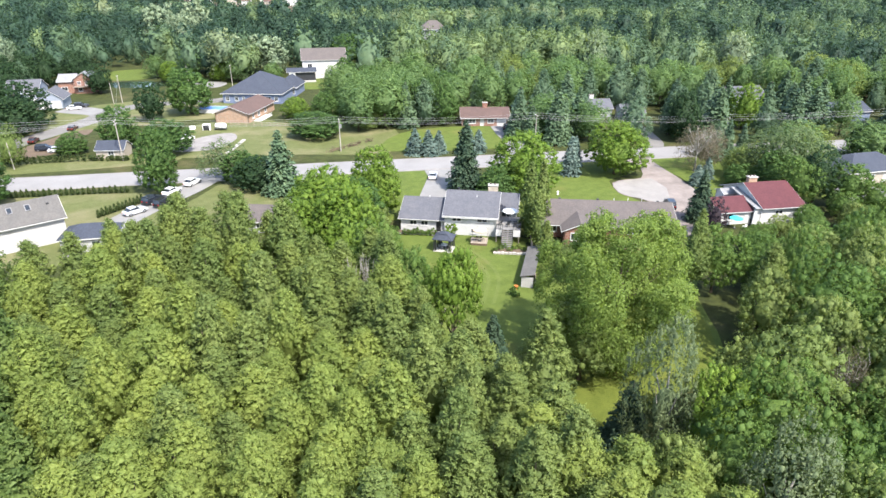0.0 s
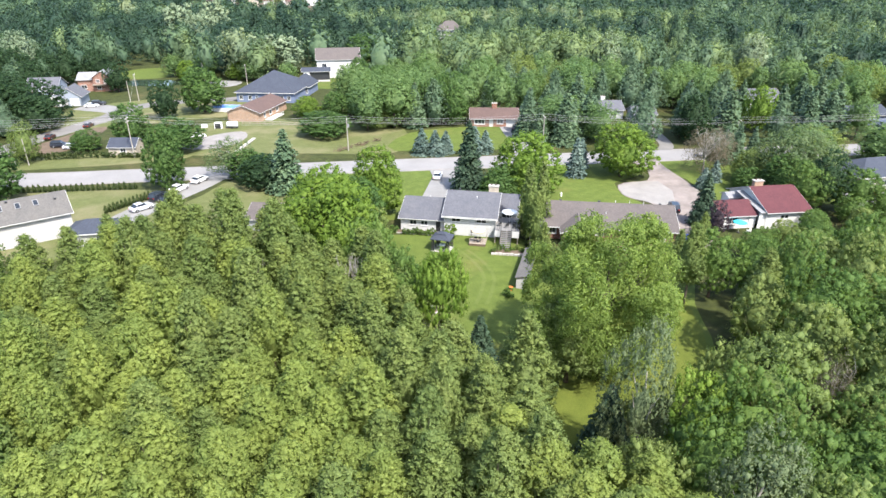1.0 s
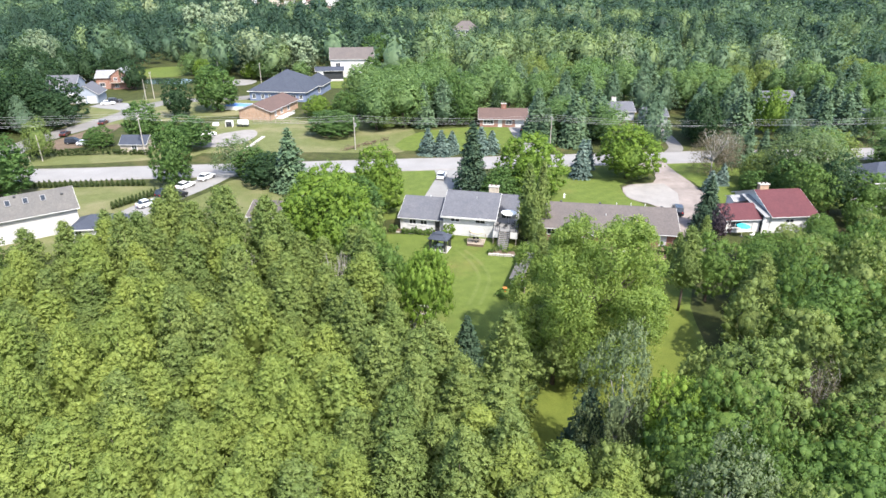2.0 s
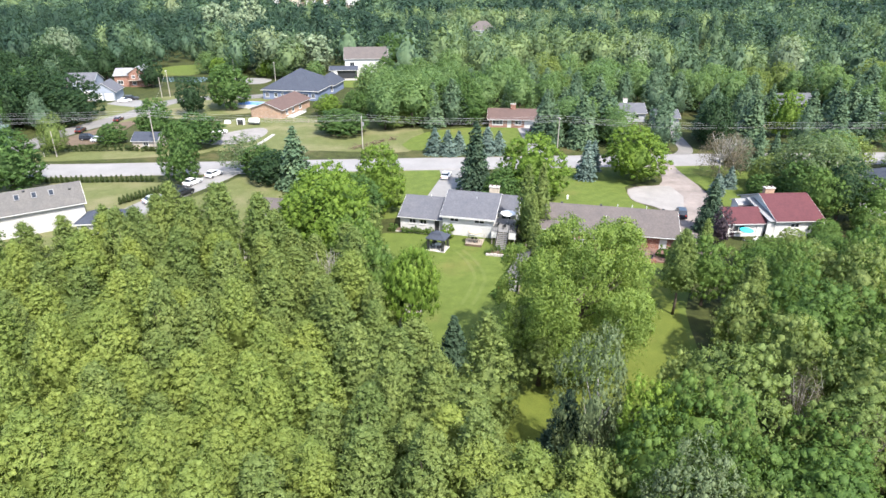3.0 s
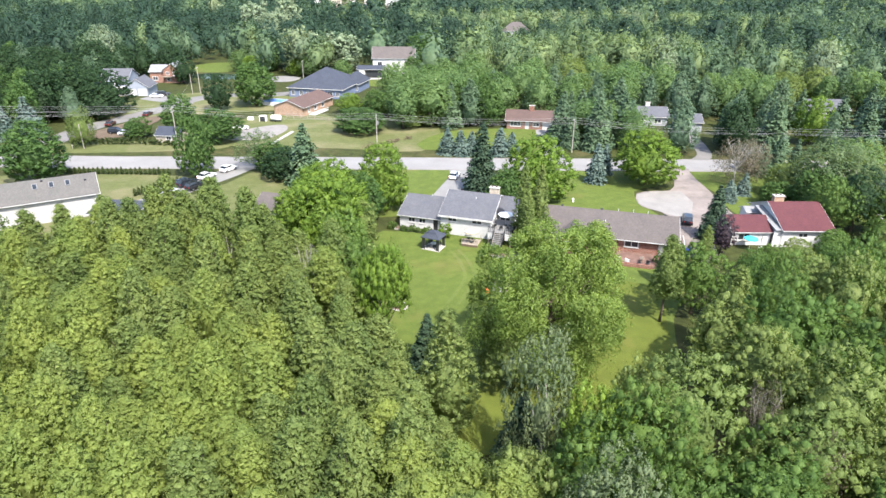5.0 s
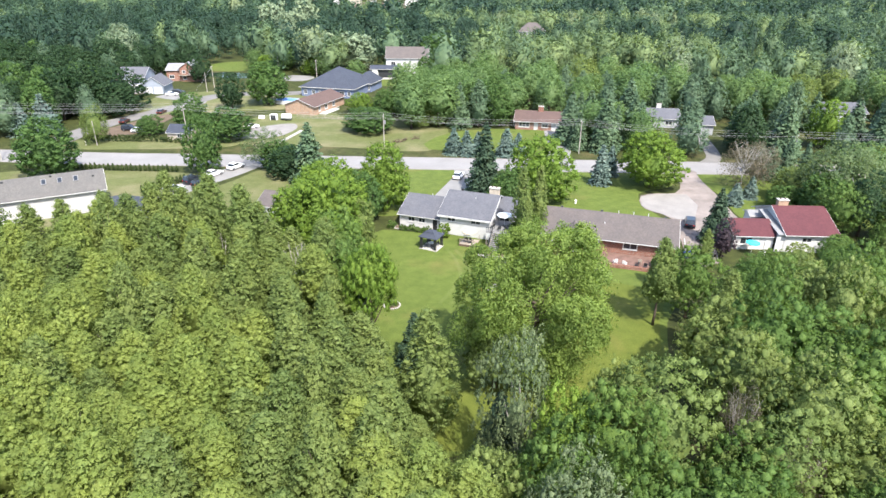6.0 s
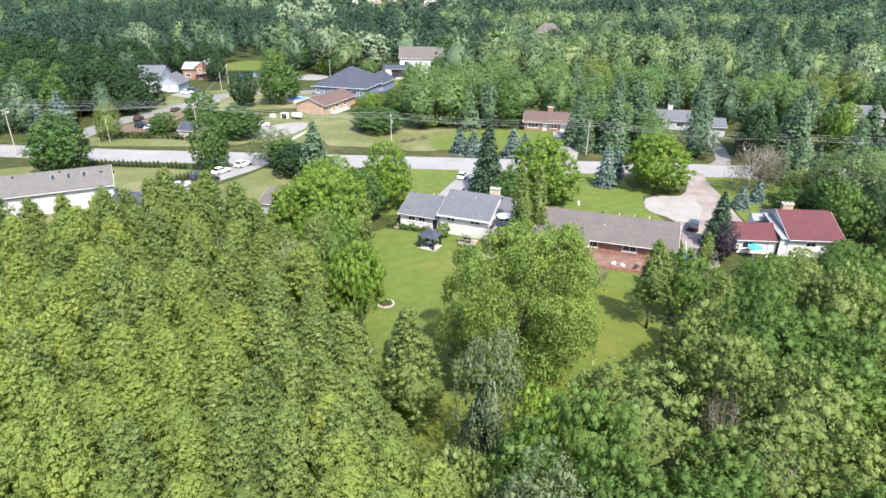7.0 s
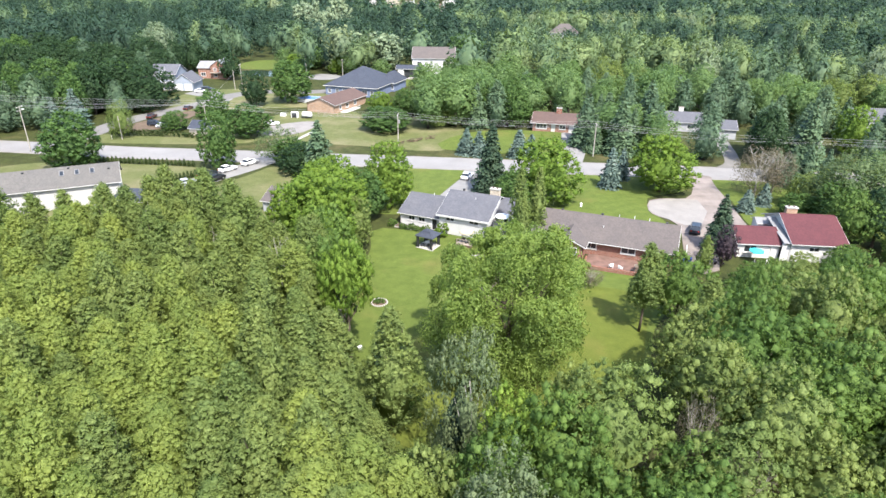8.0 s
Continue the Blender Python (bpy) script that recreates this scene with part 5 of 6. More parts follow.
# ---------------------------------------------------------------- garden of the white house
def gazebo():
    g = thing("gazebo", "dark metal gazebo with hanging curtains on the lawn", "gazebo", pose(0.2, 93.0, 0.02, 0, 0, -14))
    w, d = 1.45, 1.25
    part("base", bevelled(boxes(((-w - 0.15, -d - 0.15, 0), (w + 0.15, d + 0.15, 0.10))), 0.02), M_STONE, g, "pale paved base")
    for sx in (-1, 1):
        for sy in (-1, 1):
            p = part("post", boxes(((sx * w - 0.06, sy * d - 0.06, 0.1), (sx * w + 0.06, sy * d + 0.06, 2.15))), M_DARK, g)
            part("curtain", bevelled(boxes(((sx * (w - 0.28) - 0.16, sy * d - 0.07, 0.15), (sx * (w - 0.28) + 0.16, sy * d + 0.07, 2.05))), 0.05), M_DARK, p, "gathered dark curtain")
    bm = bmesh.new()
    lo = [bm.verts.new((sx * (w + 0.25), sy * (d + 0.25), 2.12)) for sx, sy in ((-1, -1), (1, -1), (1, 1), (-1, 1))]
    mi = [bm.verts.new((sx * (w + 0.25), sy * (d + 0.25), 2.24)) for sx, sy in ((-1, -1), (1, -1), (1, 1), (-1, 1))]
    hi = [bm.verts.new((sx * 0.6, sy * 0.5, 2.86)) for sx, sy in ((-1, -1), (1, -1), (1, 1), (-1, 1))]
    for a, b in ((lo, mi), (mi, hi)):
        for i in range(4):
            bm.faces.new((a[i], a[(i + 1) % 4], b[(i + 1) % 4], b[i]))
    bm.faces.new(hi)
    bm.faces.new(lo[::-1])
    r = part("roof", bm, M_ROOFDARK, g)
    bm = bmesh.new()
    lo = [bm.verts.new((sx * 0.75, sy * 0.65, 2.92)) for sx, sy in ((-1, -1), (1, -1), (1, 1), (-1, 1))]
    top = bm.verts.new((0, 0, 3.25))
    for i in range(4):
        bm.faces.new((lo[i], lo[(i + 1) % 4], top))
    bm.faces.new(lo[::-1])
    part("roof_cap", bm, M_ROOFDARK, r)
    t = thing("patio_table", "round patio table with a pale top under the gazebo", "table", pose(0.2, 93.0, 0.12))
    part("tabletop", tube(bmesh.new(), [(0, 0, 0.70), (0, 0, 0.74)], [0.55, 0.55], 18), M_CLOTH, t)
    part("leg", tube(bmesh.new(), [(0, 0, 0), (0, 0, 0.70)], [0.2, 0.06], 8), M_DARK, t)
    chair_at = []
    for k in range(4):
        a = k * math.pi / 2 + 0.5
        chair_at.append((0.2 + 0.95 * math.cos(a), 93.0 + 0.85 * math.sin(a), 0.12, math.degrees(a) + 90))
    return chair_at


def chair(x, y, z, yaw, material=None, label="dark patio chair beside the table"):
    material = material or M_DARK
    c = thing("patio_chair", label, "chair", pose(x, y, z, 0, 0, yaw), "patio chairs")
    part("seat", bevelled(boxes(((-0.26, -0.26, 0.40), (0.26, 0.26, 0.46))), 0.015), material, c)
    part("backrest", boxes(((-0.26, -0.30, 0.46), (0.26, -0.25, 0.95))), material, c)
    for sx in (-1, 1):
        part("armrest", boxes(((sx * 0.28 - 0.03, -0.26, 0.62), (sx * 0.28 + 0.03, 0.24, 0.66))), material, c)
        for sy in (-1, 1):
            part("leg", boxes(((sx * 0.24 - 0.02, sy * 0.24 - 0.02, 0), (sx * 0.24 + 0.02, sy * 0.24 + 0.02, 0.40))), material, c)
    return c


for spot in gazebo():
    chair(*spot)


def fire_ring(x, y, r=1.05):
    f = thing("flower_ring", "round garden bed ringed with pale stones on the lawn", "flower bed", pose(x, y, 0.02))
    bm = bmesh.new()
    tube(bm, [(0, 0, 0), (0, 0, 0.12)], [r, r * 0.95], 20)
    part("soil", bm, M_EARTH, f)
    me = None
    for k in range(22):
        a = 2 * math.pi * k / 22
        if me is None:
            me = bpy.data.meshes.new("stone")
            bm = bevelled(boxes(((-0.14, -0.10, 0), (0.14, 0.10, 0.20))), 0.05)
            bm.to_mesh(me)
            bm.free()
            me.materials.append(M_STONE)
        part_mesh("stone", me, None, f, m=pose((r + 0.06) * math.cos(a), (r + 0.06) * math.sin(a), 0, 0, 0, math.degrees(a) + 90 + (k % 3) * 4))


fire_ring(-0.8, 72.6)
tree("shrub", -0.8, 72.6, 0.7, 0.7, "low plants inside the stone ring")
b = thing("bucket", "small white bucket standing on the lawn", "bucket", pose(1.1, 61.0, 0.02))
part("body", tube(bmesh.new(), [(0, 0, 0), (0, 0, 0.5)], [0.22, 0.28], 12), M_CLOTH, b)
part("rim", tube(bmesh.new(), [(0, 0, 0.47), (0, 0, 0.52)], [0.30, 0.30], 12), M_CLOTH, b)
b = thing("bucket", "small orange bucket beside the lean-to shed", "bucket", pose(10.6, 79.0, 0.02))
part("body", tube(bmesh.new(), [(0, 0, 0), (0, 0, 0.5)], [0.24, 0.30], 12), M_ORANGE, b)
part("rim", tube(bmesh.new(), [(0, 0, 0.47), (0, 0, 0.52)], [0.32, 0.32], 12), M_ORANGE, b)
tree("shrub", 10.3, 77.2, 1.1, 0.9, "low dark green bush in front of the lean-to shed")


def parasol(label, x, y, z, r, cloth):
    u = thing("parasol", label, "umbrella", pose(x, y, z, 0, 0, 9))
    bm = bmesh.new()
    top = bm.verts.new((0, 0, 2.45))
    rim = [bm.verts.new((r * math.cos(k * math.pi / 4), r * math.sin(k * math.pi / 4), 2.05)) for k in range(8)]
    low = [bm.verts.new((v.co.x, v.co.y, 1.9)) for v in rim]
    for k in range(8):
        bm.faces.new((rim[k], rim[(k + 1) % 8], top))
        bm.faces.new((low[k], low[(k + 1) % 8], rim[(k + 1) % 8], rim[k]))
    part("canopy", bm, cloth, u)
    part("pole", tube(bmesh.new(), [(0, 0, 0), (0, 0, 2.5)], [0.03, 0.03], 8), M_TRIM, u)
    part("foot", tube(bmesh.new(), [(0, 0, 0), (0, 0, 0.12)], [0.3, 0.28], 12), M_DARK, u)
    for k in range(8):
        a = k * math.pi / 4
        part("rib", tube(bmesh.new(), [(0, 0, 2.40), (0.97 * r * math.cos(a), 0.97 * r * math.sin(a), 2.01)], [0.012, 0.01], 4), M_TRIM, u)


def deck():
    d = thing("deck", "pale grey raised wooden deck with dark railings and stairs", "deck", pose(8.9, 96.4, 0, 0, 0, -8))
    me = bpy.data.meshes.new("plank")
    bm = boxes(((0, 0, 0), (4.1, 0.185, 0.04)))
    bm.to_mesh(me)
    bm.free()
    me.materials.append(M_PALE)
    for k in range(31):
        part_mesh("plank", me, None, d, m=pose(0.1, -0.6 + k * 0.2, 2.36))
    for u in (0.2, 2.1, 4.0):
        for v in (-0.5, 2.4, 5.2):
            part("post", boxes(((u - 0.08, v - 0.08, 0), (u + 0.08, v + 0.08, 2.34))), M_WOOD, d)
    part("skirt", boxes(((0.1, -0.62, 1.2), (1.2, -0.57, 2.35))), M_TRIM, d)
    part("skirt", boxes(((3.0, -0.62, 1.2), (4.2, -0.57, 2.35))), M_TRIM, d)
    for (u0, v0), (u1, v1) in (((0.15, -0.6), (1.2, -0.6)), ((3.0, -0.6), (4.2, -0.6)), ((4.2, -0.6), (4.2, 5.4)), ((1.2, -0.6), (1.2, -3.6)), ((3.0, -0.6), (3.0, -3.6))):
        drop = 2.0 if v1 < -1 else 0.0
        rail = part("railing", tube(bmesh.new(), [(u0, v0, 3.35), (u1, v1, 3.35 - drop)], [0.045, 0.045], 6), M_DARK, d)
        n = max(2, int(math.hypot(u1 - u0, v1 - v0) / 0.3))
        for k in range(n + 1):
            f = k / n
            u, v, z = u0 + (u1 - u0) * f, v0 + (v1 - v0) * f, 3.35 - drop * f
            part("baluster", boxes(((u - 0.025, v - 0.025, z - 0.95), (u + 0.025, v + 0.025, z))), M_DARK, rail)
    for k in range(10):
        part("step", boxes(((1.25, -0.9 - k * 0.29, 2.14 - k * 0.21), (2.95, -0.6 - k * 0.29, 2.20 - k * 0.21))), M_PALE, d)
    part("stringer", loft(bmesh.new(), [[(1.22, -0.6, 2.3), (1.22, -0.6, 2.05), (1.26, -0.6, 2.05), (1.26, -0.6, 2.3)], [(1.22, -3.6, 0.2), (1.22, -3.6, 0.0), (1.26, -3.6, 0.0), (1.26, -3.6, 0.2)]]), M_WOOD, d)
    parasol("open white parasol on the raised deck", 11.6, 99.2, 2.4, 1.35, M_CLOTH)
    parasol("open beige parasol over the low wooden platform", 6.2, 95.4, 0.42, 1.25, M_CANVAS)
    chair(11.0, 96.9, 2.4, 20)
    chair(12.3, 96.7, 2.4, -20)
    chair(9.8, 97.6, 2.4, 60)
    chair(12.4, 98.3, 2.4, 80)
    t = thing("garden_terrace", "low terrace of pale stones with plants below the deck", "terrace", pose(8.2, 91.2, 0, 0, 0, -6))
    for k in range(9):
        part("stone", bevelled(boxes(((k * 0.62, -0.2 + 0.03 * (k % 2), 0), (k * 0.62 + 0.58, 0.15, 0.34 + 0.05 * (k % 3)))), 0.04), M_STONE, t)
    part("soil", boxes(((0.05, 0.15, 0), (5.5, 1.6, 0.28))), M_EARTH, t)
    for k in range(7):
        tree("shrub_olive" if k % 2 else "shrub", 8.5 + k * 0.8, 91.9 + 0.5 * (k % 3), 0.7 + 0.15 * (k % 3), 0.5, "low green plant in the stone terrace")
    w = thing("low_platform", "low brown wooden platform with a rail beside the house", "deck", pose(4.6, 94.6, 0, 0, 0, -8))
    part("floor", boxes(((0, 0, 0.3), (2.8, 2.6, 0.42))), M_WOOD, w)
    part("skirt", boxes(((0.0, -0.04, 0), (2.8, 0.0, 0.42))), M_EARTH, w)
    for u_, v_ in ((0.05, 0.05), (2.7, 0.05), (0.05, 2.5), (2.7, 2.5)):
        part("post", boxes(((u_, v_, 0.42), (u_ + 0.1, v_ + 0.1, 1.3))), M_WOOD, w)
    part("rail", boxes(((0.05, 0.05, 1.22), (2.8, 0.15, 1.32))), M_WOOD, w)
    chair(5.6, 95.6, 0.42, 30)
    chair(6.6, 95.4, 0.42, -40)


deck()
for k in range(6):
    tree("shrub", -6.6 + k * 0.95, 99.3 - k * 0.13, 0.9 + 0.12 * (k % 3), 0.62, "low green shrub in the bed along the wall")
tree("shrub_lime", 1.2, 97.6, 2.2, 1.3, "round light green bush beside the door")
tree("shrub", -8.6, 99.8, 1.3, 0.8, "dark green shrub at the house corner")


def lean_to():
    s = thing("shed", "long narrow lean-to shed with a grey roof along the fence", "shed", pose(11.4, 79.6, 0, 0, 0, -13))
    part("wall", boxes(((0, 0, 0), (0.12, 10.4, 1.7)), ((0.12, 0, 0), (1.7, 0.12, 1.7)), ((0.12, 10.28, 0), (1.7, 10.4, 1.7))), M_OFFWHITE, s)
    bm = boxes(((-0.2, -0.2, 0), (1.9, 10.6, 0.10)))
    for v in bm.verts:
        v.co.z += 1.76 + (v.co.x + 0.2) * 0.22
    part("roof", bm, M_ROOFSILVER, s)
    f = thing("fence", "grey wooden fence between the two yards", "fence", pose(13.4, 78.6, 0, 0, 0, -5))
    for k in range(10):
        part("post", boxes(((-0.06, k * 2.2 - 0.06, 0), (0.06, k * 2.2 + 0.06, 1.6))), M_WOOD, f)
    for k in range(9):
        for j in range(10):
            part("board", boxes(((-0.02, k * 2.2 + 0.07 + j * 0.21, 0.08), (0.02, k * 2.2 + 0.26 + j * 0.21, 1.5))), M_WOOD, f)


lean_to()

# ---------------------------------------------------------------- brick house yard
def bin_(x, y, yaw):
    b = thing("recycling_bin", "blue plastic recycling bin beside the brick wall", "bin", pose(x, y, 0.06, 0, 0, yaw), "blue bins")
    bm = boxes(((-0.28, -0.32, 0.12), (0.28, 0.32, 1.0)))
    for v in bm.verts:
        if v.co.z < 0.5:
            v.co.x *= 0.82
            v.co.y *= 0.82
    part("body", bevelled(bm, 0.03), M_BIN, b)
    part("lid", bevelled(boxes(((-0.31, -0.37, 1.0), (0.31, 0.35, 1.07))), 0.02), M_BIN, b)
    for s in (-1, 1):
        part("wheel", tube(bmesh.new(), [(s * 0.22, 0.30, 0.11), (s * 0.28, 0.30, 0.11)], [0.11, 0.11], 10), M_RUBBER, b)


bin_(41.2, 97.6, 10)
bin_(42.0, 98.1, -8)
w = thing("white_pipe", "long white drain pipe lying beside the drive", "pipe", pose(41.7, 100.2, 0.12, 0, 0, 84))
part("body", tube(bmesh.new(), [(0, 0, 0), (5.5, 0, 0)], [0.1, 0.1], 8), M_TRIM, w)
for x, y, yaw, mt, lb in ((30.0, 92.6, 20, M_CLOTH, "white patio chair on the brick patio"), (31.4, 92.2, -30, M_CLOTH, "white patio chair on the brick patio"), (33.2, 92.0, 70, M_DARK, "dark patio chair on the brick patio"),
                          (34.4, 91.6, 150, M_DARK, "dark patio chair on the brick patio"), (33.8, 93.4, 0, M_WOOD, "wooden patio chair on the brick patio")):
    chair(x, y, 0.22, yaw, mt, lb)
tree("bare", 27.2, 86.0, 2.6, 1.8, "low purple-brown flowering bush at the patio corner")
tree("shrub_olive", 25.0, 90.4, 2.0, 1.6)
tree("shrub", 36.6, 92.6, 2.2, 1.2)
s = thing("garden_ornament", "small white ornament on the front lawn", "ornament", pose(23.6, 120.0, 0.02))
part("body", tube(bmesh.new(), [(0, 0, 0), (0, 0, 0.5), (0, 0, 0.9)], [0.20, 0.12, 0.06], 10), M_CLOTH, s)
part("wing", boxes(((-0.25, -0.04, 0.55), (0.22, 0.04, 0.72))), M_CLOTH, s)

# red house yard
parasol("turquoise parasol beside the white house wall", 52.2, 101.9, 0.0, 1.15, M_TEAL)
chair(53.9, 101.8, 0.0, 20, M_CLOTH, "white garden chair below the stucco wall")
chair(54.9, 102.0, 0.0, -30, M_DARK, "dark garden chair below the stucco wall")

# beige house yard
t = thing("garden_table", "long white garden table on the patio", "table", pose(85.6, 120.0, 0.1, 0, 0, 10))
part("tabletop", boxes(((-1.6, -0.6, 0.7), (1.6, 0.6, 0.76))), M_CLOTH, t)
for sx in (-1, 1):
    for sy in (-1, 1):
        part("leg", boxes(((sx * 1.4 - 0.04, sy * 0.45 - 0.04, 0), (sx * 1.4 + 0.04, sy * 0.45 + 0.04, 0.7))), M_TRIM, t)
chair(84.0, 121.4, 0.1, 160, M_DARK, "dark garden chair on the pale patio")
chair(87.6, 121.6, 0.1, 190, M_RED, "red garden chair on the pale patio")

# open lot across the road
tk = thing("tank_trailer", "white rounded tank on a small trailer", "trailer", pose(-64.0, 176.0, 0, 0, 0, 4) @ Matrix.Diagonal((0.8, 0.8, 0.8, 1)))
part("tank", tube(bmesh.new(), [(-1.9, 0, 1.5), (-1.7, 0, 1.5), (1.7, 0, 1.5), (1.9, 0, 1.5)], [0.7, 1.0, 1.0, 0.7], 14), M_CLOTH, tk, smooth=True)
part("chassis", boxes(((-2.4, -0.7, 0.4), (2.0, 0.7, 0.52))), M_DARK, tk)
for sy in (-1, 1):
    part("wheel", tube(bmesh.new(), [(0, sy * 0.8 - 0.1, 0.34), (0, sy * 0.8 + 0.1, 0.34)], [0.34, 0.34], 12), M_RUBBER, tk)
tr = thing("cargo_box", "open-ended dark and white cargo box on the lot", "container", pose(-68.0, 175.6, 0, 0, 0, 4) @ Matrix.Diagonal((0.75, 0.75, 0.75, 1)))
part("shell", boxes(((-1.3, -1.0, 0), (-1.2, 1.0, 2.3)), ((1.2, -1.0, 0), (1.3, 1.0, 2.3)), ((-1.2, 0.9, 0), (1.2, 1.0, 2.3)), ((-1.2, -1.0, 2.2), (1.2, 0.9, 2.3))), M_CLOTH, tr)
part("inside", boxes(((-1.18, -0.6, 0.02), (1.18, 0.88, 2.18))), M_DARK, tr)
bx = thing("crate", "white crates stacked on the lot", "crate", pose(-72.6, 176.6, 0) @ Matrix.Diagonal((0.7, 0.7, 0.7, 1)))
part("crate_body", bevelled(boxes(((-1.2, -0.7, 0), (1.2, 0.7, 0.8))), 0.03), M_CLOTH, bx)
part("lid", bevelled(boxes(((-1.1, -0.6, 0.95), (1.1, 0.6, 1.3))), 0.03), M_CLOTH, bx)
part("spacer", boxes(((-0.9, -0.5, 0.8), (0.9, 0.5, 0.95))), M_WOOD, bx)
lg = thing("log_pile", "long pale timbers lying on the open lot", "timber", pose(-53.7, 150.0, 0, 0, 0, 89))
for k in range(3):
    part("timber", bevelled(boxes(((0, k * 0.32, 0), (14.2, k * 0.32 + 0.28, 0.3))), 0.02), M_STONE, lg)
wl = thing("brush_pile", "low reddish brown brush pile beside the field", "brush", pose(-24.0, 158.0, 0, 0, 0, 52))
bm = bmesh.new()
rb = random.Random(9)
for k in range(90):
    p = Vector((rb.uniform(-8, 8), rb.uniform(-0.9, 0.9), rb.uniform(0.05, 0.7)))
    q = Vector((rb.uniform(-1, 1), rb.uniform(-0.7, 0.7), rb.uniform(-0.2, 0.5)))
    tube(bm, [p - q, p + q], [0.07, 0.03], 4, False)
part("branches", bm, M_EARTH, wl)

# ---------------------------------------------------------------- hedges
def hedge(x0, y0, x1, y1, h=1.5, w=1.2):
    n = math.hypot(x1 - x0, y1 - y0)
    hd = thing("hedge", "long clipped brownish green hedge along the road", "hedge", pose(x0, y0, 0, 0, 0, math.degrees(math.atan2(y1 - y0, x1 - x0))))
    cl = Cloud()
    k = int(n * 16)
    at = np.stack([RNG.uniform(0, n, k), RNG.uniform(-w / 2, w / 2, k), RNG.uniform(0.2, h, k)], 1)
    cl.puffs(at, RNG.uniform(0.22, 0.38, k), 6, 0.26)
    part_mesh("foliage", mesh_of("foliage", *cl.arrays(), L_HEDGE), None, hd)


hedge(-105.5, 140.4, -86.0, 144.2, 1.8)
hedge(-86.0, 144.2, -76.0, 144.6, 1.3)
for k in range(30):
    tree("column", -96 + k * 1.05, 116.7 + k * 0.155, 1.5 + 0.12 * (k % 4), 0.42)
for k in range(12):
    tree("column", -64.2 + k * 0.40, 107.0 + k * 0.75, 1.7 + 0.1 * (k % 3), 0.45)


# ---------------------------------------------------------------- poles and wires
def pole(x, y, h, arms=1, lamp=False, box_=False, lean=0.0):
    p = thing("utility_pole", "grey wooden utility pole with a crossarm", "pole", pose(x, y, 0, lean, 0, 12), "utility poles")
    part("shaft", tube(bmesh.new(), [(0, 0, -0.2), (0, 0, h)], [0.14, 0.09], 10), M_POLE, p)
    for k in range(arms):
        z = h - 0.35 - 0.8 * k
        a = part("crossarm", boxes(((-0.06, -1.1, z), (0.06, 1.1, z + 0.12))), M_POLE, p)
        for s in (-1.0, 0.0, 1.0):
            part("insulator", tube(bmesh.new(), [(0, s, z + 0.12), (0, s, z + 0.28)], [0.05, 0.035], 8), M_CLOTH, a)
    if box_:
        part("transformer", tube(bmesh.new(), [(0.32, 0, h - 2.4), (0.32, 0, h - 1.5)], [0.24, 0.24], 12), M_ROOFPALE, p)
    if lamp:
        l = part("lamp_arm", tube(bmesh.new(), [(0, 0, h - 0.8), (0.8, -0.6, h - 0.5), (1.6, -1.2, h - 0.45)], [0.04, 0.035, 0.03], 6), M_STEEL, p)
        part("lamp_head", bevelled(boxes(((1.4, -1.35, h - 0.52), (1.95, -1.05, h - 0.40))), 0.03), M_CLOTH, l)
    return (x, y, h)


def wires(a, b, offs=(-1.0, 0.0, 1.0), drop=0.9):
    for o in offs:
        for lift in (0.0, -0.9) if len(offs) > 2 and o == 0 else (0.0,):
            pts = []
            for k in range(13):
                f = k / 12
                pts.append((a[0] + (b[0] - a[0]) * f - 0.2 * o, a[1] + (b[1] - a[1]) * f + o, (a[2] - 0.1 + 0.35 * o) + (b[2] - a[2]) * f - drop * 4 * f * (1 - f) + lift))
            w = thing("power_line", "thin grey overhead power line between poles", "cable", None, "power lines")
            part("strand", tube(bmesh.new(), pts, [0.015] * 13, 4), M_WIRE, w)


A = pole(-111.7, 120.2, 11.5, 2, True)
B = pole(-77.5, 144.6, 10.0, 2)
C = pole(-26.0, 153.0, 8.4, 1, False, True)
D = pole(24.0, 157.6, 8.4, 1)
E = pole(74.5, 161.0, 7.2, 1, False, True)
F = pole(150.0, 171.0, 9.0, 1)
G = pole(-165.0, 129.0, 11.0, 1)
H = pole(66.0, 169.5, 6.8, 0)
pole(-99.2, 137.2, 6.4, 0)
pole(-126.4, 188.0, 9.2, 0, True)
J = pole(-111.0, 215.0, 9.4, 1)
pole(-113.0, 213.0, 7.2, 0)
pole(-99.5, 246.0, 9.4, 0)
pole(-81.3, 242.6, 9.0, 1)
for p, q in ((G, B), (B, C), (C, D), (D, E), (E, F)):
    wires(p, q)
wires(B, J, (0.0,))
wires(A, B, (0.0, 0.6))
tg = thing("marker_post", "small yellow marker on the grass verge", "marker", pose(-102.0, 136.6, 0))
part("post", tube(bmesh.new(), [(0, 0, 0), (0, 0, 0.9)], [0.09, 0.07], 8), M_LINE, tg)
part("cap", tube(bmesh.new(), [(0, 0, 0.9), (0, 0, 1.1)], [0.16, 0.12], 8), M_LINE, tg)


# ---------------------------------------------------------------- planting
def inside(x, y, poly):
    c = False
    for (x0, y0), (x1, y1) in zip(poly, poly[1:] + poly[:1]):
        if (y0 > y) != (y1 > y) and x < (x1 - x0) * (y - y0) / (y1 - y0) + x0:
            c = not c
    return c


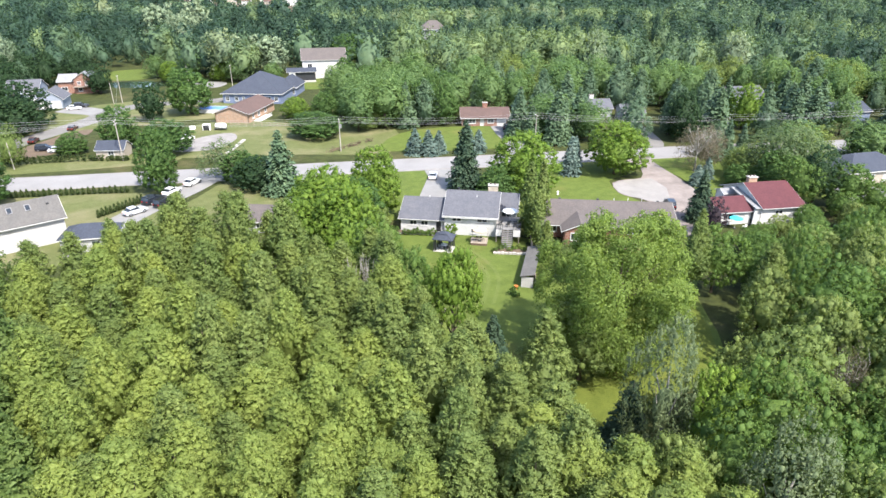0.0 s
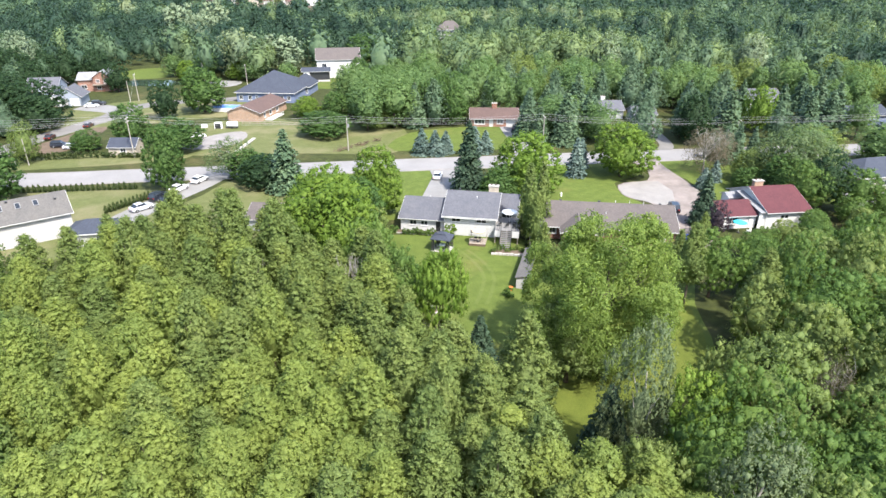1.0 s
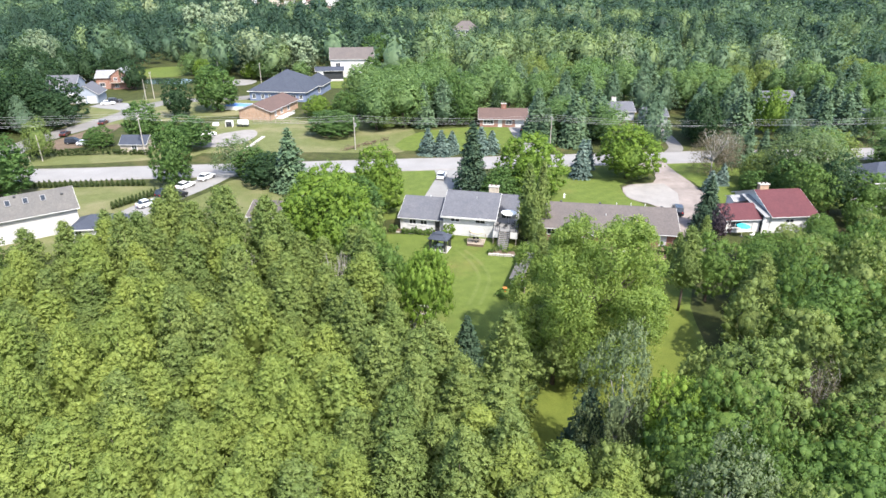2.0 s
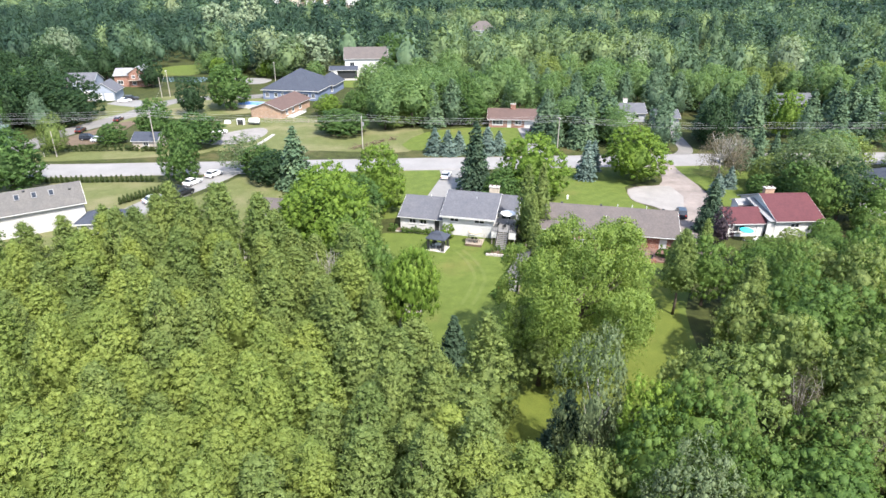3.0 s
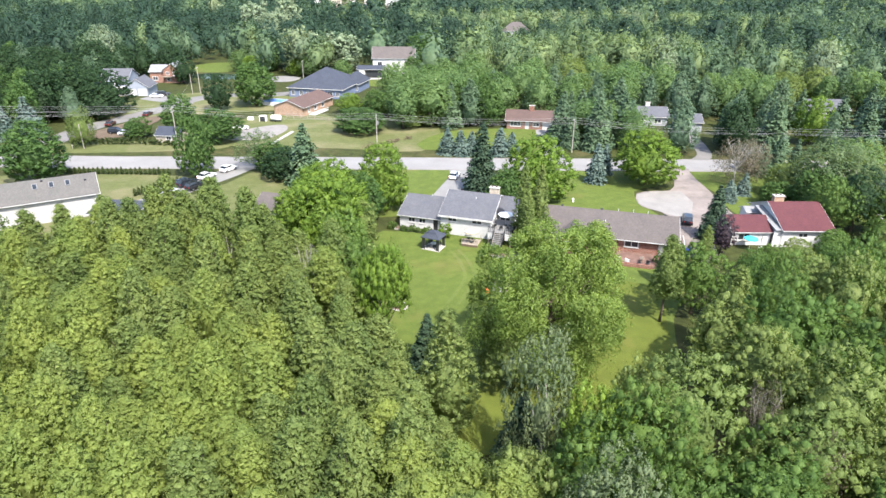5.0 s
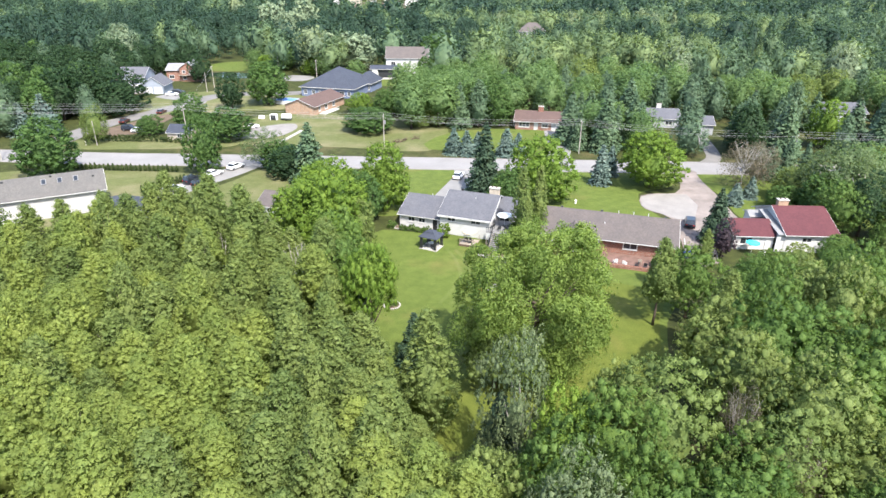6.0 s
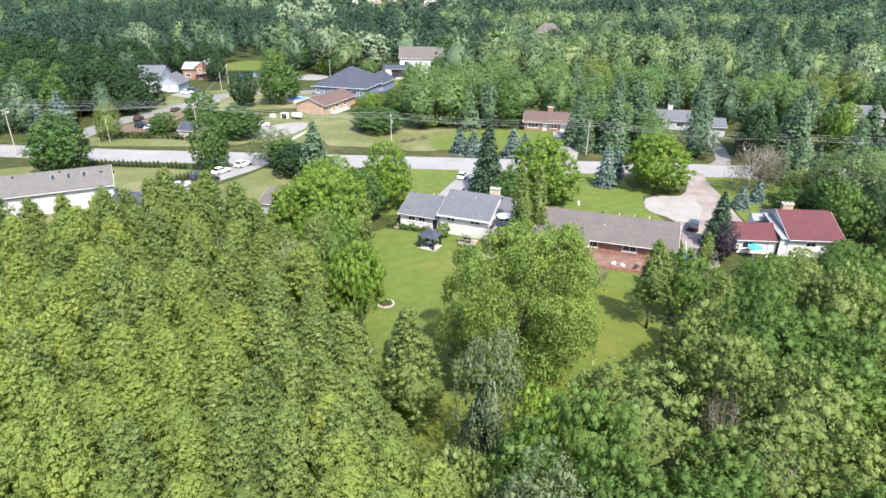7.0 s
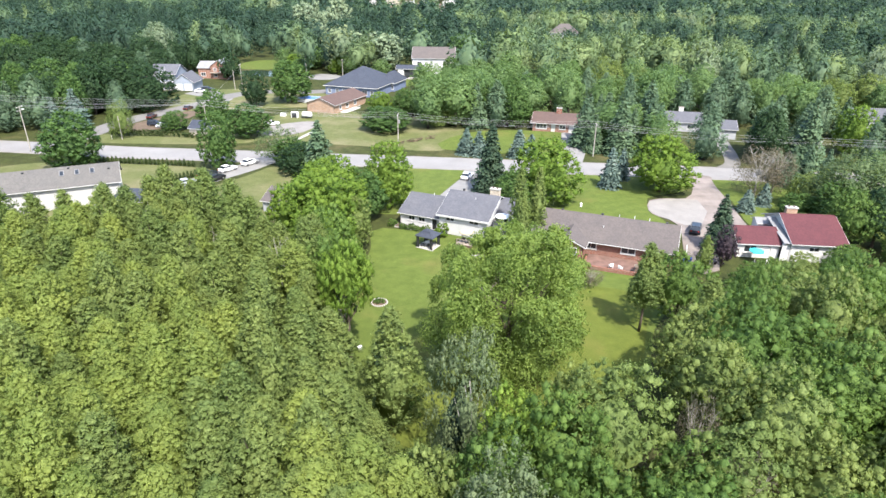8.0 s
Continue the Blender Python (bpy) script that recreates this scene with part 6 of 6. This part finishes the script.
def scatter(poly, gap, seed, holes=(), tries=9000):
    """Spots at least gap apart within a polygon and outside the holes."""
    rr = random.Random(seed)
    xs, ys = [p[0] for p in poly], [p[1] for p in poly]
    cell, out = {}, []
    for _ in range(tries):
        x, y = rr.uniform(min(xs), max(xs)), rr.uniform(min(ys), max(ys))
        if not inside(x, y, poly) or any(inside(x, y, h) for h in holes):
            continue
        i, j = int(x // gap), int(y // gap)
        if any((x - a) ** 2 + (y - b) ** 2 < gap * gap for di in (-1, 0, 1) for dj in (-1, 0, 1) for a, b in cell.get((i + di, j + dj), ())):
            continue
        cell.setdefault((i, j), []).append((x, y))
        out.append((x, y))
    return out


# the cedar wood
WOOD = [(-100, 8), (-100, 56), (-60, 63.5), (-44, 64.5), (-40, 71), (-33, 75.5), (-25, 76), (-19, 72), (-13, 68), (-9, 71), (-6.5, 69), (-5.2, 65), (-3.8, 60), (-1.6, 56), (2.0, 51.2), (6.0, 46.5), (8.2, 41.5), (10.5, 35), (15.5, 28), (19, 20), (22, 8)]
GAPS = [[(-12.0, 67), (-7.5, 67), (-5.0, 56), (-8.5, 56)], [(-25, 66), (-21, 69), (-18, 66), (-21, 63)], [(-7.5, 57), (-4, 60), (-3, 55), (-6, 53)]]
spots = scatter(WOOD, 3.4, 3, GAPS, 20000)
rr = random.Random(5)
near = [(x, y) for x, y in spots if y > 20 and -0.72 * y - 6 < x < 24]
near.sort(key=lambda p: (p[0] + 4) ** 2 * 0.6 + (p[1] - 24) ** 2)
near = near[:290]
chosen = set(near)
rest = [(x, y, rr.uniform(12.5, 15.6), rr.uniform(2.3, 3.1)) for x, y in spots if (x, y) not in chosen and y > 18]
for x, y in near:
    edge = x > -6 + (62 - y) * 0.25
    tree("cedar_olive" if edge or rr.random() < 0.10 + max(0.0, y - 38) / 36 else "cedar_near", x, y, rr.uniform(11.8, 16.0) + (1.8 if y > 63 and -38 < x < -18 else 0.0), rr.uniform(2.3, 3.2))
under = scatter([(-70, -45), (75, -45), (75, 13), (-70, 17)], 5.2, 31, tries=4000)
woods("cedar_wood", "dense wood of yellow-green cedars", [(x, y, rr.uniform(12, 15.5), rr.uniform(3.0, 3.8)) for x, y in under], L_CEDARFAR, [lambda: unit(crown_cloud(15.0, 2.3, 0.3, 40, 7, 0.6, "cedar", pr=(0.16, 0.3), heart=0, inner=2.0, skin=0.8, fine=False), 15.0, 2.3)] * 2)
woods("cedar_wood", "dense wood of yellow-green cedars", rest, L_CEDARFAR, [lambda: unit(crown_cloud(15.0, 2.3, 0.42, 140, 14, 0.28, "cedar", amp=0.15, pr=(0.11, 0.22), heart=0, inner=2.5, point=1.75, fine=False), 15.0, 2.3)] * 4)

# bare stems in the gaps
def snag(x, y, h, tilt):
    ob = thing("dead_cedar", "bare grey dead cedar stem with thin twigs in the wood", "tree", pose(x, y, 0, tilt, 0, 40 * tilt), "dead cedars")
    part_mesh("trunk", trunk_mesh(h, 0.13, h, 14, 1.1, M_PALEBARK, twigs=2), None, ob)


for x, y, h, tilt in ((-9.0, 62.6, 11.5, 3), (-10.4, 64.6, 10.5, -4), (-7.8, 60.6, 9.5, 2), (-0.8, 60.4, 8.5, 2), (-21.5, 66.0, 10.0, 3)):
    snag(x, y, h, tilt)

# single trees round the lawns
tree("big_near", 19.3, 60.2, 19.4, 7.6)
tree("olive_near", 15.4, 57.4, 11.0, 4.2, "darker green leafy tree beside the large spreading one")
tree("shrub", 10.6, 50.8, 2.2, 1.4, "dark green bush beside the lone cedar")
tree("cedar_low", 9.6, 49.2, 14.0, 3.0, "dull green cedar tree alone on the lawn")
tree("spruce_dark", 5.7, 59.6, 7.4, 2.2, "small dark green spruce on the lawn")
tree("silver_near", 19.0, 42.5, 17.0, 2.7)
tree("silver_near", 23.6, 31.4, 15.6, 3.4)
tree("spruce_dark", 17.2, 45.6, 8.8, 2.5)
for x, y, h in ((9.6, 33.2, 13.4), (13.2, 33.0, 13.2), (16.6, 32.0, 13.0), (11.6, 29.6, 13.6), (15.0, 28.6, 13.2), (18.6, 28.4, 13.0), (7.2, 36.6, 13.0)):
    tree("cedar_near", x, y, h, 2.9)
for x, y, h in ((8.2, 43.2, 8.6), (10.6, 42.0, 7.6), (6.0, 45.4, 9.0), (4.4, 48.0, 8.4), (11.6, 38.8, 7.0)):
    tree("cedar_olive", x, y, h, 1.9, "thin brownish green cedar at the wood edge")
tree("olive_near", 17.8, 35.4, 11.5, 2.8)
tree("lime_near", 22.8, 41.0, 13.4, 3.0)
tree("olive_near", 30.4, 44.6, 14.2, 4.4)
tree("olive_near", 27.0, 46.5, 12.5, 3.0)
tree("cedar_olive", 34.0, 75.0, 12.6, 2.3, "tall narrow cedar with a bare lower trunk beside the lawn")
tree("cedar_yard", 36.4, 86.0, 7.2, 1.7)
tree("green_near", 38.5, 78.0, 10.5, 3.4)
tree("spruce_dark", 46.9, 105.4, 10.2, 2.7)
tree("plum", 46.8, 98.8, 7.0, 2.2)
tree("cedar_yard", 43.8, 96.5, 6.0, 1.4)
tree("green_near", -3.6, 63.6, 13.6, 3.2)
tree("olive_near", -3.6, 58.6, 11.5, 2.3)
tree("green_high", 1.1, 58.4, 15.8, 3.0, "green leafy tree with a bare lower trunk at the lawn edge")
tree("olive_near", -5.6, 73.5, 9.0, 2.8)
tree("green_near", -8.4, 74.5, 12.4, 3.8)
tree("lime_mid", -14.8, 83.0, 15.4, 5.6, "tall broad green maple at the edge of the wood")
tree("lime_mid", -20.0, 84.0, 12.4, 4.2)
tree("olive_near", -10.8, 88.0, 9.0, 3.0)
tree("olive_near", 18.6, 81.5, 6.5, 2.4)

# the leafy wood beyond the yard
def brow(x, y):
    """The wood grows lower towards the gardens."""
    return 9.4 + 0.35 * (x - 48.7) - 0.48 * (y - 80)


LEAFY = [(19, 14), (21, 26), (21.5, 37), (27, 42), (33, 47), (37, 56), (38, 66), (43, 73), (50, 77), (60, 81), (72, 90), (90, 98), (96, 80), (60, 30), (40, 14)]
for x, y in scatter(LEAFY, 5.0, 11, tries=5000):
    if (x - 23.6) ** 2 + (y - 31.4) ** 2 < 14 or (x - 30.4) ** 2 + (y - 44.6) ** 2 < 9 or (x - 37.2) ** 2 + (y - 45.6) ** 2 < 9:
        continue
    k = rr.random()
    key = "green_near" if k < 0.58 else "dark_near" if k < 0.59 else "olive_near" if k < 0.90 else "cedar_olive" if k < 0.96 else "lime_near"
    h = min(rr.uniform(10.5, 14.5), brow(x, y))
    w = 2.4 if key == "cedar_olive" else rr.uniform(3.1, 4.5)
    if h > 3:
        tree(key, x, y, h, min(w, h * 0.42))
for x, y in scatter([(44, 76), (52, 80), (62, 86), (72, 96), (84, 104), (80, 110), (68, 105), (58, 101), (50, 98), (46, 92)], 4.6, 12, tries=800):
    h = min(rr.uniform(5.0, 7.5), brow(x, y))
    if h > 2:
        tree("green_near" if rr.random() < 0.6 else "olive_near", x, y, h, min(rr.uniform(2.4, 3.2), h * 0.5))

tree("bare", 37.2, 46.4, 10.2, 1.8, "bare greyish purple tree among the leafy ones")
tree("bare", 40.5, 42.0, 9.0, 2.0, "bare greyish purple tree among the leafy ones")

# along the houses and the road
tree("lime_mid", -18.0, 92.5, 13.2, 7.3, "broad dense green maple tree beside the white house")
tree("lime_mid", -21.0, 99.5, 12.0, 6.0)
tree("maple_mid", -14.6, 101.5, 9.5, 4.4)
tree("lime_mid", -12.2, 109.0, 13.6, 4.8, "light green maple with pale trunks on the front lawn")
tree("spruce", -33.2, 121.5, 13.6, 4.4)
tree("dark_mid", -38.5, 124.0, 7.0, 4.7)
tree("maple_mid", -43.0, 128.0, 7.0, 4.6)
tree("birch_mid", -48.0, 130.0, 8.8, 4.6)
tree("maple_mid", -58.6, 122.0, 13.4, 3.8)
tree("maple_mid", -68.5, 150.5, 8.6, 6.2)
tree("maple_mid", -90.6, 112.2, 13.0, 6.8, "broad round dark green maple tree beside the road")
tree("spruce_dark", 4.6, 123.4, 15.4, 3.8, "tall dark spruce beside the driveway")
for x, y, h in ((-7.0, 150.4, 6.2), (-3.6, 149.8, 6.0), (-1.0, 151.6, 5.4), (6.2, 151.5, 6.6), (9.0, 152.6, 5.4)):
    tree("spruce_blue", x, y, h * 1.12, h * 0.42)
tree("lime_mid", 16.4, 119.5, 13.6, 6.6, "broad light green maple tree on the front lawn")
tree("maple_mid", 10.5, 115.5, 8.0, 4.2)
tree("lime_mid", 38.8, 134.0, 12.4, 6.6, "broad lime-green maple tree beside the gravel drive")
tree("spruce_blue", 28.6, 133.5, 9.4, 2.4)
tree("spruce_blue", 31.0, 140.5, 7.4, 2.0)
tree("cedar_yard", 14.6, 97.2, 14.0, 2.1)
tree("cedar_yard", 15.6, 94.2, 10.0, 1.7)
tree("cedar_yard", 17.2, 100.6, 13.4, 2.0)
tree("cedar_yard", 16.2, 88.6, 7.0, 1.7)
tree("spruce", 90.0, 197.0, 12.0, 3.2)
tree("pine_mid", 63.4, 171.0, 12.0, 3.6)
tree("pine_mid", 50.4, 162.5, 14.0, 4.4, "tall soft pine tree beside the side street")
tree("bare", 57.6, 136.0, 9.6, 4.4)
tree("bare", 61.5, 139.0, 8.4, 3.6)
tree("spruce_blue", 54.6, 126.4, 4.8, 1.9)
tree("spruce_blue", 58.5, 131.0, 5.0, 1.6)
tree("birch_mid", 70.5, 126.0, 13.2, 6.0)
tree("birch_mid", 75.5, 124.0, 11.6, 5.2)
tree("birch_mid", 79.0, 132.0, 11.0, 5.2)
for x, y, h in ((66.0, 145.5, 9.4), (69.4, 147.4, 9.8), (73.6, 148.5, 8.6), (64.0, 149.0, 7.6)):
    tree("spruce", x, y, h, h * 0.24)
tree("olive_mid", 66.5, 131.0, 7.6, 4.4)
tree("birch_mid", 72.0, 136.0, 9.0, 5.5)
tree("ash_mid", 82.5, 141.0, 9.6, 5.7)
tree("olive_mid", 88.0, 146.0, 9.0, 5.2)
tree("ash_mid", 100.0, 141.0, 10.0, 6.0)
tree("dark_mid", 108.0, 135.0, 11.0, 6.5)
tree("dark_mid", 104.0, 147.0, 9.0, 5.2)
tree("pine_mid", 118.0, 142.0, 11.0, 6.5)
tree("green_near", 68.0, 112.5, 10.0, 3.6)
tree("dark_near", 72.5, 114.0, 11.0, 4.2)
tree("green_near", 78.0, 112.0, 9.0, 4.0)
tree("maple_mid", 68.5, 121.0, 9.0, 4.7)
tree("maple_mid", 63.0, 125.0, 5.0, 3.4)
# across the road
tree("maple_mid", -34.6, 168.0, 6.8, 7.3, "wide dense green tree on the open lot")
tree("lime_mid", -45.5, 192.0, 6.4, 4.0)
tree("maple_mid", -36.0, 190.0, 8.4, 4.6)
tree("maple_mid", -27.0, 194.0, 9.0, 6.5)
tree("olive_mid", -22.0, 178.0, 5.0, 5.2)
tree("dark_mid", -88.5, 187.5, 11.4, 4.2, "dense dark oval tree on the dry lawn")
tree("maple_mid", -80.4, 197.5, 14.0, 7.2, "broad round green maple behind the dry lawn")
tree("maple_mid", -83.4, 156.0, 11.0, 5.0)
tree("olive_mid", -100.8, 139.2, 9.6, 3.2)
tree("dark_mid", -123.0, 178.0, 13.4, 7.8)
tree("dark_mid", -118.5, 170.5, 10.5, 7.0)
tree("dark_mid", -131.0, 170.0, 13.0, 7.8)
tree("spruce_blue", -122.0, 146.0, 11.5, 3.8)
tree("spruce_blue", -126.0, 142.0, 9.5, 3.4)
tree("maple_mid", -93.0, 150.6, 5.6, 3.9)
for key, x, y, h, r in (("dark_mid", -127.0, 232.0, 10.5, 4.2), ("dark_mid", -147.0, 256.0, 13.0, 5.0), ("lime_mid", -112.0, 259.0, 8.5, 4.4), ("ash_mid", -104.5, 252.0, 8.0, 3.8), ("ash_mid", -121.0, 268.0, 9.5, 4.4),
                       ("lime_mid", -92.0, 262.0, 8.0, 4.0), ("ash_mid", -84.0, 258.0, 9.0, 4.2), ("maple_mid", -108.0, 270.0, 11.0, 5.0), ("dark_mid", -98.0, 276.0, 12.0, 5.2), ("ash_mid", -68.0, 252.0, 8.0, 4.0), ("dark_mid", -156.0, 248.0, 13.0, 5.4), ("maple_mid", -118.0, 286.0, 14.0, 6.0), ("dark_mid", -152.0, 222.0, 12.0, 5.0)):
    tree(key, x, y, h, r)
tree("willow_mid", -76.0, 276.0, 15.5, 9.0)
tree("willow_mid", -90.0, 282.0, 14.5, 8.0)
tree("silver_mid", -104.0, 284.0, 13.0, 6.0)
tree("silver_mid", -176.0, 252.0, 20.0, 6.5)
tree("silver_mid", 56.6, 240.0, 19.5, 5.0)
tree("silver_mid", 113.0, 246.0, 20.5, 6.0)
tree("willow_mid", -158.0, 366.0, 23.0, 9.0)
tree("willow_mid", -143.0, 378.0, 24.0, 9.0)
tree("silver_mid", -134.0, 332.0, 21.0, 7.0)
tree("maple_mid", -43.0, 300.0, 15.0, 9.0)
tree("maple_mid", -40.0, 262.0, 9.5, 5.0)
MIXED = [
    ([(-28, 196), (-6, 186), (4, 192), (22, 194), (24, 184), (30, 176), (42, 182), (42, 206), (54, 210), (54, 196), (66, 196), (66, 182), (62, 160), (98, 166), (150, 172), (175, 178), (190, 235), (120, 236), (60, 240), (0, 240), (-30, 238), (-40, 215)], 7.0, 21),
    ([(20, 160), (40, 162), (40, 176), (30, 172), (22, 178)], 5.0, 22),
    ([(-240, 118), (-136, 126), (-128, 140), (-118, 150), (-120, 168), (-136, 190), (-150, 208), (-150, 240), (-240, 240)], 8.0, 23),
    ([(-26, 172), (-10, 176), (2, 184), (-6, 192), (-26, 190)], 5.5, 24),
    ([(-140, 56), (-104, 60), (-102, 90), (-118, 112), (-150, 112)], 7.5, 25),
]
HOLES = [[(36, 176), (54, 176), (62, 184), (62, 204), (40, 204)], [(82, 180), (106, 184), (116, 226), (92, 226)], [(114, 170), (134, 172), (134, 198), (114, 198)]]
for poly, gap, seed in MIXED:
    for x, y in scatter(poly, gap, seed, HOLES, 2500):
        k = rr.random()
        if x > 15:
            mix = (("spruce", 0.46), ("pine_mid", 0.66), ("ash_mid", 0.86), ("dark_mid", 0.94), ("lime_mid", 1.0)) if y < 198 else (("spruce", 0.18), ("pine_mid", 0.40), ("ash_mid", 0.88), ("olive_mid", 1.0))
        elif x < -60:
            mix = (("spruce", 0.08), ("pine_mid", 0.24), ("dark_mid", 0.78), ("maple_mid", 1.0))
        else:
            mix = (("spruce", 0.08), ("pine_mid", 0.24), ("ash_mid", 0.66), ("maple_mid", 0.92), ("lime_mid", 1.0))
        key = next(n for n, share in mix if k <= share)
        h = rr.uniform(10, 15.5)
        tree(key, x, y, h, h * rr.uniform(0.25, 0.32) if key in ("spruce", "pine_mid") else h * rr.uniform(0.32, 0.42))


# ---------------------------------------------------------------- far woods
def far_woods(name, label, y0, y1, gap, seed, clouds, size, holes, share, slim=(0.28, 0.42), half=0.95):
    """Fills a belt of distance with crowns; share gives the mix of greens at a place."""
    poly = [(-half * 1.42 * y0 - 40, y0), (half * y0 + 70, y0), (half * y1 + 70, y1), (-half * 1.42 * y1 - 40, y1)]
    pts = scatter(poly, gap, seed, holes, int(9 * (y1 - y0) * half * (y0 + y1) / gap ** 2))
    fr = random.Random(seed)
    groups = {}
    for x, y in pts:
        pick = noise.noise(Vector((x * 0.010 + seed, y * 0.010, 0))) * 0.9 + 0.5 + fr.uniform(-0.25, 0.25)
        tone = share(x, y)
        # past 900 m every crown takes the green with most haze painted in
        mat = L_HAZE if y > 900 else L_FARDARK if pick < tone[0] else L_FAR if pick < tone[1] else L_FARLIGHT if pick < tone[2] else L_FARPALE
        h = fr.uniform(*size) * (1.0 + 0.25 * noise.noise(Vector((x * 0.02, y * 0.02, 5))))
        groups.setdefault(mat.name, (mat, []))[1].append((x, y, h, h * fr.uniform(*slim)))
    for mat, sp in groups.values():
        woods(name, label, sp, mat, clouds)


def belt(x, y):
    if x < -95:
        return 0.86, 1.05, 1.2
    if x < -20:
        return 0.40, 0.72, 1.0
    if y > 330 or x > 0.42 * y - 40:
        return 0.30, 0.74, 1.08
    return 0.12, 0.36, 1.02


CLEAR = [[(-152, 262), (-124, 254), (-120, 286), (-148, 298)], [(-152, 240), (-102, 240), (-102, 264), (-150, 264)], [(-80, 238), (-30, 236), (-28, 284), (-72, 284)], [(-95, 236), (-45, 236), (-45, 256), (-95, 256)],
         [(-13, 362), (7, 362), (5, 412), (-17, 412)], [(-290, 620), (-130, 620), (-180, 900), (-370, 900)]]
ROUND = lambda: unit(crown_cloud(15, 5.0, 0.05, 54, 9, 0.68, amp=0.20, pr=(0.12, 0.24), heart=0, skin=0.5, inner=3.0, dome=0.6, fine=False), 15, 5.0)
TALL = lambda: unit(crown_cloud(15, 5.0, 0.12, 54, 9, 0.68, amp=0.26, pr=(0.12, 0.24), heart=0, skin=0.5, inner=3.0, dome=0.6, fine=False, wide=0.6, slim=0.5), 15, 5.0)
SPIRE = lambda: unit(crown_cloud(15, 5.0, 0.04, 54, 10, 0.6, "cone", 0.2, (0.10, 0.2), heart=0, skin=0.5, inner=3.0, dome=0.5, fine=False, slim=0.45, point=1.1), 15, 5.0)
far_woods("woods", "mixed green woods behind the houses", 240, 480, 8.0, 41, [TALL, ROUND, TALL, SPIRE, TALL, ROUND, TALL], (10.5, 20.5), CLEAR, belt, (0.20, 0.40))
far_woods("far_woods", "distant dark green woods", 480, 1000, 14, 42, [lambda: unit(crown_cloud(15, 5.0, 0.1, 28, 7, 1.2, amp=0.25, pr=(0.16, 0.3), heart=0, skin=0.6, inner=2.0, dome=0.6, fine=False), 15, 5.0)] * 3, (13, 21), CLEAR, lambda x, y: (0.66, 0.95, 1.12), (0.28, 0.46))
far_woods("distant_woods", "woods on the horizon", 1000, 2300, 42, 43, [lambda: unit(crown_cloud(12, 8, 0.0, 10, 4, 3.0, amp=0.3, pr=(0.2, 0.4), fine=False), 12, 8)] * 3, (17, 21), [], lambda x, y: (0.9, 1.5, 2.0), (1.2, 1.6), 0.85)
